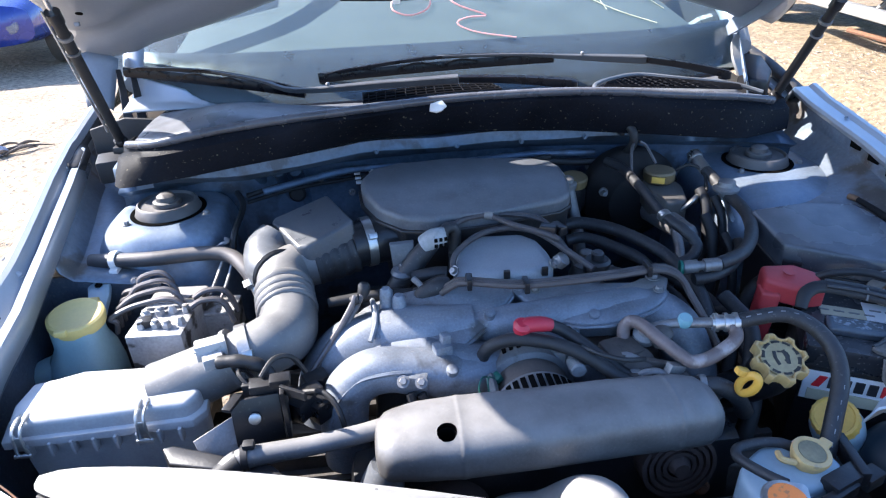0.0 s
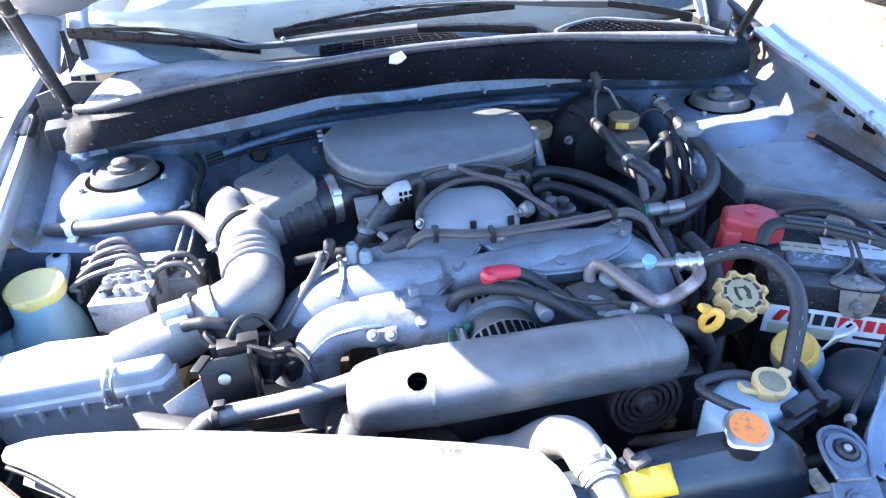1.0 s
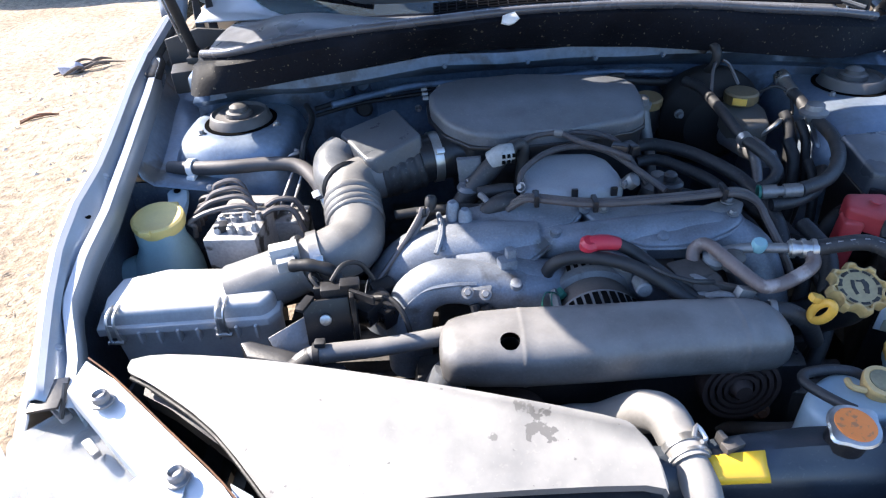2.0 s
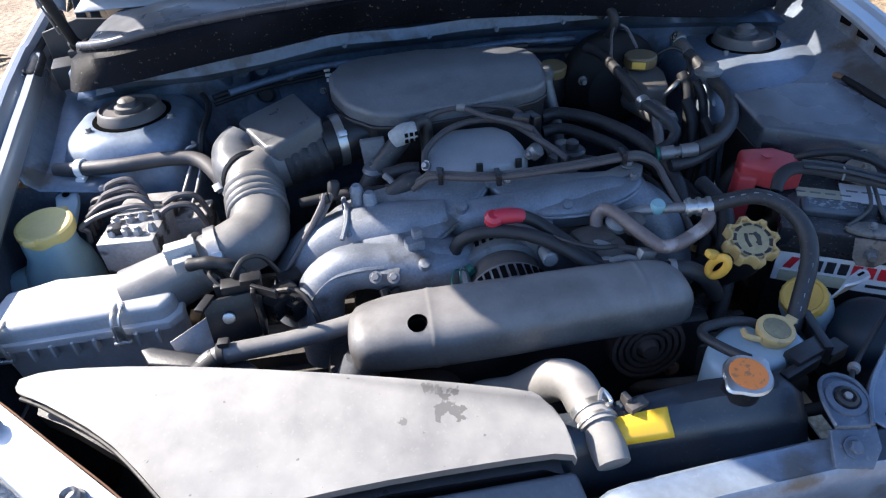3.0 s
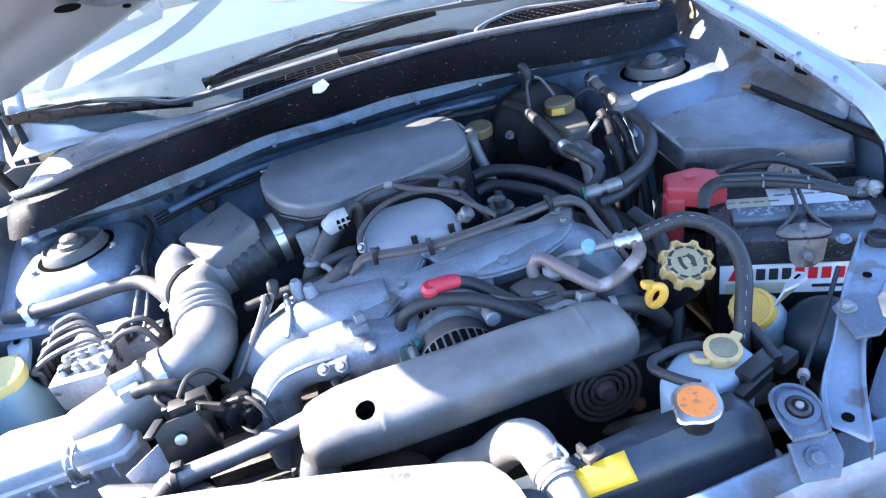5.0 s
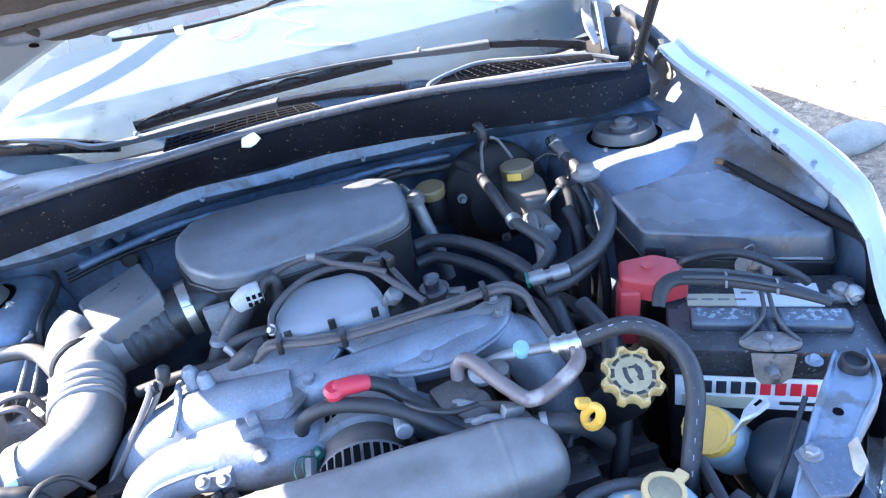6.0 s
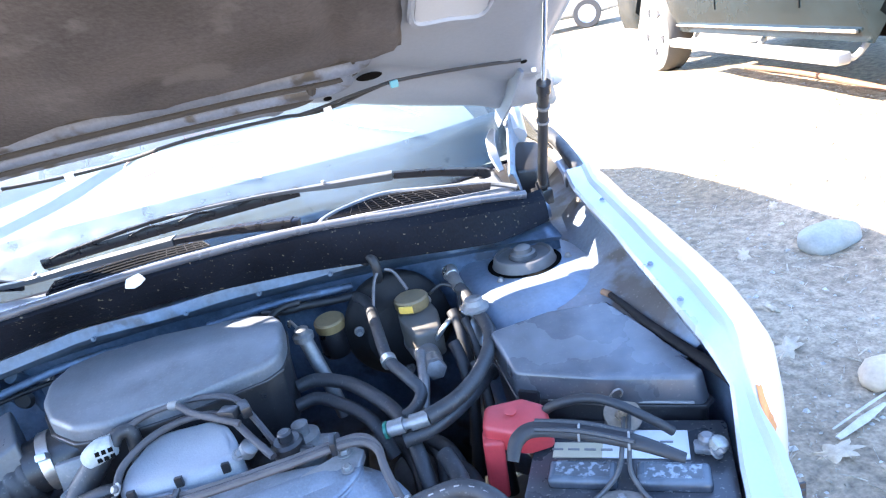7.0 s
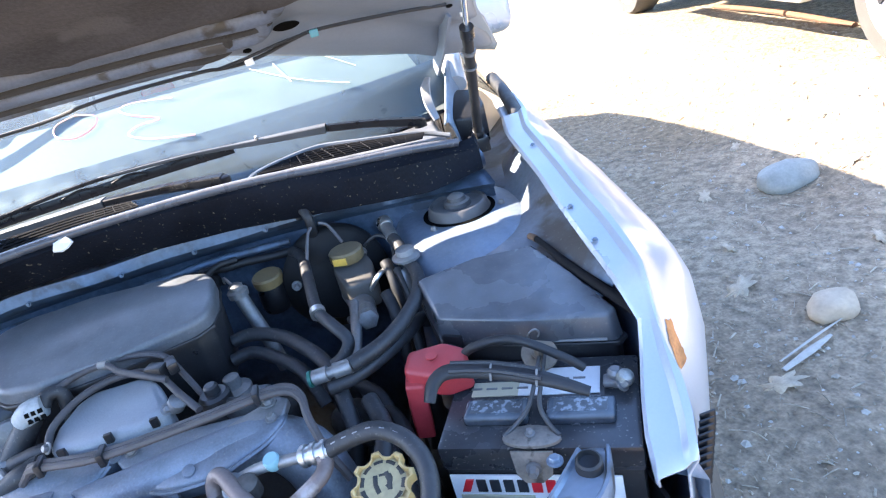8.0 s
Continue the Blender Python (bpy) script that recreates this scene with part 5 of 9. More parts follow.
def wiper(tip, end, shoulder, knee, pivot, label):
    """Blade with its two-stage bridge; a flat dusty arm that widens to the knee; a dark head from the knee to the pivot."""
    g = thing("wiper", pivot, label, "wiper", "windshield wipers")
    tip, end, shoulder, knee, pivot = map(Vector, (tip, end, shoulder, knee, pivot))
    up = Vector((0, -0.004, 0.010))

    def on(f, h=0.0):
        return tip.lerp(end, f) + up * h
    part("blade", tube(B(), [on(0), on(0.3, 0.3), on(0.7, 0.3), on(1)], 0.0060, 6, 4, flat=1.9), BLADE, g, "black rubber blade")
    part("bridge", bar(B(), [on(0.08, 1.0), on(0.3, 2.0), on(0.5, 2.4), on(0.7, 2.0), on(0.92, 1.0)], 0.010, 0.007), BLADE, g, "glossy black blade bridge")
    for a, b in ((0.03, 0.24), (0.33, 0.50), (0.52, 0.68), (0.76, 0.97)):
        part("lever", bar(B(), [on(a, 0.6), on((a + b) / 2, 1.5), on(b, 0.6)], 0.007, 0.004), BLADE, g)
    for f in (0.03, 0.14, 0.25, 0.40, 0.60, 0.75, 0.86, 0.97):
        part("claw", box(B(), on(f, 0.5), (0.007, 0.012, 0.010), bev=0.002), BLADE, g)
    mid = on(0.5, 2.6)
    part("arm", bar(B(), [mid, mid.lerp(shoulder, 0.6) + up * 0.4, shoulder, shoulder.lerp(knee, 0.5), knee], [0.007, 0.009, 0.014, 0.022, 0.026], [0.004, 0.005, 0.009, 0.013, 0.015]), ARM, g, "flat dusty grey wiper arm")
    part("arm_pin", lathe(B(), [(0.004, 0), (0.004, 0.004), (0.002, 0.006)], shoulder.lerp(knee, 0.2) + Vector((0, -0.004, 0.007)), (0, -0.3, 1), 10), DULLSTEEL, g)
    hb = bar(B(), [knee.lerp(pivot, 0.01), knee.lerp(pivot, 0.5) + Vector((0, 0, 0.003)), pivot], [0.020, 0.020, 0.026], [0.012, 0.013, 0.016])
    lathe(hb, [(0.013, -0.01), (0.013, 0.003), (0.009, 0.006)], pivot, (0, 0, 1), 16)
    part("arm_head", hb, BLADE, g, "black arm head")


wiper((-0.290, 1.757, 1.074), (0.215, 1.752, 1.088), (0.235, 1.728, 1.094), (0.400, 1.702, 1.084), (0.578, 1.690, 1.046), "long black wiper resting low on the windshield")
wiper((-0.70, 1.81, 1.10), (-0.318, 1.712, 1.056), (-0.330, 1.680, 1.070), (-0.008, 1.634, 1.084), (0.205, 1.580, 1.076), "shorter black wiper resting on the cowl")


# ---- engine bay: large units ----
def hose(name, pts, r, label, m=None, seg=12, steps=5, category="hose", ends=()):
    t = thing(name, pts[0], label, category)
    part("tube", tube(B(), pts, r, seg, steps), m or HOSE, t)
    for q, ax, rr in ends:
        bm = B()
        clamp_band(bm, q, ax, rr)
        part("clamp", bm, STEEL, t, "steel hose clamp")
    return t


# engine block with heads, filling the middle of the bay
eng = thing("engine", (0, 1.15, 0.40), "oily flat-four engine block below the intake", "engine")
bm = B()
box(bm, (0, 1.16, 0.58), (0.42, 0.36, 0.26), bev=0.02)
box(bm, (0, 1.10, 0.70), (0.30, 0.26, 0.10), bev=0.015)
part("block", bm, ENGINE, eng)
for w in (-1, 1):
    bm = B()
    box(bm, (w * 0.30, 1.15, 0.55), (0.20, 0.36, 0.18), bev=0.02)
    hd_ = part("cylinder_head", bm, ENGINE, eng)
    for i in range(7):
        part("fin", box(B(), (w * 0.30, 1.0 + i * 0.05, 0.65), (0.18, 0.012, 0.03), bev=0.003), ENGINE, hd_)
bm = B()
lathe(bm, [(0.16, 0), (0.15, 0.05), (0.13, 0.12)], (0, 1.34, 0.62), (0, 1, 0), 28)
box(bm, (0, 1.42, 0.66), (0.30, 0.10, 0.16), bev=0.03)
part("bell_housing", bm, ENGINE, eng)
for x, y, z, r in ((-0.05, 1.40, 0.75, 0.03), (0.08, 1.38, 0.74, 0.035), (0.20, 1.36, 0.72, 0.03), (0.30, 1.30, 0.70, 0.035), (-0.20, 1.38, 0.73, 0.03), (0.26, 1.18, 0.72, 0.04), (0.33, 1.16, 0.66, 0.045)):
    part("housing", lathe(B(), [(r * 0.7, -0.06), (r, -0.04), (r, 0.02), (r * 0.8, 0.035), (r * 0.5, 0.04)], (x, y, z), (0.2 * math.sin(x * 40), 0.2, 1), 14), ENGINE, eng)
bm = B()
box(bm, (0.02, 0.985, 0.66), (0.52, 0.06, 0.20), bev=0.02)
part("timing_cover", bm, DARKPL, eng, "black timing cover")
for (x, y, z, r, n) in ((0.177, 0.948, 0.748, 0.050, 4), (-0.115, 0.93, 0.69, 0.055, 4), (0.03, 0.93, 0.60, 0.07, 3)):
    bm = B()
    pr = [(0.010, 0.028), (0.014, 0.020)]
    for i in range(n):
        a = 0.014 + (r - 0.014) * (i + 0.3) / n
        b = 0.014 + (r - 0.014) * (i + 0.9) / n
        pr += [(a, 0.012), (a, 0.020), (b, 0.020), (b, 0.012)]
    pr += [(r, 0.0), (r, -0.02)]
    lathe(bm, pr, (x, y, z), (0, -1, 0.12), 32)
    part("pulley", bm, mat("rusty_pulley", (0.05, 0.034, 0.028), 0.7, 0.3, 0.3, 30, 200, 0.2), eng, "ringed dark pulley")

# resonator box on top of the engine, at the firewall
res = thing("resonator_box", (0, 1.40, 0.82), "large dark grey plastic resonator box at the firewall", "resonator")


def res_z(x, y):
    return 0.938 + (y - 1.32) * 0.17


RES = [(-0.212, 1.455), (-0.208, 1.41), (-0.183, 1.362), (-0.142, 1.328), (-0.09, 1.318), (0.02, 1.325), (0.125, 1.345), (0.150, 1.362), (0.158, 1.40), (0.155, 1.452), (0.140, 1.476), (0.10, 1.484), (-0.05, 1.503), (-0.14, 1.506), (-0.19, 1.490)]
bm = B()
prism(bm, [(x, y, res_z(x, y)) for x, y in RES], (0, 0, -0.028), 0.010, 4)
part("lid", bm, PLASTIC, res, "dusty dark grey lid", sharp=50)
bm = B()
prism(bm, [(x * 1.02 - 0.001, 1.41 + (y - 1.41) * 1.035, res_z(x, y) - 0.024) for x, y in RES], (0, 0, -0.006), 0.002, 2)
part("lid_rim", bm, DARKPL, res)
bm = B()
prism(bm, [(x * 0.985, 1.41 + (y - 1.41) * 0.98, res_z(x, y) - 0.029) for x, y in RES if x > -0.2], (0, 0, -0.10), 0.004, 2, -0.04)
part("body", bm, DARKPL, res, "black lower half")
bm = B()
prism(bm, [(-0.168, 1.30, 0.905), (-0.128, 1.297, 0.908), (-0.128, 1.285, 0.87), (-0.135, 1.283, 0.862), (-0.165, 1.286, 0.862)], (0, 0.008, 0), 0.002)
lathe(bm, [(0.020, 0), (0.022, 0.006), (0.018, 0.012), (0.008, 0.014)], (-0.148, 1.280, 0.858), (0, 0, 1), 16)
bolt(bm, (-0.148, 1.280, 0.872), r=0.007)
part("mounting_lug", bm, PLASTIC, res)

# small silencer on the intake elbow
sil = thing("intake_silencer", (-0.30, 1.38, 0.88), "dark grey box silencer on the intake elbow", "silencer")
bm = B()
prism(bm, [(-0.272, 1.444, 0.941), (-0.224, 1.344, 0.934), (-0.302, 1.312, 0.908), (-0.318, 1.316, 0.906), (-0.370, 1.405, 0.914), (-0.366, 1.416, 0.916)], (0.004, -0.008, -0.058), 0.013, 5)
part("case", bm, mat("blue_grey_silencer_plastic", (0.045, 0.05, 0.058), 0.36, 0, 0.3, 26, 240, 0.08, dust=0.35, dust_col=(0.16, 0.172, 0.19), speck=0.06), sil, "dusty plastic case")
bm = B()
tube(bm, [(-0.362, 1.395, 0.885), (-0.378, 1.372, 0.872), (-0.372, 1.335, 0.862), (-0.350, 1.300, 0.862)], [0.036, 0.040, 0.040, 0.036], 16)
part("neck", bm, PLASTIC, sil)
part("ring", lathe(B(), [(0.041, -0.004), (0.044, 0), (0.041, 0.004)], (-0.354, 1.31, 0.863), (0.5, -0.85, 0), 24), RUBBER, sil)

# intake tube with bellows and clamps
tb = thing("intake_tube", (-0.42, 1.12, 0.78), "ribbed dark plastic air intake tube with steel clamps", "intake tube")
bm = B()
tube(bm, [(-0.385, 1.128, 0.838), (-0.355, 1.140, 0.842), (-0.328, 1.170, 0.842), (-0.330, 1.215, 0.846)], [0.040, 0.042, 0.044, 0.043], 20)
part("lower_elbow", bm, PALEPL, tb)
bm = B()
tube(bm, [(-0.330, 1.213, 0.846), (-0.336, 1.240, 0.850), (-0.341, 1.272, 0.856)], 0.043, 24, 30, rib=lambda f: 1 + 0.10 * abs(math.sin(f * math.pi * 4)) ** 0.8)
part("bellows", bm, PALEPL, tb, "dusty grey ribbed bellows", sharp=80)
bm = B()
tube(bm, [(-0.341, 1.270, 0.856), (-0.345, 1.300, 0.860), (-0.330, 1.330, 0.861), (-0.295, 1.345, 0.860)], [0.041, 0.042, 0.040, 0.039], 20)
part("upper_elbow", bm, PALEPL, tb)
bm = B()
tube(bm, [(-0.298, 1.344, 0.860), (-0.265, 1.352, 0.864), (-0.228, 1.362, 0.870)], 0.038, 22, 24, rib=lambda f: 1 + 0.08 * abs(math.sin(f * math.pi * 5)) ** 0.7)
part("bellows", bm, HOSE, tb, "black ribbed bellows", sharp=80)
bm = B()
tube(bm, [(-0.232, 1.361, 0.876), (-0.205, 1.369, 0.878), (-0.15, 1.385, 0.880), (-0.09, 1.40, 0.88)], [0.040, 0.041, 0.046, 0.05], 20)
part("throttle_body", bm, DARKPL, tb)
for q, ax, r in (((-0.205, 1.369, 0.878), (0.96, 0.27, 0.03), 0.0415), ((-0.378, 1.130, 0.839), (0.95, 0.25, 0.1), 0.0425)):
    bm = B()
    clamp_band(bm, q, ax, r, 0.015)
    m3 = Vector(q) + Vector((0.010, -0.034, r * 0.62))
    box(bm, m3, (0.014, 0.028, 0.010), rz=10, rx=-35, bev=0.002)
    part("clamp", bm, STEEL, tb, "bright steel clamp")
bm = B()
tube(bm, [(-0.50, 1.110, 0.800), (-0.455, 1.118, 0.815), (-0.40, 1.126, 0.833), (-0.372, 1.130, 0.839)], [0.046, 0.042, 0.039, 0.040], 20)
tube(bm, [(-0.398, 1.126, 0.834), (-0.392, 1.127, 0.836)], 0.046, 20, 1)
part("sensor_housing", bm, PALEPL, tb, "grey plastic air meter housing")
bm = B()
box(bm, (-0.418, 1.108, 0.872), (0.040, 0.030, 0.022), rz=18, rx=-12, bev=0.003)
box(bm, (-0.412, 1.088, 0.866), (0.026, 0.020, 0.018), rz=18, bev=0.003)
bolt(bm, (-0.432, 1.095, 0.878), r=0.004)
part("sensor", bm, mat("pale_sensor_plastic", (0.28, 0.28, 0.28), 0.5, 0, 0.2, 20, 240, 0.1, dust=0.8, dust_col=(0.55, 0.54, 0.52), stain=(0.05, 0.05, 0.05), stain_scale=60, stain_at=0.62), tb, "pale dusty sensor plug")
part("sensor_lead", tube(B(), [(-0.405, 1.082, 0.866), (-0.375, 1.078, 0.868), (-0.345, 1.075, 0.855), (-0.335, 1.065, 0.825), (-0.34, 1.055, 0.79)], 0.009, 10, 5, rib=lambda f: 1 + 0.08 * math.sin(f * 160)), RUBBER, tb)

# air cleaner
ac = thing("air_cleaner", (-0.56, 1.10, 0.70), "dusty grey plastic air cleaner box with steel clips", "air cleaner")
# Colours lightened to stand for sun and light bounced off the duct
AIRBOX = mat("sunlit_airbox_plastic", (0.32, 0.32, 0.325), 0.5, 0, 0.25, 14, 240, 0.12, dust=0.75, dust_col=(0.56, 0.55, 0.535), speck=0.12)
LID = [(-0.672, 1.048, 0.806), (-0.45, 1.056, 0.806), (-0.435, 1.072, 0.808), (-0.437, 1.098, 0.813), (-0.50, 1.128, 0.820), (-0.60, 1.126, 0.820), (-0.664, 1.116, 0.819), (-0.676, 1.08, 0.812)]
bm = B()
prism(bm, [(x, y, z + 0.018) for x, y, z in LID], (0, 0, -0.03), 0.008, 3)
part("lid", bm, AIRBOX, ac, "dusty lid, coloured pale for sunlight")
bm = B()
prism(bm, [(x * 1.015 - 0.002 if x < -0.6 else x + 0.006, y - 0.006 if y < 1.1 else y + 0.004, z - 0.006) for x, y, z in LID], (0, 0, -0.012), 0.002, 2)
part("flange", bm, AIRBOX, ac)
bm = B()
prism(bm, [(x, y + 0.004, z - 0.018) for x, y, z in LID], (0.0, 0.004, -0.13), 0.006, 2, -0.05)
bs = part("base", bm, AIRBOX, ac)
for i in range(8):
    x = -0.655 + i * 0.0275
    part("rib", box(B(), (x, 1.046 + 0.0005 * i, 0.781), (0.004, 0.012, 0.022), bev=0.001), AIRBOX, bs)
for x, y in ((-0.655, 1.046), (-0.505, 1.052)):
    bm = B()
    for d in (-0.005, 0.005):
        tube(bm, [(x + d, y + 0.030, 0.823), (x + d, y + 0.008, 0.8265), (x + d, y - 0.010, 0.822), (x + d, y - 0.0155, 0.803), (x + d * 1.5, y - 0.014, 0.785)], 0.0022, 6, 3)
    box(bm, (x, y - 0.0135, 0.804), (0.013, 0.003, 0.022), bev=0.001)
    tube(bm, [(x - 0.011, y - 0.015, 0.785), (x + 0.011, y - 0.015, 0.785)], 0.003, 8, 1)
    part("clip", bm, STEEL, ac, "steel spring clip")

# intake duct over the radiator support
du = thing("intake_duct", (-0.25, 0.83, 0.76), "wide dusty plastic intake duct over the front support", "air duct")
DT = [(-0.600, 0.968, 0.812), (-0.547, 0.962, 0.824), (-0.411, 0.932, 0.835), (-0.22, 0.881, 0.840), (-0.03, 0.824, 0.840), (0.004, 0.808, 0.832), (0.020, 0.785, 0.818), (0.026, 0.757, 0.795),
      (0.004, 0.763, 0.803), (-0.165, 0.762, 0.803), (-0.279, 0.754, 0.802), (-0.322, 0.748, 0.796), (-0.352, 0.744, 0.783), (-0.372, 0.760, 0.782), (-0.466, 0.860, 0.797), (-0.556, 0.926, 0.805), (-0.598, 0.950, 0.808)]
bm = B()
prism(bm, [tuple(p) for p in spline(DT + DT[:1], 3)[:-1]], (0, 0.004, -0.016), 0.006, 3)
part("shell", bm, DUCT, du, "pale dusty upper shell with wet marks", sharp=60)
# Mouth and lower half take darker plastics that stand for shade below the shell
bm = B()
prism(bm, [(-0.335, 0.758, 0.765), (0.030, 0.765, 0.768), (0.036, 0.735, 0.755), (0.034, 0.70, 0.735), (-0.06, 0.69, 0.735), (-0.33, 0.685, 0.735), (-0.37, 0.715, 0.745)], (0, 0, -0.03), 0.008, 3)
part("mouth", bm, PLASTIC, du, "duct mouth darkened for shade")
part("lower_half", prism(B(), [(-0.26 + (p[0] + 0.26) * 0.97, 0.86 + (p[1] - 0.86) * 0.93, p[2] - 0.036) for p in DT], (0, 0.004, -0.03)), DARKPL, du, "lower half of the duct, coloured black for shade")
part("mouth_rib", tube(B(), [(-0.31, 0.722, 0.757), (-0.25, 0.725, 0.758), (-0.22, 0.723, 0.758)], 0.009, 10), PLASTIC, du)
part("mouth_bolt", bolt(B(), (0.012, 0.725, 0.752), r=0.006), DARK, du)
part("front_lip", tube(B(), [(-0.598, 0.950, 0.797), (-0.556, 0.926, 0.794), (-0.466, 0.860, 0.786), (-0.372, 0.760, 0.771), (-0.345, 0.744, 0.770)], 0.003, 8), RUBBER, du)
bm = B()
prism(bm, [(-0.475, 1.01, 0.795), (-0.46, 1.012, 0.796), (-0.33, 0.965, 0.792), (-0.31, 0.945, 0.79), (-0.46, 0.985, 0.79)], (0, 0, -0.05), 0.003)
part("rear_flange", bm, DARKPL, du)

# bracket with electrical plugs between duct and engine
bk = thing("wiring_bracket", (-0.34, 1.01, 0.76), "black wiring bracket with silver screw and plugs", "bracket")
bm = B()
box(bm, (-0.352, 1.022, 0.815), (0.062, 0.006, 0.065), rz=8, rx=-14, bev=0.002)
box(bm, (-0.316, 1.030, 0.828), (0.006, 0.045, 0.075), rz=8, bev=0.002)
box(bm, (-0.300, 1.012, 0.862), (0.038, 0.005, 0.012), rz=-30, bev=0.001)
box(bm, (-0.378, 1.020, 0.848), (0.012, 0.03, 0.005), rz=-20, bev=0.001)
part("plate", bm, DARKPL, bk)
part("screw", lathe(B(), [(0.0078, 0), (0.0078, 0.003), (0.005, 0.0045)], (-0.354, 1.017, 0.822), (0.14, -0.96, 0.25), 18), STEEL, bk, "bright screw")
bm = B()
box(bm, (-0.335, 1.045, 0.848), (0.05, 0.02, 0.02), rz=5, bev=0.003)
box(bm, (-0.318, 1.035, 0.866), (0.026, 0.018, 0.010), rz=5, bev=0.002)
box(bm, (-0.36, 1.05, 0.84), (0.02, 0.016, 0.03), bev=0.002)
part("plug", bm, DARKPL, bk)
bm = B()
prism(bm, [(-0.435, 1.01, 0.80), (-0.385, 1.035, 0.815), (-0.372, 1.03, 0.79), (-0.38, 1.00, 0.775), (-0.42, 0.992, 0.775)], (0, 0.004, -0.004), 0.001)
part("shield", bm, DULLSTEEL, bk)
bm = B()
for i, (x, y, z) in enumerate(((-0.285, 1.10, 0.80), (-0.292, 1.075, 0.80), (-0.275, 1.055, 0.795), (-0.30, 1.05, 0.805))):
    box(bm, (x, y, z), (0.034, 0.026, 0.03), rz=25 + 10 * i, bev=0.004)
part("relay", bm, DARKPL, bk, "cluster of black plugs")

# intake manifold
im = thing("intake_manifold", (0, 1.15, 0.72), "grey cast aluminium intake manifold", "intake manifold")
bm = B()
tube(bm, [(-0.285, 1.15, 0.70), (-0.272, 1.155, 0.765), (-0.235, 1.165, 0.805), (-0.175, 1.165, 0.822), (-0.11, 1.160, 0.828), (-0.05, 1.158, 0.835)], [0.045, 0.046, 0.046, 0.043, 0.040, 0.030], 20)
tube(bm, [(-0.13, 1.115, 0.80), (-0.08, 1.105, 0.795), (-0.03, 1.110, 0.79), (0.01, 1.12, 0.78)], [0.046, 0.044, 0.036, 0.02], 18)
part("collector", bm, ALU, im, sharp=60)
bm = B()
tube(bm, [(-0.252, 1.072, 0.68), (-0.250, 1.074, 0.75), (-0.240, 1.082, 0.795), (-0.210, 1.088, 0.818), (-0.170, 1.088, 0.820), (-0.12, 1.085, 0.808), (-0.07, 1.090, 0.795), (-0.01, 1.105, 0.778), (0.05, 1.125, 0.75)], [0.033, 0.034, 0.034, 0.033, 0.032, 0.034, 0.035, 0.034, 0.03], 20)
part("runner", bm, ALU, im, sharp=60)
bm = B()
tube(bm, [(-0.07, 1.160, 0.83), (0.02, 1.150, 0.838), (0.12, 1.152, 0.842), (0.205, 1.154, 0.838), (0.250, 1.135, 0.815), (0.272, 1.11, 0.76), (0.28, 1.10, 0.70)], [0.026, 0.028, 0.030, 0.034, 0.038, 0.038, 0.038], 18)
part("runner", bm, ALU, im, sharp=60)
bm = B()
tube(bm, [(0.0, 1.135, 0.82), (0.05, 1.105, 0.815), (0.08, 1.10, 0.80), (0.12, 1.09, 0.77)], [0.018, 0.026, 0.028, 0.028], 14)
part("runner", bm, ALU, im, sharp=60)
LOBE_R = [(0.010, 1.198, 0.868), (0.034, 1.161, 0.857), (0.057, 1.134, 0.852), (0.086, 1.116, 0.849), (0.121, 1.109, 0.850), (0.157, 1.106, 0.853), (0.185, 1.112, 0.858), (0.215, 1.124, 0.862), (0.239, 1.144, 0.867), (0.240, 1.162, 0.869), (0.216, 1.174, 0.870), (0.161, 1.184, 0.870), (0.109, 1.190, 0.870), (0.061, 1.197, 0.870)]
part("cast_lobe", dome(B(), [(p.x, p.y, p.z) for p in spline(LOBE_R + LOBE_R[:1], 3)[:-1]], 0.034, 0.005, (0.004, 0.014, 0)), ALU, im, sharp=75)
LOBE_L = [(-0.080, 1.215, 0.876), (0.020, 1.210, 0.872), (0.012, 1.182, 0.866), (-0.012, 1.156, 0.857), (-0.035, 1.135, 0.848), (-0.064, 1.114, 0.839), (-0.087, 1.100, 0.832), (-0.110, 1.104, 0.833), (-0.150, 1.112, 0.833), (-0.206, 1.125, 0.832), (-0.238, 1.165, 0.840), (-0.215, 1.205, 0.850), (-0.15, 1.214, 0.866)]
part("cast_lobe", dome(B(), [(p.x, p.y, p.z) for p in spline(LOBE_L + LOBE_L[:1], 3)[:-1]], 0.05, 0.006, (0.0, 0.012, 0)), ALU, im, sharp=75)
for rim_pts in (LOBE_R[1:10], LOBE_L[2:10]):
    part("cast_rib", tube(B(), [(x, y - 0.001, z - 0.004) for x, y, z in rim_pts], 0.0030, 6, 4), ALU, im)
part("cast_rib", tube(B(), [(-0.268, 1.046, 0.752), (-0.256, 1.052, 0.796), (-0.226, 1.060, 0.826), (-0.185, 1.060, 0.836), (-0.150, 1.062, 0.834)], 0.0035, 6, 5), ALU, im)
part("cast_rib", tube(B(), [(-0.205, 1.122, 0.846), (-0.196, 1.150, 0.860), (-0.196, 1.185, 0.866)], 0.004, 6, 4), ALU, im)
for q in ((-0.095, 1.062, 0.832), (-0.062, 1.080, 0.822), (-0.03, 1.142, 0.862), (0.02, 1.186, 0.874), (0.12, 1.122, 0.858)):
    part("boss", lathe(B(), [(0.009, -0.006), (0.008, 0.003), (0.004, 0.004)], q, (0, -0.4, 1), 14), ALU, im)
part("mounting_tab", prism(B(), [(0.076, 1.122, 0.846), (0.098, 1.119, 0.846), (0.098, 1.110, 0.822), (0.090, 1.106, 0.812), (0.082, 1.108, 0.812)], (0, 0.006, -0.002), 0.001), ALU, im)
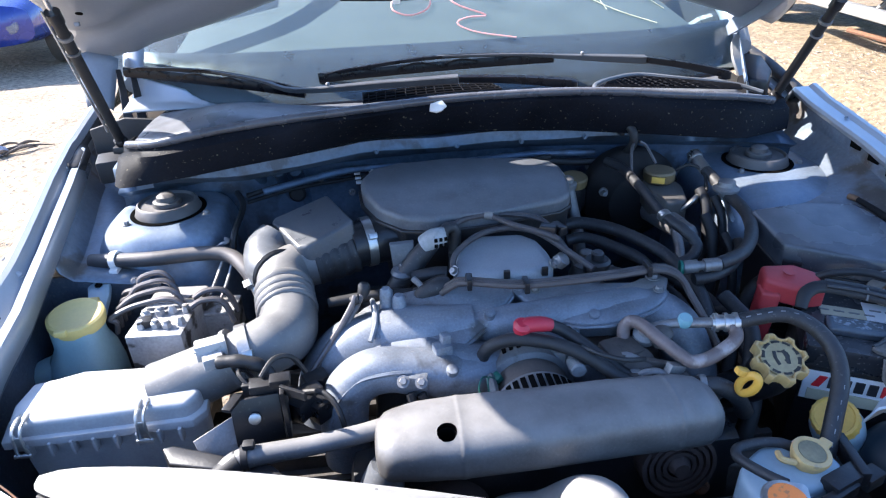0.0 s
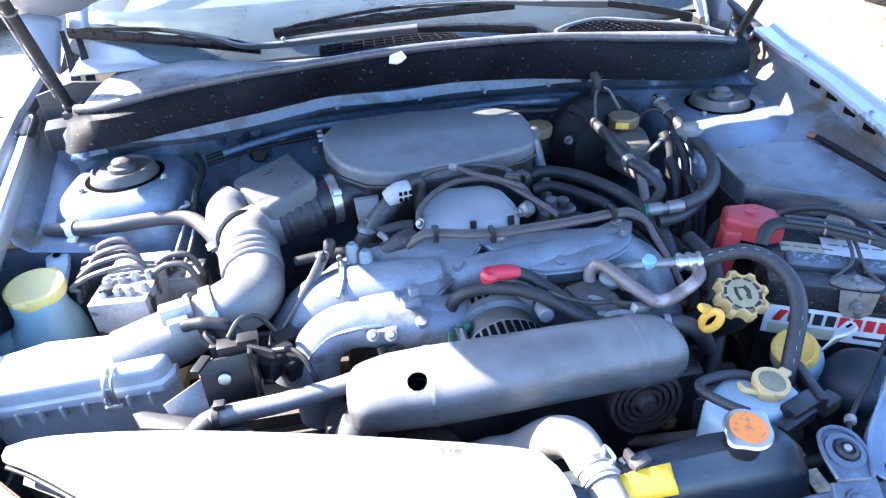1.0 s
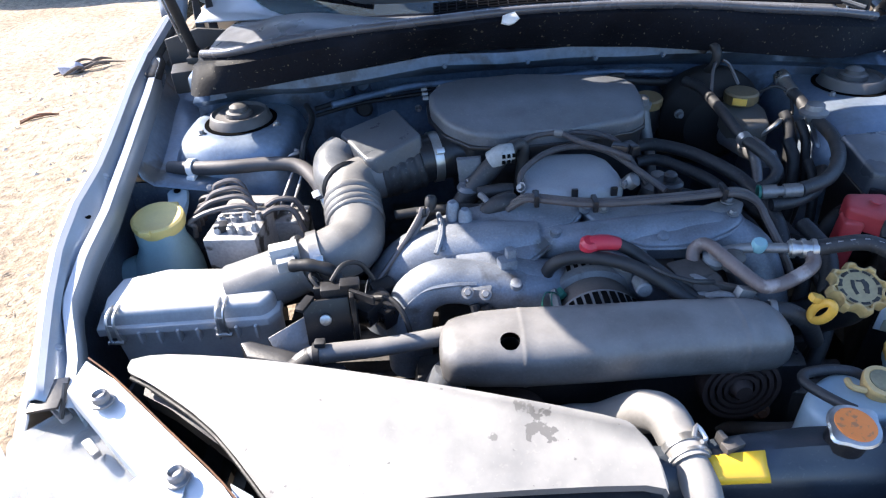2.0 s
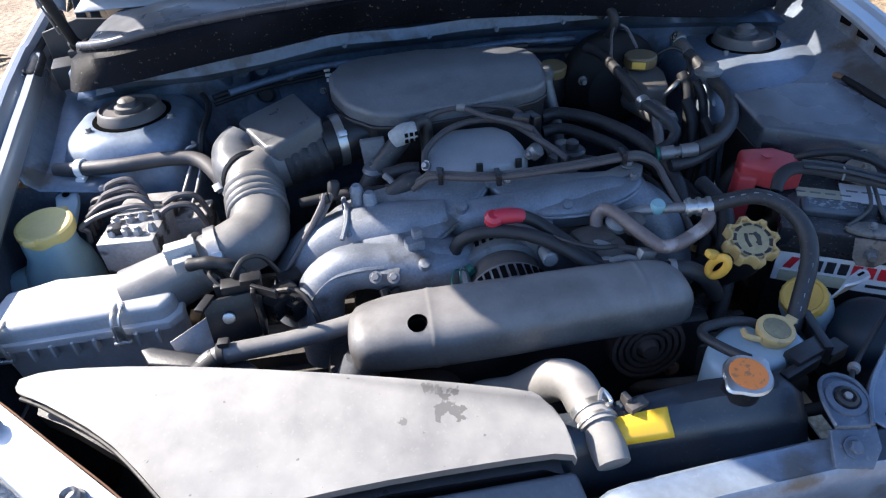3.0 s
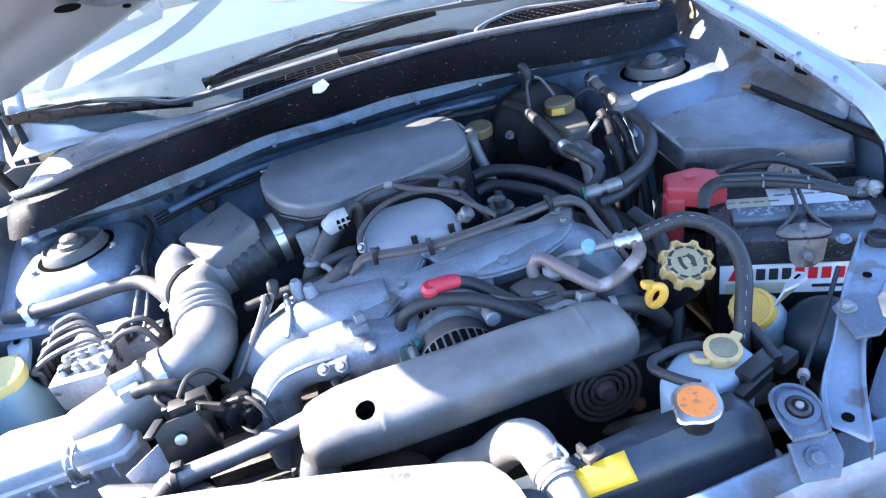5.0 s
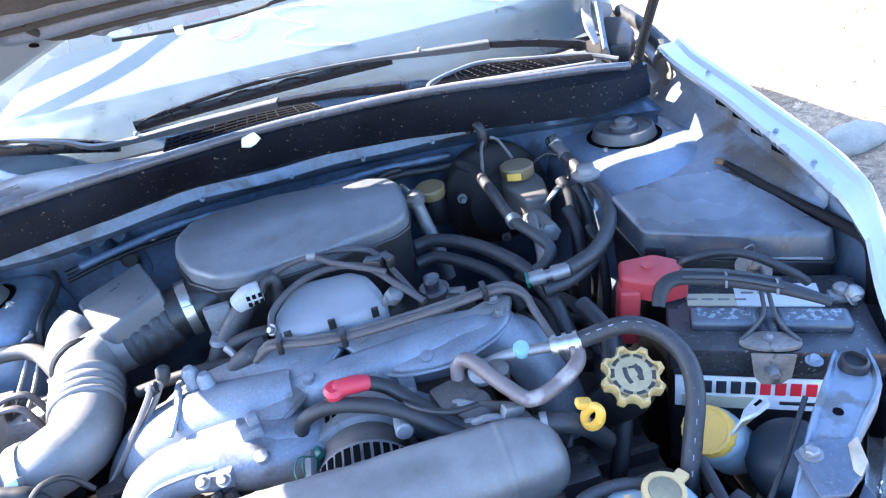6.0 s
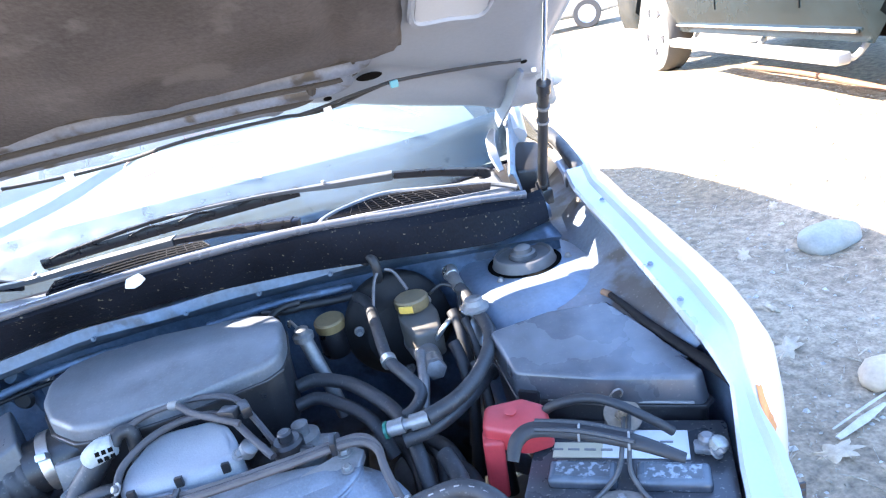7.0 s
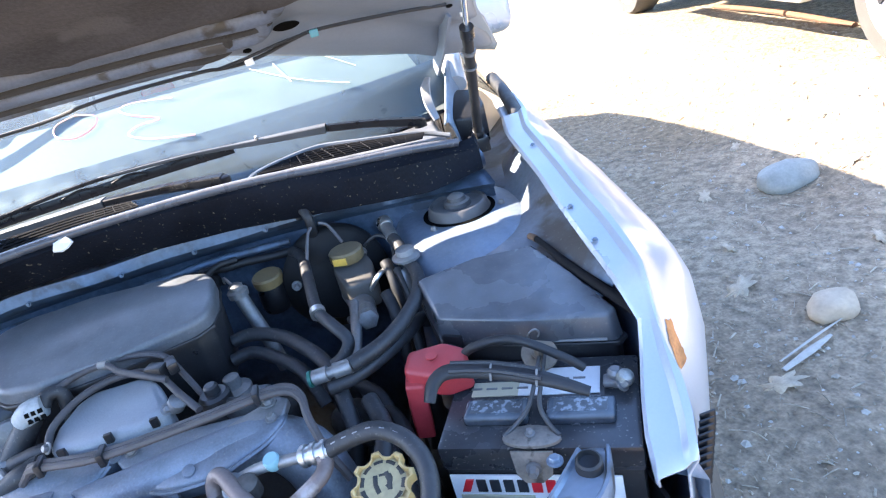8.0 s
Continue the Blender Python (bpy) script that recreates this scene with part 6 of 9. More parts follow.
part("bolt", bolt(B(), (0.090, 1.107, 0.822), (0, -0.9, 0.4), 0.005), STEEL, im)
for q, h in (((-0.178, 1.190, 0.850), 0.036), ((-0.160, 1.180, 0.850), 0.028)):
    bm = B()
    lathe(bm, [(0.013, 0), (0.011, 0.006), (0.010, h), (0.006, h + 0.006)], q, (0, 0, 1), 16)
    part("boss", bm, ALU, im)
bm = B()
box(bm, (-0.105, 1.095, 0.835), (0.026, 0.020, 0.034), rz=15, bev=0.004)
box(bm, (-0.10, 1.10, 0.848), (0.014, 0.014, 0.034), rz=15, bev=0.004)
box(bm, (-0.150, 1.062, 0.822), (0.044, 0.022, 0.022), rz=-12, bev=0.004)
part("flange", bm, ALU, im)
for q in ((-0.163, 1.052, 0.828), (-0.139, 1.047, 0.828)):
    bm = B()
    bolt(bm, q, (0, -0.7, 0.7), 0.0058, 0.008)
    part("bolt", bm, DULLSTEEL, im)
bm = B()
tube(bm, [(-0.14, 1.045, 0.81), (-0.13, 1.035, 0.785), (-0.12, 1.03, 0.755)], 0.007, 8)
tube(bm, [(-0.155, 1.048, 0.81), (-0.148, 1.036, 0.785), (-0.14, 1.03, 0.755)], 0.007, 8)
part("lead", bm, RUBBER, im)
PL = [(x, y, z - 0.008) for x, y, z in ((-0.074, 1.230, 0.892), (-0.066, 1.262, 0.905), (-0.043, 1.298, 0.912), (-0.02, 1.310, 0.914), (0.048, 1.303, 0.916), (0.072, 1.283, 0.914), (0.086, 1.25, 0.905), (0.090, 1.225, 0.893), (0.05, 1.218, 0.890), (-0.04, 1.220, 0.889))]
bm = B()
prism(bm, PL, (0, -0.004, -0.05), 0.014, 5)
part("plenum_cover", bm, mat("plenum_casting", (0.27, 0.29, 0.32), 0.52, 0.3, 0.2, 26, 420, 0.2, dust=0.35, dust_col=(0.42, 0.42, 0.42)), im, "smooth grey plenum cover", sharp=70)
part("sensor_boss", lathe(B(), [(0.012, 0), (0.012, 0.014), (0.007, 0.018)], (0.095, 1.235, 0.882), (0.6, -0.3, 0.7), 14), DULLSTEEL, im)
bm = B()
prism(bm, [(0.165, 1.165, 0.873), (0.235, 1.185, 0.880), (0.250, 1.172, 0.878), (0.238, 1.15, 0.868), (0.18, 1.148, 0.868)], (0, 0, -0.01), 0.003)
bolt(bm, (0.225, 1.172, 0.880), r=0.007)
part("bracket", bm, DULLSTEEL, im)

for q, ax in (((-0.070, 1.232, 0.886), (-0.6, -0.6, 0.6)), ((0.086, 1.228, 0.886), (0.6, -0.6, 0.6)), ((0.226, 1.150, 0.872), (0, -0.2, 1)), ((0.045, 1.178, 0.872), (0, -0.1, 1)), ((-0.19, 1.160, 0.846), (-0.2, -0.1, 1))):
    part("bolt", bolt(B(), q, ax, 0.0055, 0.006), DULLSTEEL, im)
for x in (-0.050, 0.010, 0.070):
    part("cover_clip", box(B(), (x, 1.217, 0.880), (0.010, 0.006, 0.014), bev=0.001), DARKPL, im)
part("vacuum_nipple", tube(B(), [(-0.12, 1.205, 0.862), (-0.125, 1.215, 0.875), (-0.135, 1.228, 0.880)], 0.005, 8), DULLSTEEL, im)

# thermostat housing behind the plenum
th = thing("valve_housing", (0.165, 1.288, 0.80), "small grey valve housing behind the plenum", "valve")
bm = B()
lathe(bm, [(0.026, 0), (0.028, 0.02), (0.024, 0.03), (0.024, 0.042), (0.012, 0.046), (0.012, 0.062), (0.007, 0.065)], (0.160, 1.288, 0.805), (0, 0, 1), 18)
part("body", bm, DULLSTEEL, th)
part("outlet", tube(B(), [(0.175, 1.285, 0.83), (0.205, 1.275, 0.83)], 0.012, 12, 1), DULLSTEEL, th)

# alternator
al = thing("alternator", (0.03, 1.04, 0.70), "grey finned alternator with red terminal boot", "alternator")
ALT, ALTAX = Vector((0.016, 1.036, 0.773)), Vector((0, -1, 0.1)).normalized()
ALTM = frame_of(ALTAX)
part("rear_case", lathe(B(), [(0.030, -0.086), (0.055, -0.082), (0.066, -0.072), (0.069, -0.046), (0.066, -0.036), (0.058, -0.034)], ALT, ALTAX, 48), ALUDULL, al, "cast aluminium rear case")
part("core_band", lathe(B(), [(0.0550, -0.036), (0.0575, -0.034), (0.0575, 0.004), (0.0560, 0.006)], ALT, ALTAX, 48), mat("browned_core", (0.085, 0.07, 0.062), 0.6, 0.3, 0.3, 40, 260, 0.2, dust=0.2), al, "brown laminated core")
part("front_case", lathe(B(), [(0.058, 0.004), (0.063, 0.006), (0.0645, 0.012), (0.0635, 0.040), (0.057, 0.052), (0.030, 0.060), (0.012, 0.062)], ALT, ALTAX, 48), ALUDULL, al, "cast aluminium front case")
for h, rad, angles, size in ((-0.058, 0.0680, (92, 101, 110, 119), (0.0060, 0.0030, 0.017)), (0.027, 0.0640, range(40, 146, 10), (0.0075, 0.0030, 0.026))):
    for deg in angles:
        a = radians(deg)
        # the turning frame's own axes: x across, y up, z along the shaft
        m = Matrix.Translation(ALT) @ ALTM @ Matrix.Rotation(a, 4, 'Z') @ Matrix.Translation((rad, 0, h)) @ Matrix.Diagonal((size[1], size[0], size[2], 1))
        bm = B()
        bmesh.ops.create_cube(bm, size=1, matrix=m)
        part("cooling_slot", bm, DARK, al)
bm = B()
prism(bm, [(-0.016, 1.110, 0.850), (0.030, 1.112, 0.852), (0.072, 1.090, 0.842), (0.066, 1.068, 0.836), (0.046, 1.082, 0.844), (0.022, 1.100, 0.848), (-0.014, 1.100, 0.846)], (0, 0.006, -0.03), 0.003)
part("ear", bm, ALUDULL, al)
part("ear", lathe(B(), [(0.010, -0.014), (0.011, -0.012), (0.011, 0.012), (0.009, 0.014)], (0.072, 1.045, 0.832), ALTAX, 16), ALUDULL, al)
part("case_bolt", bolt(B(), (0.050, 1.062, 0.850), (0.2, -0.4, 1), 0.005), DULLSTEEL, al)
bm = B()
box(bm, (-0.034, 1.060, 0.812), (0.013, 0.015, 0.010), rz=20, ry=-30, bev=0.003)
box(bm, (-0.040, 1.056, 0.803), (0.010, 0.014, 0.014), rz=20, ry=-30, bev=0.002)
part("plug", bm, GREEN, al, "green plug")
part("lug", box(B(), (-0.043, 1.040, 0.812), (0.012, 0.05, 0.010), ry=-40, bev=0.003), ALUDULL, al)
bm = B()
tube(bm, [(0.0, 1.083, 0.874), (0.012, 1.083, 0.879), (0.030, 1.084, 0.878), (0.046, 1.085, 0.874)], [0.008, 0.011, 0.011, 0.009], 12)
lathe(bm, [(0.013, -0.004), (0.013, 0.006), (0.008, 0.011)], (0.005, 1.083, 0.876), (0, -0.3, 1), 14)
part("terminal_boot", bm, PINK, al, "red rubber boot")
part("cable", tube(B(), [(0.044, 1.085, 0.874), (0.065, 1.080, 0.864), (0.09, 1.058, 0.852), (0.12, 1.036, 0.833), (0.15, 1.02, 0.815)], 0.009, 10), RUBBER, al)
part("cable", tube(B(), [(-0.052, 1.085, 0.795), (-0.05, 1.091, 0.822), (-0.037, 1.085, 0.848), (-0.001, 1.076, 0.862), (0.047, 1.057, 0.862), (0.089, 1.038, 0.848), (0.121, 1.018, 0.83), (0.16, 1.0, 0.81)], 0.0095, 10), RUBBER, al, "black wrapped cable")

for pts in ([(-0.040, 1.058, 0.812), (-0.055, 1.052, 0.822), (-0.062, 1.04, 0.812), (-0.055, 1.03, 0.79)], [(-0.036, 1.056, 0.812), (-0.048, 1.046, 0.826), (-0.050, 1.034, 0.815), (-0.045, 1.025, 0.79)]):
    part("thin_lead", tube(B(), pts, 0.0011, 6, 4), GREEN, al, "thin green lead")

# belt cover
bc = thing("belt_cover", (0.02, 0.96, 0.78), "long dark plastic drive belt cover with a round hole", "belt cover")
CV = [(-0.203, 0.964, 0.802, 0.018, 0.014), (-0.200, 0.964, 0.802, 0.032, 0.026), (-0.188, 0.965, 0.804, 0.044, 0.033), (-0.15, 0.966, 0.806, 0.050, 0.037), (-0.10, 0.966, 0.806, 0.052, 0.039), (0.0, 0.966, 0.807, 0.050, 0.040),
      (0.10, 0.968, 0.808, 0.048, 0.040), (0.19, 0.969, 0.807, 0.046, 0.039), (0.213, 0.968, 0.805, 0.042, 0.036), (0.228, 0.967, 0.803, 0.033, 0.029), (0.235, 0.967, 0.801, 0.022, 0.019), (0.238, 0.967, 0.80, 0.010, 0.009)]
bm = B()
rings = []
xs2 = np.concatenate([np.linspace(-0.203, -0.19, 5), np.linspace(-0.18, -0.14, 6), np.linspace(-0.135, -0.096, 20), np.linspace(-0.09, 0.155, 28), np.linspace(0.160, 0.180, 13), np.linspace(0.188, 0.205, 3), np.linspace(0.21, 0.238, 10)])
for x in xs2:
    yc, zc, a, b = (lerp([(r[0], r[i]) for r in CV], x) for i in (1, 2, 3, 4))
    seam = 1 + 0.028 * math.exp(-((x - 0.170) / 0.003) ** 2) + 0.02 * math.exp(-((x + 0.098) / 0.0025) ** 2)
    rings.append(oval((x, yc, zc), a * seam, b * seam, 'x', 72, 2.7))
loft(bm, rings)
hc = Vector((-0.116, 0.940))
bmesh.ops.delete(bm, geom=[f for f in bm.faces if f.calc_center_median().z > 0.82 and (f.calc_center_median().xy - hc).length < 0.0118], context='FACES')
for v in {v for e in bm.edges if e.is_boundary for v in e.verts}:
    d = v.co.xy - hc
    v.co.xy = hc + d.normalized() * 0.0122
part("shell", bm, mat("brown_dusted_cover", (0.085, 0.081, 0.078), 0.45, 0, 0.35, 22, 240, 0.12, dust=0.6, dust_col=(0.27, 0.262, 0.255), speck=0.06), bc, "dusty dark grey shell", sharp=70)
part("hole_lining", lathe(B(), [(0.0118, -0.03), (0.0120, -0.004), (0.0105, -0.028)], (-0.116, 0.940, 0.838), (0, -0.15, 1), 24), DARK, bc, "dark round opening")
bm = B()
tube(bm, [(-0.19, 0.955, 0.78), (-0.20, 0.95, 0.75), (-0.215, 0.945, 0.70)], [0.022, 0.028, 0.02], 10)
part("leg", bm, PLASTIC, bc)
lp = thing("front_pipe", (-0.30, 0.978, 0.78), "dusty black cable conduit in front of the engine", "conduit")
part("tube", tube(B(), [(-0.392, 0.962, 0.785), (-0.366, 0.972, 0.80), (-0.283, 0.979, 0.803), (-0.217, 0.988, 0.806), (-0.175, 0.996, 0.808)], [0.0135, 0.0135, 0.0125, 0.0125, 0.014], 14), PALEPL, lp)
part("rubber_end", tube(B(), [(-0.394, 0.961, 0.784), (-0.380, 0.967, 0.793), (-0.368, 0.9715, 0.799)], 0.0148, 14), RUBBER, lp, "black rubber end sleeve")
bm = B()
clamp_band(bm, (-0.362, 0.973, 0.801), (1, 0.1, 0.05), 0.0135, 0.008)
box(bm, (-0.356, 0.975, 0.819), (0.014, 0.012, 0.008), bev=0.002)
part("clip", bm, RUBBER, lp)

# oil filler, dipstick
of = thing("oil_filler", (0.31, 1.03, 0.70), "black oil filler neck with faded yellow lobed cap", "oil filler cap")
AX = Vector((-0.05, -0.42, 0.9)).normalized()
c = Vector((0.342, 1.015, 0.833))
part("neck", tube(B(), [c - AX * 0.01, c - AX * 0.05, (0.325, 1.06, 0.75), (0.30, 1.10, 0.70)], [0.030, 0.030, 0.026, 0.024], 16), DARKPL, of)
bm = B()
lathe(bm, [(0.027, -0.012), (0.0325, -0.010), (0.0335, 0.006), (0.031, 0.010), (0.0285, 0.010), (0.027, 0.004)], c, AX, 56, wave=lambda a: 1 + 0.11 * max(-1, min(1, 3 * math.cos(8 * a))))
cap = part("cap", bm, TAN, of, "faded yellow lobed cap")
part("cap_face", lathe(B(), [(0.0268, 0.006), (0.0268, 0.0074), (0.006, 0.0076)], c, AX, 40), mat("worn_cap_face", (0.42, 0.33, 0.16), 0.6, 0, 0.3, 40, 200, 0.1, dust=0.2), cap, "worn yellow cap face")
bm = B()
for k in range(10):
    a0 = 2 * math.pi * k / 10
    fr3 = frame_of(AX).to_3x3()
    tube(bm, [c + fr3 @ Vector((0.0235 * math.cos(a0 + d), 0.0235 * math.sin(a0 + d), 0.0078)) for d in (0.05, 0.28, 0.5)], 0.0026, 6, 2, flat=0.4)
for off in (-0.006, 0.006):
    tube(bm, [c + fr3 @ Vector((off, -0.010, 0.0078)), c + fr3 @ Vector((off * 1.3, 0.0, 0.0078)), c + fr3 @ Vector((off, 0.010, 0.0078))], 0.0028, 6, 2, flat=0.4)
tube(bm, [c + fr3 @ Vector((x, y, 0.0078)) for x, y in ((-0.002, 0.009), (0.010, 0.006), (0.009, -0.002), (0.003, -0.006))], 0.002, 6, 2, flat=0.4)
part("cap_mark", bm, mat("dark_cap_print", (0.045, 0.04, 0.035), 0.6, 0, 0.3, 60, 200, 0), cap, "worn dark markings")
dp = thing("dipstick", (0.275, 0.976, 0.76), "yellow ring dipstick handle", "dipstick")
bm = B()
ring = []
for k in range(17):
    a = 2 * math.pi * k / 16
    ring.append(Vector((0.274, 0.972, 0.836)) + Vector((0.0045 * math.cos(a) + 0.004 * math.sin(a), -0.008 * math.cos(a) - 0.005 * math.sin(a), 0.017 * math.sin(a))))
tube(bm, ring, 0.0056, 12, 2, flat=0.8)
box(bm, (0.268, 0.980, 0.851), (0.018, 0.013, 0.010), ry=20, bev=0.004)
part("handle", bm, mat("yellow_ring", (0.66, 0.36, 0.05), 0.45, 0, 0.1, 20, 200, 0.05), dp)
part("rod", tube(B(), [(0.272, 0.985, 0.82), (0.26, 1.01, 0.78), (0.25, 1.02, 0.70)], 0.005, 8), DULLSTEEL, dp)

# coolant bottle, radiator, hoses
cr = thing("coolant_bottle", (0.28, 0.88, 0.70), "pale translucent coolant bottle with faded yellow cap", "coolant bottle")
bm = B()
prism(bm, [(0.228, 0.892, 0.785), (0.262, 0.912, 0.795), (0.318, 0.918, 0.797), (0.340, 0.890, 0.797), (0.345, 0.862, 0.795), (0.300, 0.846, 0.790), (0.232, 0.842, 0.778), (0.222, 0.868, 0.780)], (0, 0, -0.09), 0.012, 4)
part("bottle", bm, TANK, cr)
bm = B()
lathe(bm, [(0.019, -0.012), (0.0215, -0.003), (0.0225, 0.002), (0.0215, 0.005), (0.0165, 0.0055), (0.0155, 0.0045), (0.006, 0.0045)], (0.308, 0.882, 0.803), (0.05, -0.15, 1), 40, wave=lambda a: 1 + 0.10 * max(0, math.cos(2 * (a - 0.6))) ** 5)
box(bm, (0.330, 0.892, 0.805), (0.018, 0.014, 0.007), rz=30, bev=0.003)
ccap = part("cap", bm, TAN, cr, "faded yellow filler cap")
part("cap_face", lathe(B(), [(0.0155, 0.0046), (0.0152, 0.0056), (0.004, 0.0058)], (0.308, 0.882, 0.803), (0.05, -0.15, 1), 30), mat("greyed_cap_face", (0.20, 0.17, 0.10), 0.7, 0, 0.4, 60, 200, 0.1), ccap, "greyed worn cap face")
part("cap_strap", tube(B(), [(0.286, 0.875, 0.80), (0.272, 0.880, 0.802), (0.274, 0.892, 0.80)], 0.004, 8), TAN, cr)
part("overflow_hose", tube(B(), [(0.250, 0.838, 0.812), (0.238, 0.856, 0.808), (0.225, 0.884, 0.802), (0.224, 0.896, 0.801), (0.233, 0.905, 0.801), (0.262, 0.909, 0.801), (0.288, 0.906, 0.799), (0.300, 0.900, 0.794)], 0.0062, 10), HOSE, cr, "black overflow hose")
bm = B()
box(bm, (0.335, 0.855, 0.788), (0.055, 0.022, 0.014), rz=20, bev=0.002)
box(bm, (0.362, 0.882, 0.787), (0.012, 0.065, 0.022), rz=-8, bev=0.002)
box(bm, (0.318, 0.838, 0.780), (0.06, 0.012, 0.018), rz=22, bev=0.002)
box(bm, (0.375, 0.862, 0.775), (0.03, 0.02, 0.02), rz=20, bev=0.003)
part("holder", bm, DARKPL, cr, "black plastic holder")

rd = thing("radiator", (0.0, 0.79, 0.40), "black radiator with orange cap and yellow sticker", "radiator")
bm = B()
rows = []
for x in np.linspace(-0.34, 0.315, 40):
    f = min(1, (0.315 - x) / 0.02, (x + 0.34) / 0.02)
    bump = lerp([(0.06, 0.0), (0.12, 0.014), (0.20, 0.024), (0.30, 0.020)], x)
    prof_t = [(0.768, 0.70), (0.769, 0.738), (0.774, 0.741), (0.777, 0.765), (0.782, 0.779), (0.790, 0.786), (0.802, 0.790 + bump * 0.5), (0.822 + bump * 0.5, 0.786 + bump * 0.3), (0.834 + bump * 0.6, 0.77), (0.836 + bump * 0.4, 0.70)]
    rows.append([(x, ty, tz * f + 0.70 * (1 - f)) for ty, tz in prof_t])
grid(bm, rows)
part("top_tank", bm, mat("dusty_tank_plastic", (0.016, 0.019, 0.024), 0.36, 0, 0.3, 12, 240, 0.1, dust=0.26, dust_col=(0.10, 0.13, 0.175), speck=0.05), rd, "black plastic tank", sharp=60)
bm = B()
for i in range(60):
    box(bm, (-0.33 + i * 0.0109, 0.80, 0.50), (0.003, 0.03, 0.40), bev=0)
box(bm, (0, 0.80, 0.50), (0.66, 0.012, 0.40), bev=0)
part("core", bm, DULLSTEEL, rd)
bm = B()
lathe(bm, [(0.0235, -0.002), (0.0258, -0.0015), (0.0262, 0.0), (0.0245, 0.0028), (0.021, 0.0034)], (0.226, 0.805, 0.827), (0, -0.12, 1), 48, wave=lambda a: 1 + 0.27 * max(0, math.cos(2 * (a - 0.5))) ** 6)
rc = part("cap", bm, STEEL, rd, "pressed steel radiator cap")
part("cap_neck", lathe(B(), [(0.020, -0.030), (0.020, -0.008), (0.0225, -0.007), (0.0225, -0.003)], (0.226, 0.805, 0.827), (0, -0.12, 1), 30), DARKPL, rd)
part("cap_label", lathe(B(), [(0.0200, 0.0), (0.0200, 0.0010), (0.016, 0.0012)], (0.226, 0.8045, 0.8305), (0, -0.12, 1), 32), ORANGE, rc, "round orange label")
bm = B()
rows = []
for u in np.linspace(0, 1, 9):
    x = 0.079 + 0.060 * u
    bump = lerp([(0.06, 0.0), (0.12, 0.014), (0.20, 0.024), (0.30, 0.020)], x)
    rows.append([(x + 0.003, 0.7785, 0.7750), (x + 0.002, 0.7825, 0.7825), (x + 0.001, 0.790, 0.7885), (x, 0.8005, 0.7925 + bump * 0.48)])
grid(bm, rows)
solid(part("sticker", bm, STICKER, rd, "yellow warning sticker"), 0.0008, 0)
bm = B()
box(bm, (0.108, 0.808, 0.800), (0.024, 0.012, 0.010), rz=20, bev=0.002)
box(bm, (0.098, 0.815, 0.803), (0.007, 0.012, 0.016), rz=20, bev=0.002)
part("drain_clip", bm, ENGINE, rd)
bm = B()
lathe(bm, [(0.15, -0.008), (0.15, 0.008)], (0.08, 0.86, 0.55), (0, 1, 0), 36)
part("fan_shroud", bm, DARKPL, rd)

RADHOSE = mat("dusty_radiator_hose", (0.10, 0.098, 0.095), 0.6, 0, 0.25, 14, 200, 0.12, dust=0.8, dust_col=(0.42, 0.40, 0.375))
rh = thing("radiator_hose", (0.04, 0.86, 0.70), "grey dusty upper radiator hose with steel clamp", "hose")
part("tube", tube(B(), [(-0.085, 0.935, 0.66), (-0.045, 0.925, 0.700), (-0.004, 0.908, 0.722), (0.036, 0.892, 0.760), (0.054, 0.862, 0.786), (0.060, 0.828, 0.786), (0.064, 0.797, 0.784)], [0.026, 0.026, 0.026, 0.026, 0.0245, 0.023, 0.0225], 20), RADHOSE, rh)
part("spigot", tube(B(), [(0.064, 0.799, 0.784), (0.066, 0.772, 0.780), (0.067, 0.757, 0.776)], [0.019, 0.020, 0.018], 16), DUCT, rh)
bm = B()
clamp_band(bm, (0.0622, 0.817, 0.785), (0.12, -1, 0), 0.0225, 0.009)
clamp_band(bm, (0.0636, 0.802, 0.784), (0.12, -1, 0), 0.0222, 0.004)
tube(bm, [(0.068, 0.814, 0.809), (0.074, 0.826, 0.813), (0.081, 0.814, 0.806), (0.074, 0.808, 0.809)], 0.0025, 6, 3)
part("clamp", bm, STEEL, rh, "wire spring clamp")

# power steering bottle
ps = thing("fluid_bottle", (0.43, 0.98, 0.66), "pale fluid bottle with round yellow cap", "fluid bottle")
AX2 = Vector((-0.52, -0.30, 0.80)).normalized()
c2 = Vector((0.412, 0.972, 0.760))
bm = B()
lathe(bm, [(0.028, -0.13), (0.034, -0.11), (0.034, -0.05), (0.029, -0.04), (0.034, -0.03), (0.031, -0.012), (0.027, -0.006)], c2, AX2, 24)
part("bottle", bm, TANK, ps)
bm = B()
lathe(bm, [(0.0285, -0.014), (0.030, -0.012), (0.030, 0.0), (0.028, 0.006), (0.0245, 0.007), (0.023, 0.0055)], c2, AX2, 60, wave=lambda a: 1 + 0.02 * math.cos(20 * a))
part("cap", bm, YELLOW, ps, "yellow screw cap")
bm = B()
prism(bm, [(0.412, 0.932, 0.794), (0.424, 0.936, 0.794), (0.431, 0.938, 0.818), (0.452, 0.946, 0.824), (0.459, 0.940, 0.8245), (0.457, 0.932, 0.8235), (0.440, 0.926, 0.8225), (0.420, 0.926, 0.820)], (0.0, -0.002, -0.003), 0.0008)
part("tab", bm, mat("dusty_white_tab", (0.5, 0.52, 0.53), 0.6, 0, 0.2, 40, 200, 0.1), ps, "white plastic tab with a hole")
part("tab_hole", prism(B(), [(0.440, 0.9345, 0.8256), (0.450, 0.938, 0.8262), (0.451, 0.935, 0.8260), (0.441, 0.9315, 0.8254)], (0, 0, -0.001)), DARK, ps)

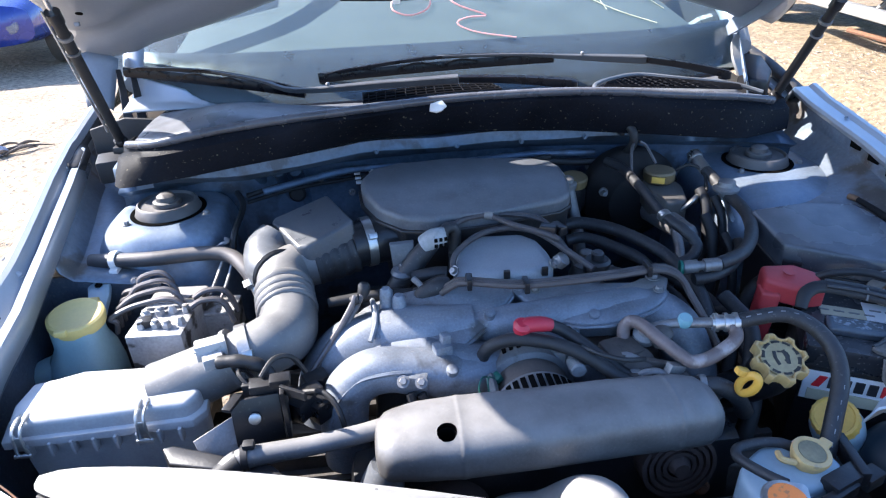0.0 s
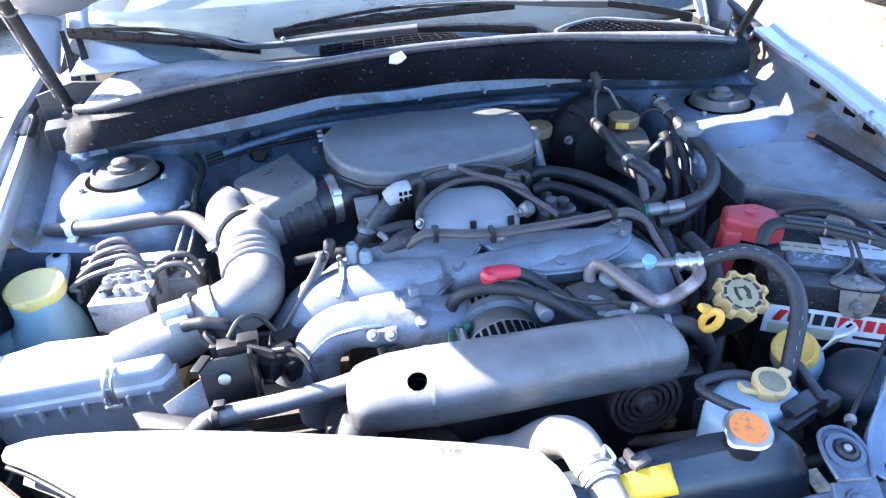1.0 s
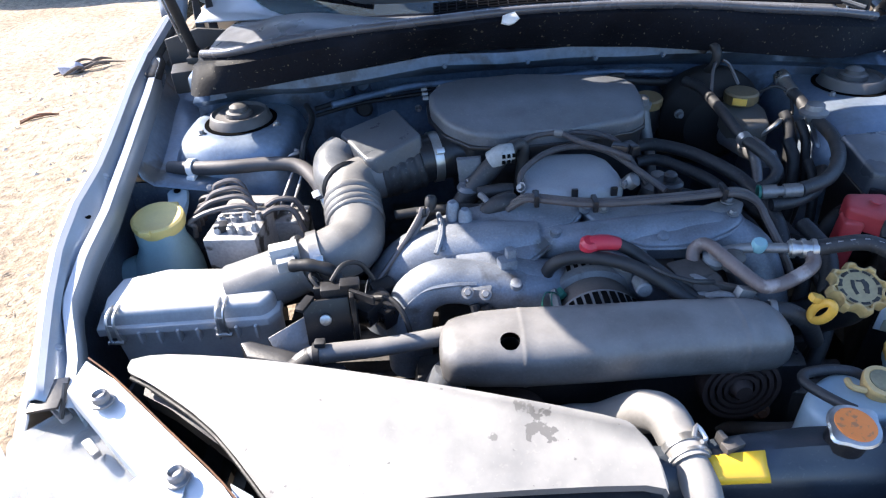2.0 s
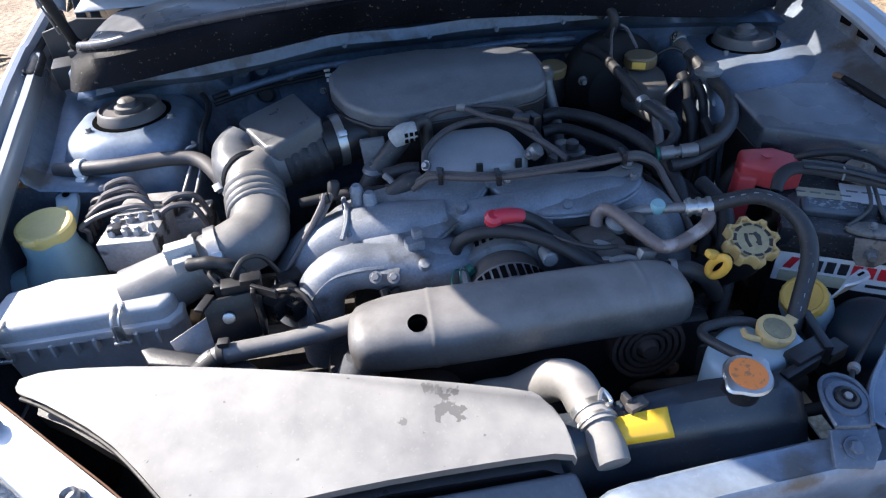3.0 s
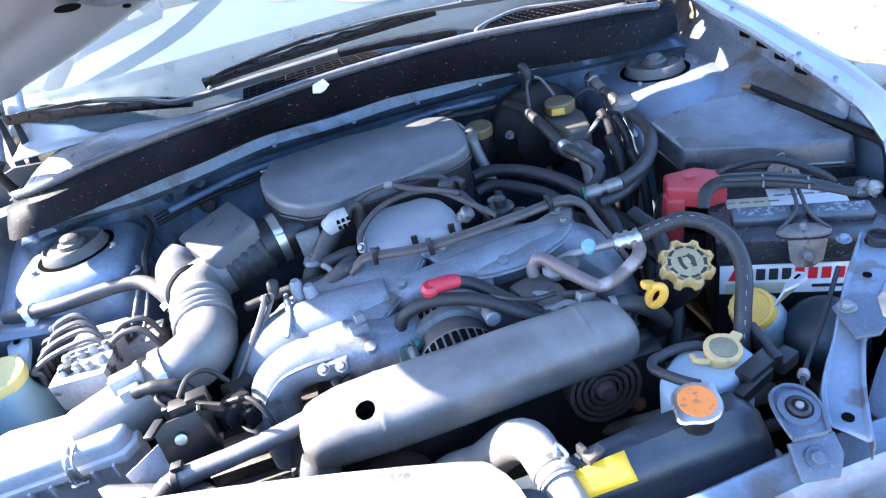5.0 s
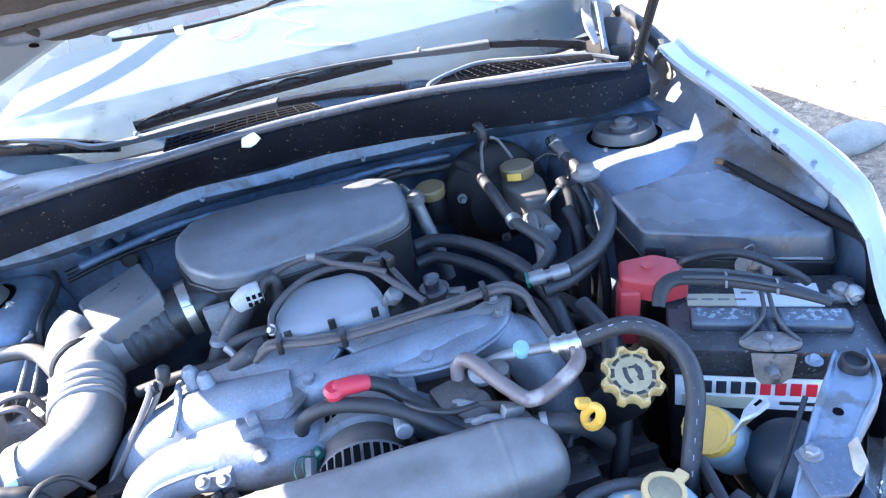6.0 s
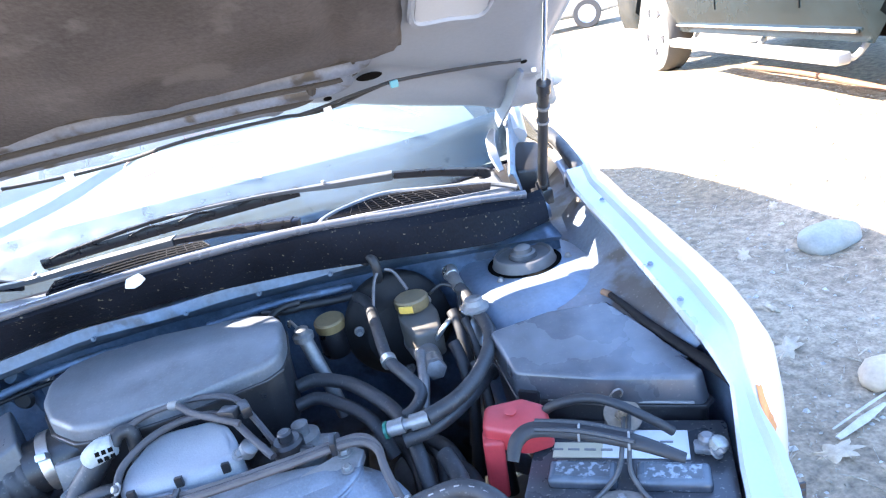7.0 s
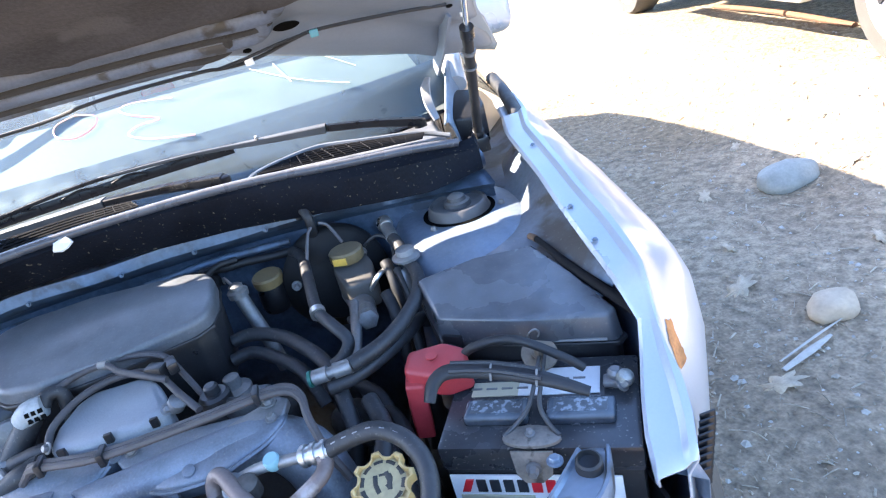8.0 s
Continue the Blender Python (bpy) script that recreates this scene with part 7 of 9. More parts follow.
# battery with clamp, cover and cables
ba = thing("battery", (0.53, 1.08, 0.62), "dusty black car battery with white label and vent caps", "battery")
U = Vector((0.892, -0.452, 0))
V = Vector((0.452, 0.892, 0))
F0 = Vector((0.410, 1.050, 0))
ANG = math.degrees(math.atan2(-0.452, 0.892))


def bat(u, v, z):
    q = F0 + U * u + V * v
    return (q.x, q.y, z)


bm = B()
box(bm, bat(0.115, 0.08, 0.705), (0.228, 0.155, 0.17), rz=ANG, bev=0.005)
part("case", bm, DARKPL, ba, "black battery case")
bm = B()
box(bm, bat(0.115, 0.08, 0.806), (0.234, 0.162, 0.036), rz=ANG, bev=0.006)
part("lid", bm, mat("dusty_battery_lid", (0.02, 0.021, 0.025), 0.26, 0, 0.3, 10, 200, 0.08, dust=0.24, dust_col=(0.19, 0.20, 0.215), speck=0.35), ba, "dusty black lid")
# Pale blue in the dust colour stands for sky mirrored in the caps
CAPM = mat("dusty_sky_tinted_cap", (0.03, 0.035, 0.045), 0.2, 0, 0.4, 30, 200, 0.08, dust=0.3, dust_col=(0.30, 0.36, 0.41))
WORN = mat("worn_white_print", (0.07, 0.08, 0.09), 0.35, 0, 0.4, 30, 200, 0.05, stain=(0.27, 0.30, 0.33), stain_scale=150, stain_at=0.53)
for u in (0.065, 0.165):
    vc = part("vent_cap", box(B(), bat(u, 0.052, 0.830), (0.080, 0.036, 0.016), rz=ANG, bev=0.0075, seg=4), CAPM, ba, "dusty vent cap tinted blue for sky sheen")
    part("worn_print", box(B(), bat(u, 0.053, 0.8378), (0.062, 0.022, 0.001), rz=ANG, bev=0), WORN, vc, "worn unreadable print")
    part("groove", tube(B(), [bat(u - 0.036, 0.036, 0.8268), bat(u + 0.036, 0.036, 0.8268)], 0.0018, 6, 1), DARK, vc)
bm = B()
box(bm, bat(0.105, -0.0005, 0.757), (0.20, 0.002, 0.050), rz=ANG, bev=0)
lb = part("label", bm, LABELW, ba, "white label strip")
part("label_bar", prism(B(), [bat(0.016, -0.0035, 0.757), bat(0.024, -0.0035, 0.776), bat(0.034, -0.0035, 0.776), bat(0.026, -0.0035, 0.757)], (0.001, 0.002, 0)), LABELR, lb)
for k in range(8):
    m = LABELK if k < 4 else LABELR
    part("label_bar", box(B(), bat(0.042 + k * 0.0165, -0.0025, 0.7665), (0.0115, 0.002, 0.0185), rz=ANG, bev=0), m, lb)
part("label_bar", box(B(), bat(0.058, -0.0025, 0.742), (0.09, 0.002, 0.018), rz=ANG, bev=0), LABELG, lb)
part("label_bar", box(B(), bat(0.155, -0.0025, 0.744), (0.06, 0.002, 0.004), rz=ANG, bev=0), LABELK, lb)
part("warning_label", box(B(), bat(0.055, 0.10, 0.8250), (0.06, 0.026, 0.0015), rz=ANG, bev=0), LABELG, ba, "faded pale yellow warning label")
part("warning_label", box(B(), bat(0.135, 0.112, 0.8250), (0.10, 0.05, 0.0015), rz=ANG, bev=0), LABELW, ba, "white warning label")
bm = B()
for k in range(4):
    box(bm, bat(0.03 + k * 0.02, 0.10, 0.8262), (0.014, 0.003, 0.001), rz=ANG, bev=0)
    box(bm, bat(0.10 + k * 0.02, 0.115, 0.8262), (0.015, 0.003, 0.001), rz=ANG, bev=0)
part("fine_print", bm, DULLSTEEL, ba, "rows of unreadable print", kind="stuff")
bm = B()
lathe(bm, [(0.010, 0), (0.010, 0.018), (0.006, 0.022)], bat(0.205, 0.105, 0.824), (0, 0, 1), 16)
box(bm, bat(0.203, 0.10, 0.832), (0.026, 0.018, 0.009), rz=ANG, bev=0.003)
bolt(bm, bat(0.212, 0.088, 0.834), (0.5, -0.5, 0.7), 0.0055, 0.010)
part("terminal", bm, DULLSTEEL, ba, "grey lead terminal")
part("terminal_nut", lathe(B(), [(0.010, 0), (0.011, 0.005), (0.009, 0.011), (0.005, 0.013)], bat(0.215, 0.095, 0.836), (0.2, -0.3, 1), 14), mat("tarnished_nut", (0.33, 0.33, 0.30), 0.5, 0.6, 0.4, 50, 200, 0.2), ba)
CLAMPM = mat("dark_clamp_steel", (0.075, 0.072, 0.07), 0.5, 0.4, 0.4, 30, 200, 0.15, dust=0.3, dust_col=(0.16, 0.15, 0.14))
hd = thing("battery_clamp", (0.50, 1.0, 0.80), "worn steel battery hold-down bar with wing plate", "battery clamp")
for o in (-1, 1):
    part("wire", tube(B(), [bat(0.115 + o * 0.003, 0.150, 0.848), bat(0.115 + o * 0.004, 0.09, 0.849), bat(0.114 + o * 0.006, 0.045, 0.846), bat(0.112 + o * 0.018, 0.026, 0.836), bat(0.111 + o * 0.032, 0.012, 0.830)], 0.0028, 8, 5), CLAMPM, hd)
WINGPLATE = mat("stained_wing_plate", (0.21, 0.185, 0.16), 0.5, 0.2, 0.4, 45, 220, 0.2, stain=(0.07, 0.06, 0.05), stain_scale=50, stain_at=0.55)
part("wing_plate", dome(B(), [bat(0.111 + 0.034 * math.cos(a), 0.010 + 0.020 * math.sin(a) * (1.0 if math.sin(a) > 0 else 0.7), 0.830) for a in (2 * math.pi * k / 18 for k in range(18))], 0.004, 0.002), WINGPLATE, hd, "stained brown wing plate")
part("flap", prism(B(), [bat(0.088, -0.006, 0.826), bat(0.136, -0.006, 0.826), bat(0.132, -0.012, 0.797), bat(0.120, -0.013, 0.786), bat(0.100, -0.013, 0.786), bat(0.092, -0.012, 0.797)], (-0.001, -0.002, 0), 0.0008), WINGPLATE, hd)
part("bolt", bolt(B(), bat(0.110, 0.012, 0.833), r=0.004), DULLSTEEL, hd)
part("bolt", bolt(B(), bat(0.112, -0.012, 0.806), (-0.4, -0.9, 0), 0.006, 0.010), DULLSTEEL, hd)
bm = B()
lathe(bm, [(0.024, 0), (0.024, 0.004), (0.02, 0.004)], bat(0.110, 0.145, 0.842), (0, -0.5, 1), 20)
bolt(bm, bat(0.110, 0.140, 0.846), (0, -0.5, 1), 0.006, 0.014)
part("rear_plate", bm, mat("browned_plate", (0.26, 0.21, 0.16), 0.6, 0.5, 0.4, 40, 200, 0.2), hd, "browned steel clamp plate")
rdc = thing("terminal_cover", (0.44, 1.15, 0.78), "red plastic battery terminal cover", "terminal cover")
bm = B()
prism(bm, [(0.398, 1.160, 0.868), (0.412, 1.198, 0.870), (0.462, 1.190, 0.872), (0.486, 1.165, 0.870), (0.482, 1.128, 0.862), (0.445, 1.128, 0.862)], (0.0, 0.0, -0.032), 0.008, 4)
prism(bm, [(0.394, 1.150, 0.848), (0.400, 1.178, 0.85), (0.424, 1.172, 0.85), (0.420, 1.140, 0.848)], (-0.006, 0.0, -0.085), 0.005, 3)
part("cover", bm, RED, rdc, sharp=60)
part("notch", lathe(B(), [(0.008, 0), (0.008, 0.0015)], (0.440, 1.165, 0.8712), (0, -0.1, 1), 14), RED, rdc)
bcv = thing("battery_cable", (0.45, 1.10, 0.84), "flat black cable sleeve lying across the battery", "cable")
bm = B()
tube(bm, [(0.418, 1.095, 0.855), (0.431, 1.108, 0.872), (0.455, 1.106, 0.881), (0.502, 1.078, 0.880), (0.549, 1.043, 0.875), (0.592, 1.012, 0.860)], [0.008, 0.010, 0.010, 0.010, 0.009, 0.006], 10, 6, flat=0.6)
part("sleeve", bm, RUBBER, bcv)
bm = B()
for o in (-0.008, 0.006):
    tube(bm, [(0.455 + o * 0.4, 1.106 + o, 0.888), (0.502 + o * 0.4, 1.078 + o, 0.888), (0.549 + o * 0.4, 1.043 + o, 0.882)], 0.003, 6)
part("sleeve_rib", bm, HOSE, bcv)
for f, q in ((0, (0.500, 1.080, 0.880)), (1, (0.545, 1.047, 0.876))):
    part("tie", tube(B(), [(q[0] - 0.006, q[1] - 0.011, q[2] - 0.004), (q[0] - 0.003, q[1] - 0.006, q[2] + 0.0068), (q[0] + 0.003, q[1] + 0.006, q[2] + 0.0068), (q[0] + 0.006, q[1] + 0.011, q[2] - 0.004)], 0.0016, 6, 3), DUCT, bcv, "pale cable tie")
hose("ground_cable", [(0.470, 1.165, 0.84), (0.482, 1.158, 0.862), (0.497, 1.146, 0.876), (0.529, 1.130, 0.884), (0.556, 1.108, 0.882), (0.592, 1.080, 0.862), (0.61, 1.072, 0.846)], 0.006, "black battery ground cable", RUBBER, category="cable")
hose("positive_cable", [(0.470, 1.20, 0.84), (0.462, 1.225, 0.825), (0.446, 1.240, 0.80), (0.430, 1.235, 0.77), (0.425, 1.215, 0.70)], 0.013, "thick black positive cable", RUBBER, category="cable")

# fuse box
FUSEBOX = mat("glossy_black_fuse_box", (0.024, 0.027, 0.034), 0.25, 0, 0.3, 11, 240, 0.06, dust=0.62, dust_col=(0.225, 0.24, 0.265), speck=0.10)
fb = thing("fuse_box", (0.55, 1.22, 0.76), "dusty black fuse box with sloping lid", "fuse box")
FT = [(0.460, 1.322, 0.905), (0.555, 1.322, 0.908), (0.645, 1.314, 0.905), (0.664, 1.215, 0.893), (0.684, 1.122, 0.880), (0.668, 1.112, 0.880), (0.555, 1.160, 0.890), (0.466, 1.228, 0.887)]
bm = B()
prism(bm, FT, (0, -0.004, -0.038), 0.006, 3, 0.03)
part("lid", bm, FUSEBOX, fb, "dusty black lid")
bm = B()
prism(bm, [(x + (x - 0.55) * 0.05, 1.22 + (y - 1.22) * 1.05 - 0.004, z - 0.040) for x, y, z in FT], (0, 0, -0.006), 0.002)
part("rim", bm, DARKPL, fb)
bm = B()
prism(bm, [(x + (x - 0.55) * 0.02, 1.22 + (y - 1.22) * 1.0 - 0.004, z - 0.045) for x, y, z in FT], (0, 0, -0.12), 0.004, 2, -0.05)
part("base", bm, DARKPL, fb)
bm = B()
box(bm, (0.480, 1.215, 0.850), (0.030, 0.014, 0.022), rz=-38, bev=0.003)
box(bm, (0.470, 1.205, 0.842), (0.012, 0.012, 0.012), rz=-38, bev=0.002)
part("latch", bm, DARKPL, fb)
part("edge_strip", tube(B(), [(0.50, 1.198, 0.848), (0.575, 1.150, 0.850), (0.66, 1.108, 0.846)], 0.0022, 6, 3), DUCT, fb)
bm = B()
tube(bm, [(0.570, 1.150, 0.858), (0.567, 1.144, 0.866), (0.571, 1.140, 0.874), (0.578, 1.139, 0.875), (0.582, 1.141, 0.867), (0.580, 1.146, 0.858)], 0.0014, 6, 4)
part("loop", bm, DULLSTEEL, fb)
hose("fender_loom", [(0.656, 1.325, 0.906), (0.662, 1.285, 0.902), (0.670, 1.235, 0.894), (0.684, 1.18, 0.885), (0.698, 1.125, 0.878), (0.704, 1.09, 0.872), (0.704, 1.075, 0.85), (0.69, 1.05, 0.80)], [0.0045, 0.0055, 0.007, 0.008, 0.008, 0.008, 0.008, 0.008], "black wiring loom along the fender", mat("matte_loom_wrap", (0.012, 0.011, 0.012), 0.85, 0, 0.4, 60, 220, 0.2, spec=0.2), category="wiring loom")
part_tape = thing("loom_tape", (0.636, 1.322, 0.905), "brown tape stub on the wiring loom", "tape")
part("stub", tube(B(), [(0.652, 1.340, 0.905), (0.654, 1.332, 0.906), (0.656, 1.323, 0.906)], 0.0055, 10), mat("brown_tape", (0.16, 0.09, 0.05), 0.7, 0, 0.3, 40, 200, 0.2), part_tape)

# brake booster and master cylinder
BOOSTER = mat("black_booster_paint", (0.008, 0.008, 0.009), 0.7, 0, 0.4, 12, 200, 0.1, dust=0.05, spec=0.25)
bb = thing("brake_booster", (0.33, 1.57, 0.86), "black round brake booster on the firewall", "brake booster")
bm = B()
lathe(bm, [(0.045, 0.085), (0.06, 0.082), (0.075, 0.06), (0.095, 0.048), (0.100, 0.04), (0.100, 0.03), (0.095, 0.0), (0.08, -0.03)], (0.335, 1.585, 0.845), (0, -1, 0), 44)
part("shell", bm, BOOSTER, bb)
for a in (40, 160, 270):
    part("bolt", bolt(B(), (0.335 + 0.075 * math.cos(radians(a)), 1.515, 0.845 + 0.075 * math.sin(radians(a))), (0, -1, 0), 0.006, 0.012), DULLSTEEL, bb)
mc = thing("brake_master_cylinder", (0.37, 1.43, 0.80), "brake master cylinder with smoky brown reservoir and yellow-brown cap", "brake reservoir")
bm = B()
tube(bm, [(0.360, 1.49, 0.835), (0.366, 1.43, 0.838), (0.370, 1.385, 0.845)], [0.026, 0.022, 0.018], 16, 3)
tube(bm, [(0.370, 1.40, 0.845), (0.371, 1.362, 0.848)], 0.016, 16, 1)
lathe(bm, [(0.017, 0), (0.017, 0.012), (0.012, 0.014)], (0.371, 1.362, 0.848), (0, -1, 0.1), 6)
part("cylinder", bm, DULLSTEEL, mc)
bm = B()
prism(bm, [(0.338, 1.52, 0.900), (0.395, 1.52, 0.900), (0.405, 1.47, 0.895), (0.400, 1.425, 0.880), (0.352, 1.42, 0.880), (0.336, 1.47, 0.895)], (0, 0, -0.05), 0.008, 3)
part("reservoir", bm, mat("browned_reservoir", (0.085, 0.075, 0.062), 0.5, 0, 0.2, 12, 200, 0.08, dust=0.4, dust_col=(0.15, 0.15, 0.15), trans=0.1), mc, "smoky brown reservoir")
bm = B()
lathe(bm, [(0.028, 0), (0.030, 0.004), (0.030, 0.018), (0.027, 0.021), (0.010, 0.021)], (0.366, 1.492, 0.898), (0, 0, 1), 36, wave=lambda a: 1 + 0.012 * math.cos(24 * a))
mcap = part("cap", bm, mat("brown_reservoir_cap", (0.15, 0.105, 0.045), 0.55, 0, 0.3, 25, 200, 0.1, dust=0.2), mc, "brown-yellow filler cap")
part("cap_label", box(B(), (0.352, 1.463, 0.909), (0.024, 0.003, 0.012), rz=-25, bev=0), YELLOW, mcap)
part("brake_line", tube(B(), [(0.385, 1.43, 0.855), (0.398, 1.42, 0.875), (0.412, 1.425, 0.885), (0.425, 1.44, 0.88), (0.428, 1.455, 0.86)], 0.0045, 8), STEEL, mc, "bent steel brake line")
bm = B()
for (x0, y0, x1, y1) in ((0.325, 1.53, 0.30, 1.47), (0.335, 1.53, 0.365, 1.51)):
    tube(bm, [(x0, y0, 0.965), ((x0 + x1) / 2, (y0 + y1) / 2 + 0.01, 0.955), (x1, y1, 0.925)], 0.003, 6)
part("brake_line", bm, LINE, mc)

# fluid filler tube and brown cap beside the resonator
ft = thing("filler_tube", (0.19, 1.45, 0.76), "grey metal filler tube beside the resonator", "filler tube")
bm = B()
tube(bm, [(0.176, 1.470, 0.912), (0.185, 1.462, 0.87), (0.196, 1.452, 0.82), (0.205, 1.445, 0.76)], 0.012, 14)
lathe(bm, [(0.017, 0), (0.018, 0.010), (0.012, 0.014), (0.012, 0.020), (0.006, 0.024)], (0.176, 1.470, 0.905), (0, 0, 1), 16)
part("tube", bm, DULLSTEEL, ft)
part("wire_loop", tube(B(), [(0.172, 1.472, 0.925), (0.160, 1.485, 0.938), (0.156, 1.490, 0.925)], 0.003, 6), STEEL, ft)
bz = thing("round_canister", (0.215, 1.555, 0.82), "dark canister with brown-yellow cap at the firewall", "canister")
bm = B()
lathe(bm, [(0.024, 0), (0.028, 0.01), (0.027, 0.04), (0.024, 0.055)], (0.215, 1.555, 0.82), (0, 0, 1), 20)
part("body", bm, DARKPL, bz)
part("cap", lathe(B(), [(0.027, 0), (0.028, 0.004), (0.028, 0.016), (0.025, 0.019)], (0.215, 1.555, 0.874), (0, -0.1, 1), 28), AMBER, bz)
GRIME = mat("brown_grime", (0.06, 0.05, 0.043), 0.75, 0.1, 0.5, 25, 160, 0.4, dust=0.4, dust_col=(0.15, 0.13, 0.11))


# ---- engine bay: side units and hoses ----
wr = thing("washer_bottle", (-0.67, 1.25, 0.66), "blue translucent washer bottle with yellow cap", "washer bottle")
bm = B()
rings = []
for z, a, b, ox, oy in ((0.66, 0.055, 0.05, 0, 0), (0.70, 0.058, 0.052, 0, 0), (0.755, 0.054, 0.050, 0.004, 0), (0.785, 0.046, 0.046, 0.008, 0), (0.81, 0.036, 0.036, 0.01, 0), (0.838, 0.035, 0.035, 0.01, 0)):
    rings.append(oval((-0.670 + ox, 1.250 + oy, z), a, b, 'z', 24, 2.8))
loft(bm, rings)
tube(bm, [(-0.70, 1.235, 0.77), (-0.725, 1.232, 0.76), (-0.745, 1.235, 0.735), (-0.75, 1.235, 0.71)], [0.022, 0.022, 0.020, 0.018], 12)
part("bottle", bm, WASH, wr)
bm = B()
lathe(bm, [(0.040, -0.010), (0.042, 0.0), (0.041, 0.008), (0.037, 0.010), (0.034, 0.0085), (0.012, 0.0085)], (-0.658, 1.253, 0.846), (0.05, -0.12, 1), 40)
box(bm, (-0.648, 1.296, 0.849), (0.016, 0.014, 0.008), bev=0.003)
box(bm, (-0.664, 1.211, 0.848), (0.018, 0.010, 0.010), bev=0.003)
part("cap", bm, mat("yellow_washer_cap", (0.66, 0.52, 0.18), 0.5, 0, 0.1, 20, 200, 0.05, dust=0.15), wr, "yellow snap cap")
bm = B()
prism(bm, [(-0.674, 1.338, 0.850), (-0.666, 1.354, 0.855), (-0.650, 1.358, 0.856), (-0.640, 1.350, 0.854), (-0.634, 1.320, 0.844), (-0.632, 1.285, 0.832), (-0.652, 1.282, 0.832), (-0.664, 1.310, 0.842)], (0.001, 0.002, -0.008), 0.003, 2)
part("tab", bm, TANK, wr, "pale translucent mounting tab")
part("tab_hole", lathe(B(), [(0.006, 0), (0.006, 0.001)], (-0.655, 1.340, 0.8525), (0, -0.3, 1), 14), DARK, wr)

ABSALU = mat("sunlit_valve_block", (0.40, 0.40, 0.405), 0.5, 0.4, 0.3, 30, 240, 0.2, dust=0.3, stain=(0.06, 0.055, 0.05), stain_scale=28, stain_at=0.55)
ab = thing("brake_control_unit", (-0.53, 1.28, 0.70), "dusty aluminium brake control unit with bent steel lines", "brake unit")
bm = B()
box(bm, (-0.529, 1.277, 0.790), (0.086, 0.142, 0.085), rz=-4, bev=0.004)
box(bm, (-0.463, 1.325, 0.775), (0.055, 0.06, 0.05), rz=-4, bev=0.004)
part("case", bm, ABSALU, ab, "dusty aluminium case")
random.seed(3)
for i in range(4):
    for j in range(2):
        q = (-0.558 + i * 0.019 + 0.004 * random.random(), 1.226 + j * 0.034 + 0.008 * random.random(), 0.832)
        part("valve_port", lathe(B(), [(0.0075, 0), (0.0075, 0.004 + 0.006 * random.random()), (0.0045, 0.011), (0.0045, 0.014)], q, (0.2 * random.random() - 0.1, 0.2 * random.random() - 0.1, 1), 6), ABSALU, ab)
part("plug_body", box(B(), (-0.552, 1.236, 0.838), (0.022, 0.018, 0.014), rz=12, bev=0.003), DARKPL, ab)
part("plate", box(B(), (-0.462, 1.318, 0.806), (0.06, 0.05, 0.006), rz=-8, rx=6, bev=0.002), ABSALU, ab)
for i, (y, z, l) in enumerate(((1.325, 0.872, 0.075), (1.308, 0.866, 0.085), (1.290, 0.860, 0.078), (1.272, 0.852, 0.085))):
    part("brake_line", tube(B(), [(-0.530 + 0.01 * i, y - 0.006, 0.835), (-0.532 + 0.01 * i, y, z - 0.012), (-0.55 + 0.008 * i, y + 0.006, z), (-0.58, y + 0.002, z - 0.006), (-0.585 - 0.01 * i, y - 0.006, z - 0.020), (-0.61, y - 0.004, z - 0.03), (-0.615, y, 0.80)], 0.0045, 8), LINE, ab, "bent brake line")
for i in range(2):
    part("brake_line", tube(B(), [(-0.495, 1.300 - 0.03 * i, 0.835), (-0.475, 1.310 - 0.03 * i, 0.842), (-0.445, 1.312 - 0.03 * i, 0.836), (-0.43, 1.305 - 0.03 * i, 0.80)], 0.005, 8), LINE, ab)
part("rod", tube(B(), [(-0.575, 1.235, 0.83), (-0.56, 1.205, 0.76), (-0.55, 1.19, 0.70)], 0.003, 6, 2), DULLSTEEL, ab)

sp_ = thing("strut_side_pipe", (-0.55, 1.38, 0.86), "dusty grey-black air conditioning pipe with clips beside the strut", "pipe")
part("tube", tube(B(), [(-0.685, 1.402, 0.866), (-0.582, 1.381, 0.872), (-0.486, 1.382, 0.874), (-0.440, 1.370, 0.870), (-0.408, 1.335, 0.856), (-0.398, 1.318, 0.835)], 0.0128, 14), mat("dusty_pipe_rubber", (0.035, 0.033, 0.035), 0.5, 0, 0.3, 30, 220, 0.12, dust=0.55, dust_col=(0.20, 0.185, 0.18)), sp_)
part("fitting", tube(B(), [(-0.398, 1.318, 0.836), (-0.390, 1.305, 0.820), (-0.382, 1.29, 0.80)], 0.008, 10), STEEL, sp_)
bm = B()
part("clip", clamp_band(B(), (-0.402, 1.325, 0.843), (0.3, -0.5, -0.8), 0.0136, 0.011), WHITE, sp_, "pale clip")
clamp_band(bm, (-0.640, 1.393, 0.869), (1, -0.2, 0.05), 0.0136, 0.011)
box(bm, (-0.640, 1.380, 0.856), (0.014, 0.022, 0.012), bev=0.002)
part("clip", bm, WHITE, sp_, "pale clip")
bm = B()
tube(bm, [(-0.470, 1.405, 0.872), (-0.460, 1.395, 0.882), (-0.448, 1.398, 0.886), (-0.455, 1.412, 0.884)], 0.0035, 8)
tube(bm, [(-0.455, 1.375, 0.865), (-0.47, 1.34, 0.835), (-0.49, 1.31, 0.80)], 0.003, 6)
tube(bm, [(-0.440, 1.372, 0.86), (-0.452, 1.34, 0.83), (-0.475, 1.30, 0.79)], 0.003, 6)
part("wire_stay", bm, DULLSTEEL, sp_)
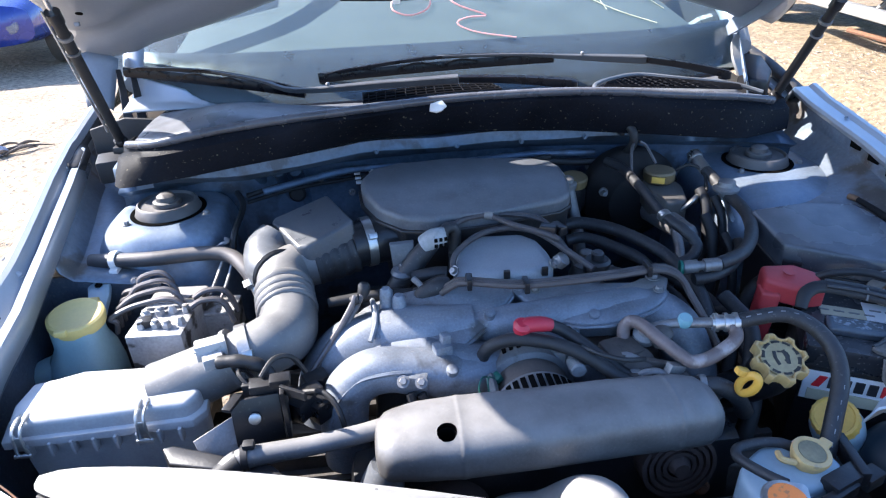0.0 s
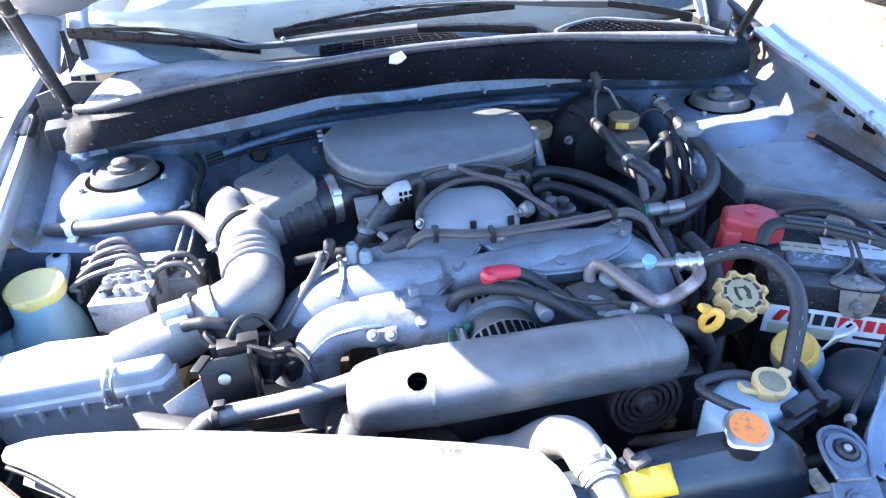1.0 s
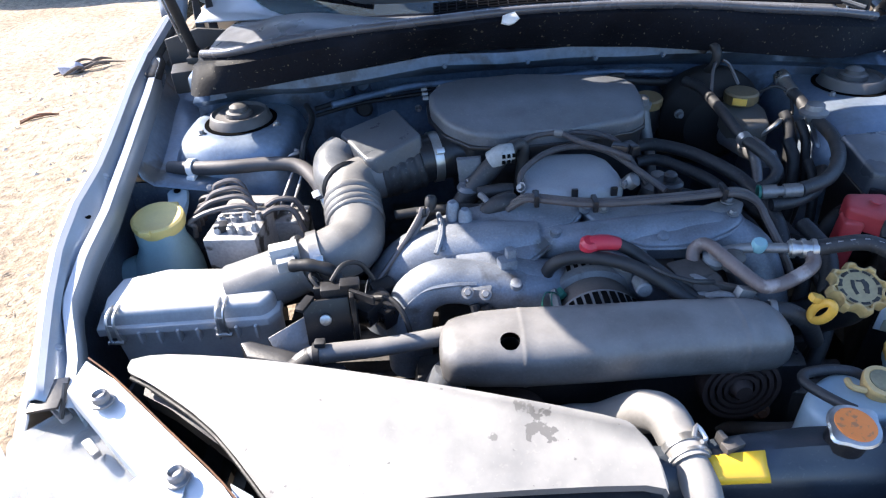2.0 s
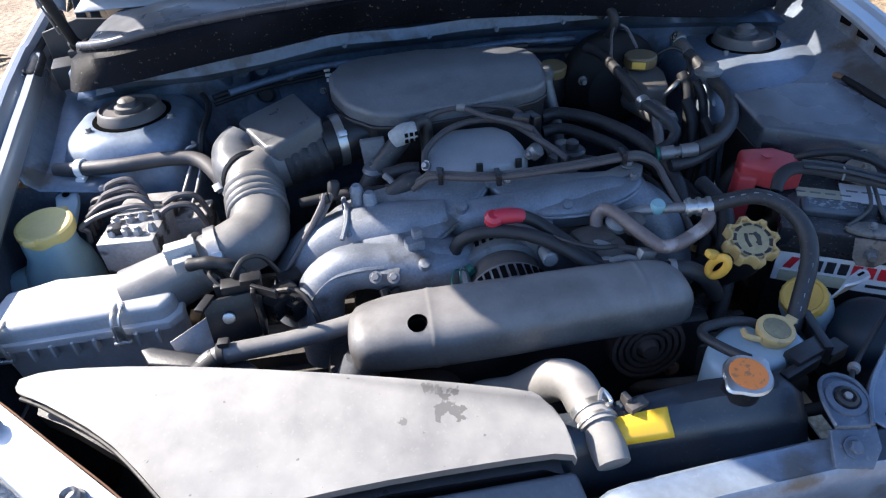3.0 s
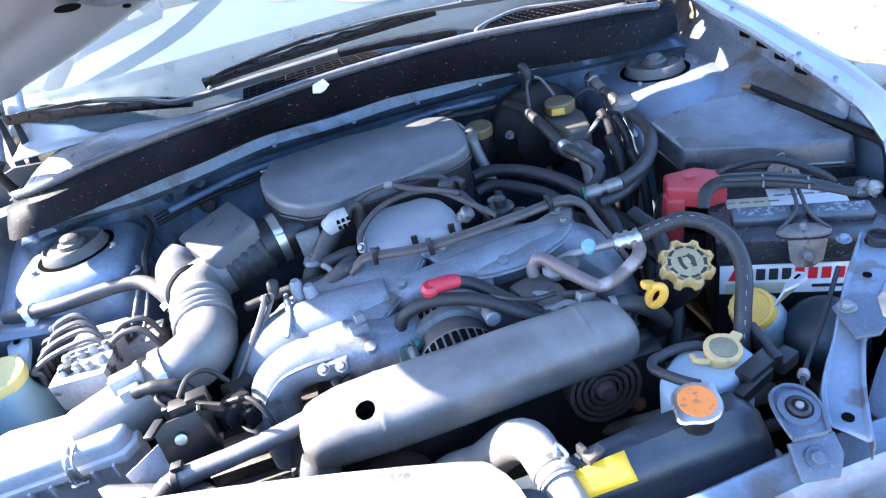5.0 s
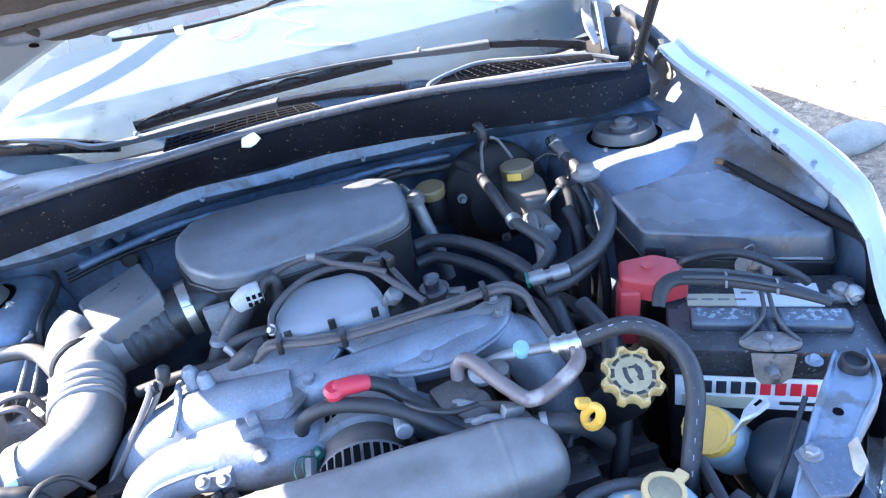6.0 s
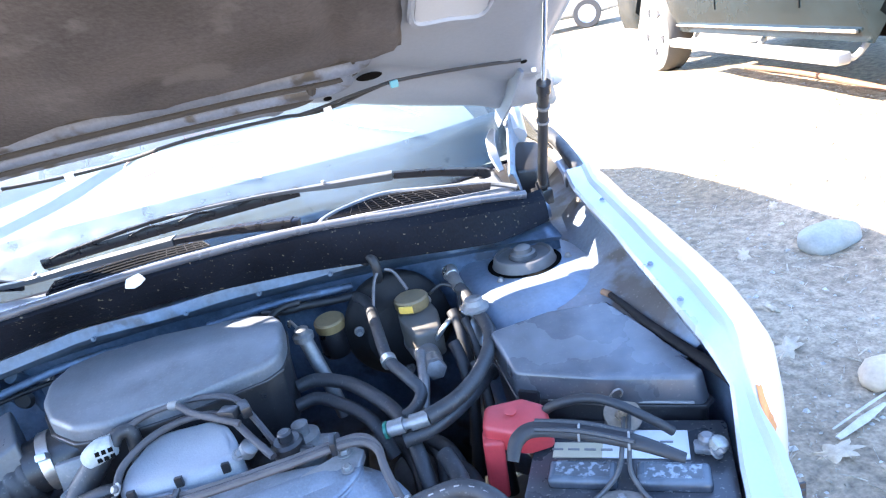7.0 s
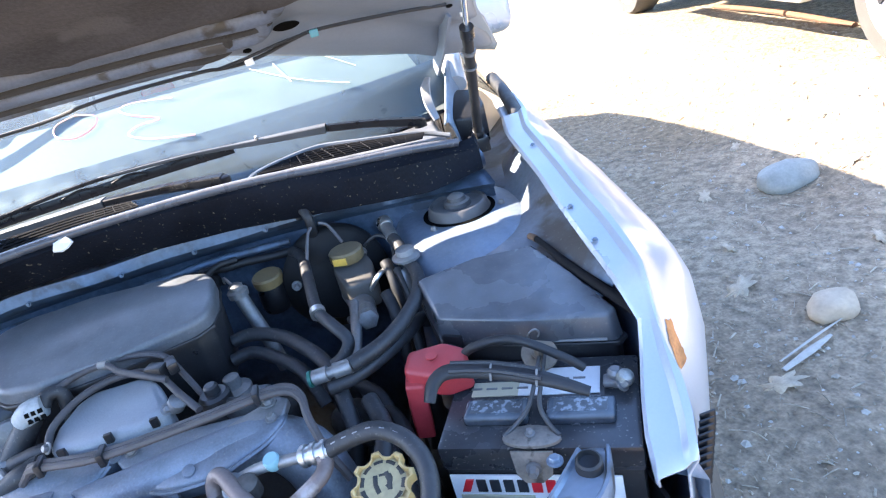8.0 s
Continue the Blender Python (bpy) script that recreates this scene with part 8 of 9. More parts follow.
for i, q in enumerate(((-0.655, 1.352, 0.845), (-0.60, 1.350, 0.848))):
    b_ = thing("apron_bolt", q, "zinc bolt on the inner apron", "bolt", "apron bolts")
    part("head", bolt(B(), q, (0.1, -0.8, 0.6), 0.0055, 0.007), DULLSTEEL, b_)

# air conditioning lines and hoses
acl = thing("pressure_hose", (0.30, 1.05, 0.80), "black pressure hose with white dashes and crimped fitting", "hose")
WH = [(0.292, 1.050, 0.876), (0.318, 1.046, 0.884), (0.351, 1.038, 0.890), (0.379, 1.018, 0.882), (0.393, 0.988, 0.864), (0.385, 0.955, 0.842), (0.365, 0.926, 0.812), (0.350, 0.905, 0.785), (0.345, 0.895, 0.75)]
part("tube", tube(B(), WH, 0.0105, 14, 6), HOSE, acl)
pth = spline(WH, 12)
for k in range(6, len(pth) - 14, 5):
    t = (pth[k + 1] - pth[k]).normalized()
    s = t.cross(Vector((0, 0, 1))).normalized()
    n = s.cross(t).normalized()
    nn = (n * 0.8 - Vector((0, 1, 0)) * 0.5).normalized()
    bm = B()
    tube(bm, [pth[k] + nn * 0.0098, pth[k] + t * 0.006 + nn * 0.0096], 0.0011, 6, 1)
    part("dash", bm, DULLSTEEL, acl)
bm = B()
tube(bm, [(0.262, 1.058, 0.873), (0.296, 1.049, 0.877)], 0.0105, 14, 1)
for f in (0.15, 0.5, 0.85):
    q = Vector((0.262, 1.058, 0.873)).lerp(Vector((0.296, 1.049, 0.877)), f)
    clamp_band(bm, q, (0.95, -0.25, 0.1), 0.0105, 0.005)
part("crimp", bm, STEEL, acl, "crimped steel fitting")
bm = B()
tube(bm, [(0.185, 1.080, 0.856), (0.215, 1.073, 0.866), (0.265, 1.058, 0.873)], 0.007, 12)
part("pipe", bm, DULLSTEEL, acl)
bm = B()
lathe(bm, [(0.009, 0), (0.0098, 0.004), (0.0098, 0.012), (0.008, 0.015)], (0.229, 1.070, 0.866), (-0.05, -0.3, 1), 20)
part("valve_cap", bm, mat("pale_teal_cap", (0.20, 0.38, 0.42), 0.45, 0, 0.1, 20, 200, 0.03, dust=0.2, dust_col=(0.4, 0.42, 0.42)), acl, "pale teal service cap")
ap_ = thing("metal_line", (0.21, 1.03, 0.80), "bent tarnished metal line above the pump", "pipe")
part("tube", tube(B(), [(0.150, 1.075, 0.835), (0.152, 1.088, 0.856), (0.166, 1.082, 0.868), (0.188, 1.046, 0.860), (0.210, 1.016, 0.850), (0.222, 1.010, 0.849), (0.245, 1.014, 0.851), (0.278, 1.026, 0.862), (0.288, 1.040, 0.868), (0.282, 1.052, 0.874)], 0.0092, 12, 6), COPPER, ap_)
pm = thing("steering_pump", (0.15, 1.05, 0.74), "dark pump with fittings under the metal line", "pump")
bm = B()
box(bm, (0.140, 1.062, 0.825), (0.055, 0.045, 0.045), rz=15, bev=0.01)
lathe(bm, [(0.032, 0), (0.034, 0.03), (0.026, 0.04)], (0.165, 1.035, 0.775), (-0.2, -0.3, 1), 20)
lathe(bm, [(0.014, 0), (0.014, 0.02), (0.009, 0.024)], (0.195, 1.062, 0.845), (0, -0.2, 1), 14)
box(bm, (0.165, 1.012, 0.815), (0.07, 0.02, 0.03), rz=-8, bev=0.004)
box(bm, (0.20, 1.005, 0.820), (0.03, 0.026, 0.022), rz=20, bev=0.004)
part("body", bm, ENGINE, pm)
bm = B()
for q in ((0.13, 1.03, 0.82), (0.15, 1.02, 0.828), (0.12, 1.05, 0.835)):
    tube(bm, [q, (q[0] + 0.02, q[1] - 0.006, q[2] + 0.008), (q[0] + 0.045, q[1] - 0.012, q[2] - 0.004)], 0.005, 8)
part("fitting", bm, DULLSTEEL, pm)
part("boss", lathe(B(), [(0.016, 0), (0.017, 0.010), (0.011, 0.014), (0.011, 0.022)], (0.178, 1.078, 0.842), (0, -0.3, 1), 16), ALUDULL, pm)
part("boss", lathe(B(), [(0.020, 0), (0.022, 0.014), (0.014, 0.018)], (0.158, 1.046, 0.822), (-0.1, -0.5, 1), 18), ENGINE, pm)
part("rib", box(B(), (0.180, 1.030, 0.834), (0.05, 0.008, 0.012), rz=-25, bev=0.002), ENGINE, pm)
part("tab", box(B(), (0.196, 1.014, 0.838), (0.026, 0.012, 0.014), rz=15, ry=20, bev=0.002), DULLSTEEL, pm)
part("outlet_hose", tube(B(), [(0.19, 1.005, 0.815), (0.22, 0.995, 0.822), (0.245, 0.99, 0.822), (0.275, 0.992, 0.80), (0.30, 1.0, 0.76)], 0.012, 12), HOSE, pm)
bm = B()
clamp_band(bm, (0.225, 0.994, 0.822), (1, -0.2, 0), 0.012, 0.008)
part("clamp", bm, DULLSTEEL, pm)

sh = thing("suction_hose", (0.40, 1.30, 0.86), "black suction hose with crimped steel ends", "hose")
part("tube", tube(B(), [(0.335, 1.186, 0.885), (0.384, 1.208, 0.887), (0.428, 1.258, 0.888), (0.460, 1.325, 0.888), (0.466, 1.375, 0.892), (0.462, 1.400, 0.894)], 0.0108, 14), HOSE, sh)
part("tube", tube(B(), [(0.458, 1.425, 0.902), (0.456, 1.455, 0.910), (0.450, 1.475, 0.918)], 0.0105, 12), HOSE, sh)
bm = B()
tube(bm, [(0.283, 1.196, 0.878), (0.336, 1.186, 0.885)], 0.0075, 12, 1)
part("crimp", bm, DULLSTEEL, sh)
bm = B()
for a, b in (((0.285, 1.196, 0.878), (0.305, 1.192, 0.881)), ((0.314, 1.190, 0.882), (0.338, 1.186, 0.885))):
    part("crimp", tube(B(), [a, b], 0.0105, 14, 1), DULLSTEEL, sh, "crimped dull end")
tube(bm, [(0.450, 1.475, 0.918), (0.448, 1.495, 0.925), (0.446, 1.512, 0.930)], 0.0115, 12, 2)
lathe(bm, [(0.013, -0.006), (0.015, 0), (0.013, 0.012)], (0.446, 1.512, 0.930), (0, 0.9, 0.3), 14)
part("crimp", bm, STEEL, sh, "crimped bright ends")
part("seal", lathe(B(), [(0.0075, -0.002), (0.0115, -0.002), (0.0115, 0.002), (0.0075, 0.002)], (0.281, 1.196, 0.878), (1, -0.2, 0.1), 14), GREEN, sh, "green seal ring")
sv = thing("service_port", (0.462, 1.405, 0.86), "grey service port valve on the hose", "valve")
bm = B()
lathe(bm, [(0.010, -0.02), (0.012, -0.005), (0.023, -0.002), (0.024, 0.003), (0.016, 0.007), (0.015, 0.016), (0.010, 0.018)], (0.460, 1.410, 0.905), (0, 0, 1), 22)
part("body", bm, DULLSTEEL, sv)
part("plate", prism(B(), [(0.444, 1.39, 0.895), (0.452, 1.40, 0.895), (0.452, 1.36, 0.87), (0.446, 1.352, 0.868)], (0.006, 0, -0.003), 0.001), STEEL, sv, "bright clip plate")
hose("cooling_hose", [(0.300, 1.188, 0.860), (0.330, 1.190, 0.862), (0.366, 1.208, 0.862), (0.415, 1.262, 0.852), (0.450, 1.320, 0.84), (0.46, 1.37, 0.80)], 0.010, "thin black coolant hose with blue mark", HOSE)
lm = thing("wiring_loom", (0.0, 1.17, 0.86), "brown-black wiring loom clipped across the manifold", "wiring loom")
for o, r in ((0, 0.0055), (0.008, 0.0050)):
    part("strand", tube(B(), [(-0.095, 1.20 - o, 0.872), (-0.078, 1.192 - o, 0.888), (-0.06, 1.184 - o, 0.897), (0.026, 1.160 - o, 0.898), (0.147, 1.164 - o, 0.898), (0.215, 1.176 - o, 0.895), (0.249, 1.182 - o, 0.889 - o * 0.3), (0.266, 1.166 - o, 0.880), (0.270, 1.136, 0.868), (0.282, 1.10, 0.84), (0.30, 1.08, 0.80)], r, 8), mat("loom_cover", (0.06, 0.048, 0.045), 0.6, 0, 0.3, 30, 200, 0.1, dust=0.3, dust_col=(0.2, 0.18, 0.17)), lm)
for x, y in ((-0.055, 1.178), (0.026, 1.156), (0.215, 1.172)):
    part("clip", box(B(), (x, y, 0.897), (0.008, 0.024, 0.018), bev=0.002), DARKPL, lm)
lm2 = thing("injector_loom", (0.0, 1.31, 0.88), "dark wiring bundle looping behind the plenum cover", "wiring loom")
LOOM = mat("dusty_loom_wrap", (0.045, 0.040, 0.042), 0.65, 0, 0.4, 60, 220, 0.25, dust=0.25, dust_col=(0.15, 0.14, 0.145))
part("strand", tube(B(), [(-0.088, 1.285, 0.915), (-0.069, 1.300, 0.926), (-0.037, 1.322, 0.930), (0.0, 1.322, 0.932), (0.030, 1.290, 0.930), (0.071, 1.258, 0.928), (0.098, 1.245, 0.920)], 0.0048, 10), LOOM, lm2)
part("strand", tube(B(), [(-0.072, 1.235, 0.885), (-0.065, 1.258, 0.900), (-0.028, 1.285, 0.915), (0.021, 1.300, 0.918), (0.070, 1.285, 0.915), (0.112, 1.225, 0.904), (0.138, 1.190, 0.893)], 0.0050, 10), LOOM, lm2)
part("strand", tube(B(), [(0.0, 1.330, 0.930), (0.04, 1.325, 0.930), (0.085, 1.305, 0.925), (0.108, 1.280, 0.90), (0.13, 1.25, 0.87)], 0.0046, 8), LOOM, lm2)
part("plug", box(B(), (0.085, 1.262, 0.930), (0.026, 0.018, 0.014), rz=-25, bev=0.003), DARKPL, lm2)
part("plug", box(B(), (0.104, 1.268, 0.926), (0.014, 0.028, 0.016), rz=20, bev=0.003), DARKPL, lm2)
part("tape_band", lathe(B(), [(0.0062, -0.007), (0.0068, 0), (0.0062, 0.007)], (0.0, 1.322, 0.932), (1, -0.4, 0), 12), DUCT, lm2)
pv = thing("purge_valve", (0.153, 1.215, 0.86), "round dark purge valve behind the loom", "valve")
part("body", lathe(B(), [(0.018, 0), (0.021, 0.004), (0.021, 0.022), (0.017, 0.026)], (0.153, 1.218, 0.868), (0, 0, 1), 22), DARKPL, pv)
part("knob", lathe(B(), [(0.010, 0), (0.010, 0.010), (0.007, 0.013)], (0.153, 1.218, 0.894), (0, 0, 1), 14), DARKPL, pv)
part("spout", tube(B(), [(0.165, 1.210, 0.880), (0.185, 1.200, 0.878)], 0.006, 10, 1), DARKPL, pv)
cn = thing("breather_hose", (-0.11, 1.285, 0.80), "black breather hose with white perforated connector", "hose")
part("tube", tube(B(), [(-0.098, 1.290, 0.908), (-0.117, 1.286, 0.890), (-0.142, 1.278, 0.862), (-0.162, 1.276, 0.835), (-0.17, 1.28, 0.80)], [0.014, 0.017, 0.018, 0.018, 0.018], 14), HOSE, cn)
part("branch", tube(B(), [(-0.083, 1.292, 0.915), (-0.075, 1.30, 0.925), (-0.06, 1.305, 0.92), (-0.062, 1.30, 0.88), (-0.065, 1.29, 0.85)], 0.010, 12), HOSE, cn)
bm = B()
tube(bm, [(-0.112, 1.288, 0.906), (-0.096, 1.286, 0.917), (-0.078, 1.288, 0.919)], [0.016, 0.0165, 0.015], 16)
con = part("connector", bm, mat("dirty_white_plastic", (0.30, 0.31, 0.31), 0.5, 0, 0.3, 40, 200, 0.1, stain=(0.12, 0.11, 0.10), stain_scale=60, stain_at=0.6), cn, "white perforated connector")
for i in range(3):
    for j in range(2):
        part("slot", box(B(), (-0.094 + i * 0.008, 1.2705 + 0.0015 * i, 0.915 + j * 0.010 - 0.004), (0.005, 0.004, 0.006), rz=8, rx=-20, bev=0), DARK, con)
part("stub", tube(B(), [(-0.130, 1.225, 0.850), (-0.10, 1.222, 0.868), (-0.082, 1.222, 0.872)], 0.014, 12), HOSE, cn)
part("stub", tube(B(), [(-0.135, 1.255, 0.865), (-0.10, 1.252, 0.872), (-0.08, 1.250, 0.872)], 0.011, 12), HOSE, cn)
part("stub", tube(B(), [(-0.13, 1.205, 0.83), (-0.125, 1.205, 0.86), (-0.10, 1.205, 0.876), (-0.085, 1.21, 0.874)], 0.014, 12), HOSE, cn)
fl_ = thing("fuel_lines", (-0.26, 1.18, 0.78), "pair of thin fuel lines on the manifold", "fuel line")
for o in (0, 0.011):
    part("line", tube(B(), [(-0.212 - o, 1.192 - o * 0.9, 0.888), (-0.220 - o, 1.182 - o * 0.9, 0.874), (-0.240 - o, 1.162 - o * 0.8, 0.850), (-0.270 - o * 0.9, 1.138 - o * 0.8, 0.818), (-0.298 - o * 0.8, 1.115 - o * 0.8, 0.790)], 0.0042, 8), LINE, fl_)
bm = B()
lathe(bm, [(0.007, -0.008), (0.009, 0.0), (0.009, 0.010), (0.006, 0.014)], (-0.211, 1.194, 0.886), (0.2, 0.3, 1), 14)
lathe(bm, [(0.008, -0.006), (0.008, 0.006)], (-0.224, 1.182, 0.880), (1, 0, 0.3), 12)
part("fitting", bm, RUBBER, fl_)
part("stay", tube(B(), [(-0.200, 1.205, 0.862), (-0.198, 1.18, 0.868), (-0.196, 1.15, 0.856), (-0.195, 1.13, 0.845)], 0.004, 8), ALU, fl_)
hose("fuel_rail_hose", [(-0.27, 1.235, 0.845), (-0.20, 1.238, 0.85), (-0.13, 1.235, 0.85), (-0.10, 1.23, 0.85)], 0.008, "dark fuel rail under the intake", RUBBER, category="fuel rail")
hose("booster_hose", [(0.155, 1.40, 0.862), (0.186, 1.396, 0.866), (0.236, 1.358, 0.866), (0.278, 1.295, 0.862), (0.300, 1.252, 0.852), (0.312, 1.19, 0.838), (0.318, 1.14, 0.80)], 0.011, "thick black hose curving behind the manifold", HOSE)
hose("heater_hose", [(0.150, 1.372, 0.845), (0.185, 1.368, 0.850), (0.231, 1.320, 0.848), (0.262, 1.275, 0.840), (0.28, 1.24, 0.80)], 0.010, "black heater hose beside the resonator", HOSE)
hose("vacuum_hose", [(0.275, 1.54, 0.925), (0.292, 1.50, 0.925), (0.298, 1.42, 0.918), (0.304, 1.330, 0.905), (0.323, 1.285, 0.895), (0.338, 1.262, 0.878), (0.325, 1.250, 0.862), (0.300, 1.250, 0.850)], 0.0092, "black vacuum hose with pale tape", HOSE, ends=[((0.305, 1.322, 0.904), (0.1, -0.9, -0.15), 0.0094)])
hose("clutch_hose", [(0.355, 1.40, 0.86), (0.352, 1.37, 0.85), (0.345, 1.33, 0.835), (0.335, 1.30, 0.82)], 0.009, "thin grey hydraulic clutch pipe", DULLSTEEL)
hose("firewall_hook", [(0.295, 1.585, 0.905), (0.314, 1.562, 0.925), (0.322, 1.535, 0.955), (0.322, 1.532, 0.980), (0.314, 1.548, 0.993), (0.306, 1.56, 0.975)], 0.0085, "curved rubber hose over the firewall ledge", RUBBER)
hose("ledge_loom", [(0.29, 1.595, 0.905), (0.24, 1.605, 0.902), (0.18, 1.60, 0.91), (0.14, 1.59, 0.915), (0.10, 1.60, 0.92)], 0.008, "black loom along the firewall", RUBBER, category="wiring loom")
hose("ledge_loom", [(0.17, 1.585, 0.925), (0.14, 1.57, 0.93), (0.12, 1.545, 0.925), (0.13, 1.52, 0.90)], 0.006, "thin black loom by the firewall", RUBBER, category="wiring loom")
hose("firewall_line", [(-0.44, 1.56, 0.90), (-0.36, 1.60, 0.905), (-0.28, 1.625, 0.905), (-0.225, 1.635, 0.905), (-0.18, 1.63, 0.908), (-0.12, 1.60, 0.915)], 0.005, "thin dark line along the firewall", RUBBER, category="pipe")
hose("firewall_line", [(-0.44, 1.555, 0.888), (-0.36, 1.595, 0.892), (-0.28, 1.62, 0.892), (-0.20, 1.63, 0.895), (-0.14, 1.60, 0.90)], 0.004, "thin dark line along the firewall", RUBBER, category="pipe")
for i, z in enumerate((0.915, 0.905, 0.895, 0.885)):
    c_ = thing("line_clip", (-0.226, 1.63, z), "white line clip on the firewall", "clip", "firewall clips")
    part("clip", box(B(), (-0.226 + 0.001 * i, 1.628 - 0.001 * i, z), (0.012, 0.010, 0.005), bev=0.001), WHITE, c_)
c_ = thing("line_clip", (-0.19, 1.60, 0.915), "zinc line clip on the firewall", "clip", "firewall clips")
part("clip", box(B(), (-0.19, 1.605, 0.918), (0.018, 0.012, 0.010), rz=35, bev=0.002), STEEL, c_)
dl = thing("strut_side_loom", (-0.44, 1.45, 0.86), "black loom dropping beside the strut tower", "wiring loom")
part("strand", tube(B(), [(-0.455, 1.555, 0.91), (-0.440, 1.52, 0.905), (-0.436, 1.48, 0.90), (-0.440, 1.42, 0.89), (-0.445, 1.40, 0.86)], 0.006, 8), RUBBER, dl)
# dark drop hoses between the brake booster and the battery
for i, (x, y, zz) in enumerate(((0.425, 1.39, 0.865), (0.440, 1.36, 0.86), (0.41, 1.33, 0.84), (0.43, 1.29, 0.82))):
    hose("drop_hose", [(x, y + 0.05, zz + 0.03), (x + 0.005, y + 0.02, zz), (x, y - 0.01, zz - 0.08), (x - 0.02, y - 0.03, zz - 0.18)], 0.010 - 0.002 * (i % 2), "black hose dropping into the bay", RUBBER)
for i, (x, y) in enumerate(((0.33, 1.24), (0.355, 1.19), (0.30, 1.215), (0.37, 1.14), (0.345, 1.10))):
    hose("lower_hose", [(x - 0.03, y + 0.09, 0.80 - 0.01 * i), (x, y + 0.04, 0.79), (x + 0.01, y - 0.02, 0.77), (x - 0.01, y - 0.07, 0.73), (x - 0.04, y - 0.1, 0.66)], 0.009 + 0.002 * (i % 3), "dark hose low in the engine bay", RUBBER)
hose("starter_cable", [(0.345, 1.17, 0.835), (0.355, 1.12, 0.825), (0.345, 1.08, 0.815), (0.33, 1.05, 0.79)], 0.012, "thick dark cable under the pressure hose", HOSE, category="cable")

for pts, r in (([(-0.345, 1.05, 0.86), (-0.33, 1.07, 0.872), (-0.31, 1.085, 0.862), (-0.295, 1.09, 0.83)], 0.0035), ([(-0.36, 1.045, 0.85), (-0.375, 1.06, 0.862), (-0.372, 1.08, 0.85), (-0.36, 1.09, 0.81)], 0.003), ([(-0.30, 1.06, 0.82), (-0.27, 1.05, 0.825), (-0.25, 1.03, 0.81), (-0.24, 1.01, 0.77)], 0.004),
               ([(0.50, 1.20, 0.845), (0.485, 1.21, 0.84), (0.470, 1.225, 0.82), (0.465, 1.23, 0.77)], 0.0035), ([(0.40, 1.50, 0.91), (0.425, 1.49, 0.925), (0.445, 1.47, 0.915), (0.44, 1.44, 0.89)], 0.003), ([(0.16, 1.03, 0.845), (0.13, 1.02, 0.855), (0.10, 1.03, 0.86), (0.08, 1.05, 0.86)], 0.0035)):
    hose("thin_cable", pts, r, "thin black electric cable", RUBBER, 8, category="cable")

# grimy clutter low in front of the engine
for i, (x, y, z) in enumerate(((0.27, 0.93, 0.66), (0.33, 0.98, 0.68), (0.38, 0.93, 0.63), (0.43, 0.90, 0.60), (0.20, 0.90, 0.64), (0.12, 0.90, 0.62))):
    hose("grimy_hose", [(x - 0.09, y + 0.03, z - 0.02), (x - 0.03, y - 0.01, z + 0.02), (x + 0.03, y, z + 0.01), (x + 0.07, y + 0.04, z - 0.06)], 0.009 + 0.003 * (i % 3), "grimy brown-black hose low in the bay", GRIME, 10)
ef = thing("engine_bracket", (0.28, 0.96, 0.60), "grimy cast bracket beside the pulley", "bracket")
bm = B()
prism(bm, [(0.20, 0.96, 0.69), (0.27, 0.955, 0.71), (0.33, 0.96, 0.69), (0.35, 0.965, 0.63), (0.25, 0.96, 0.58)], (0, 0.02, 0), 0.004)
part("plate", bm, GRIME, ef)
for x, z in ((0.23, 0.675), (0.30, 0.690), (0.33, 0.645)):
    part("bolt", bolt(B(), (x, 0.954, z), (0, -1, 0.2), 0.008), RUSTY, ef)

# ---- yard ----


def stone(name, at, size, m, label, seed):
    bm = B()
    bmesh.ops.create_icosphere(bm, subdivisions=3, radius=1.0)
    for v in bm.verts:
        k = 1 + 0.22 * noise.noise(v.co * 1.3 + Vector((seed, 0, 0))) + 0.05 * noise.noise(v.co * 4 + Vector((seed, 2, 0)))
        v.co = Vector((v.co.x * size[0], v.co.y * size[1], v.co.z * size[2])) * k + Vector(at)
    t = part(name, bm, m, sharp=60)
    return tagged(t, label, "rock")


stone("rock", (2.30, 2.80, ground_z(2.3, 2.8) + 0.035), (0.145, 0.09, 0.075), ROCK, "pale rounded rock lying on the shaded dirt", 1)
stone("rock", (1.755, 1.93, ground_z(1.755, 1.93) + 0.025), (0.085, 0.065, 0.05), TANROCK, "small tan rock lying on the shaded dirt", 5)
stone("rock", (1.19, 1.27, ground_z(1.19, 1.27) + 0.02), (0.04, 0.035, 0.03), ROCK, "small pale stone beside the damaged fender", 9)


def leaf(at, rz, s):
    bm = B()
    pts = []
    for k in range(28):
        a = 2 * math.pi * k / 28
        r = 1 + 0.45 * math.cos(7 * a) * (1 if k % 2 else 0.7)
        pts.append((math.cos(a) * r * s, math.sin(a) * r * s * 0.5))
    m = pose(*at, 6, -8, rz)
    vs = [bm.verts.new(m @ Vector((x, y, 0.15 * s * math.sin(x / s * 2) + 0.01))) for x, y in pts]
    c = bm.verts.new(m @ Vector((0, 0, 0.012)))
    for a, b in zip(vs, vs[1:] + vs[:1]):
        bm.faces.new((a, b, c))
    t = part("dry_leaf", bm, LEAF)
    solid(t, 0.0012)
    return tagged(t, "curled dry tan oak leaf on the dirt", "leaf", "fallen leaves")


random.seed(7)
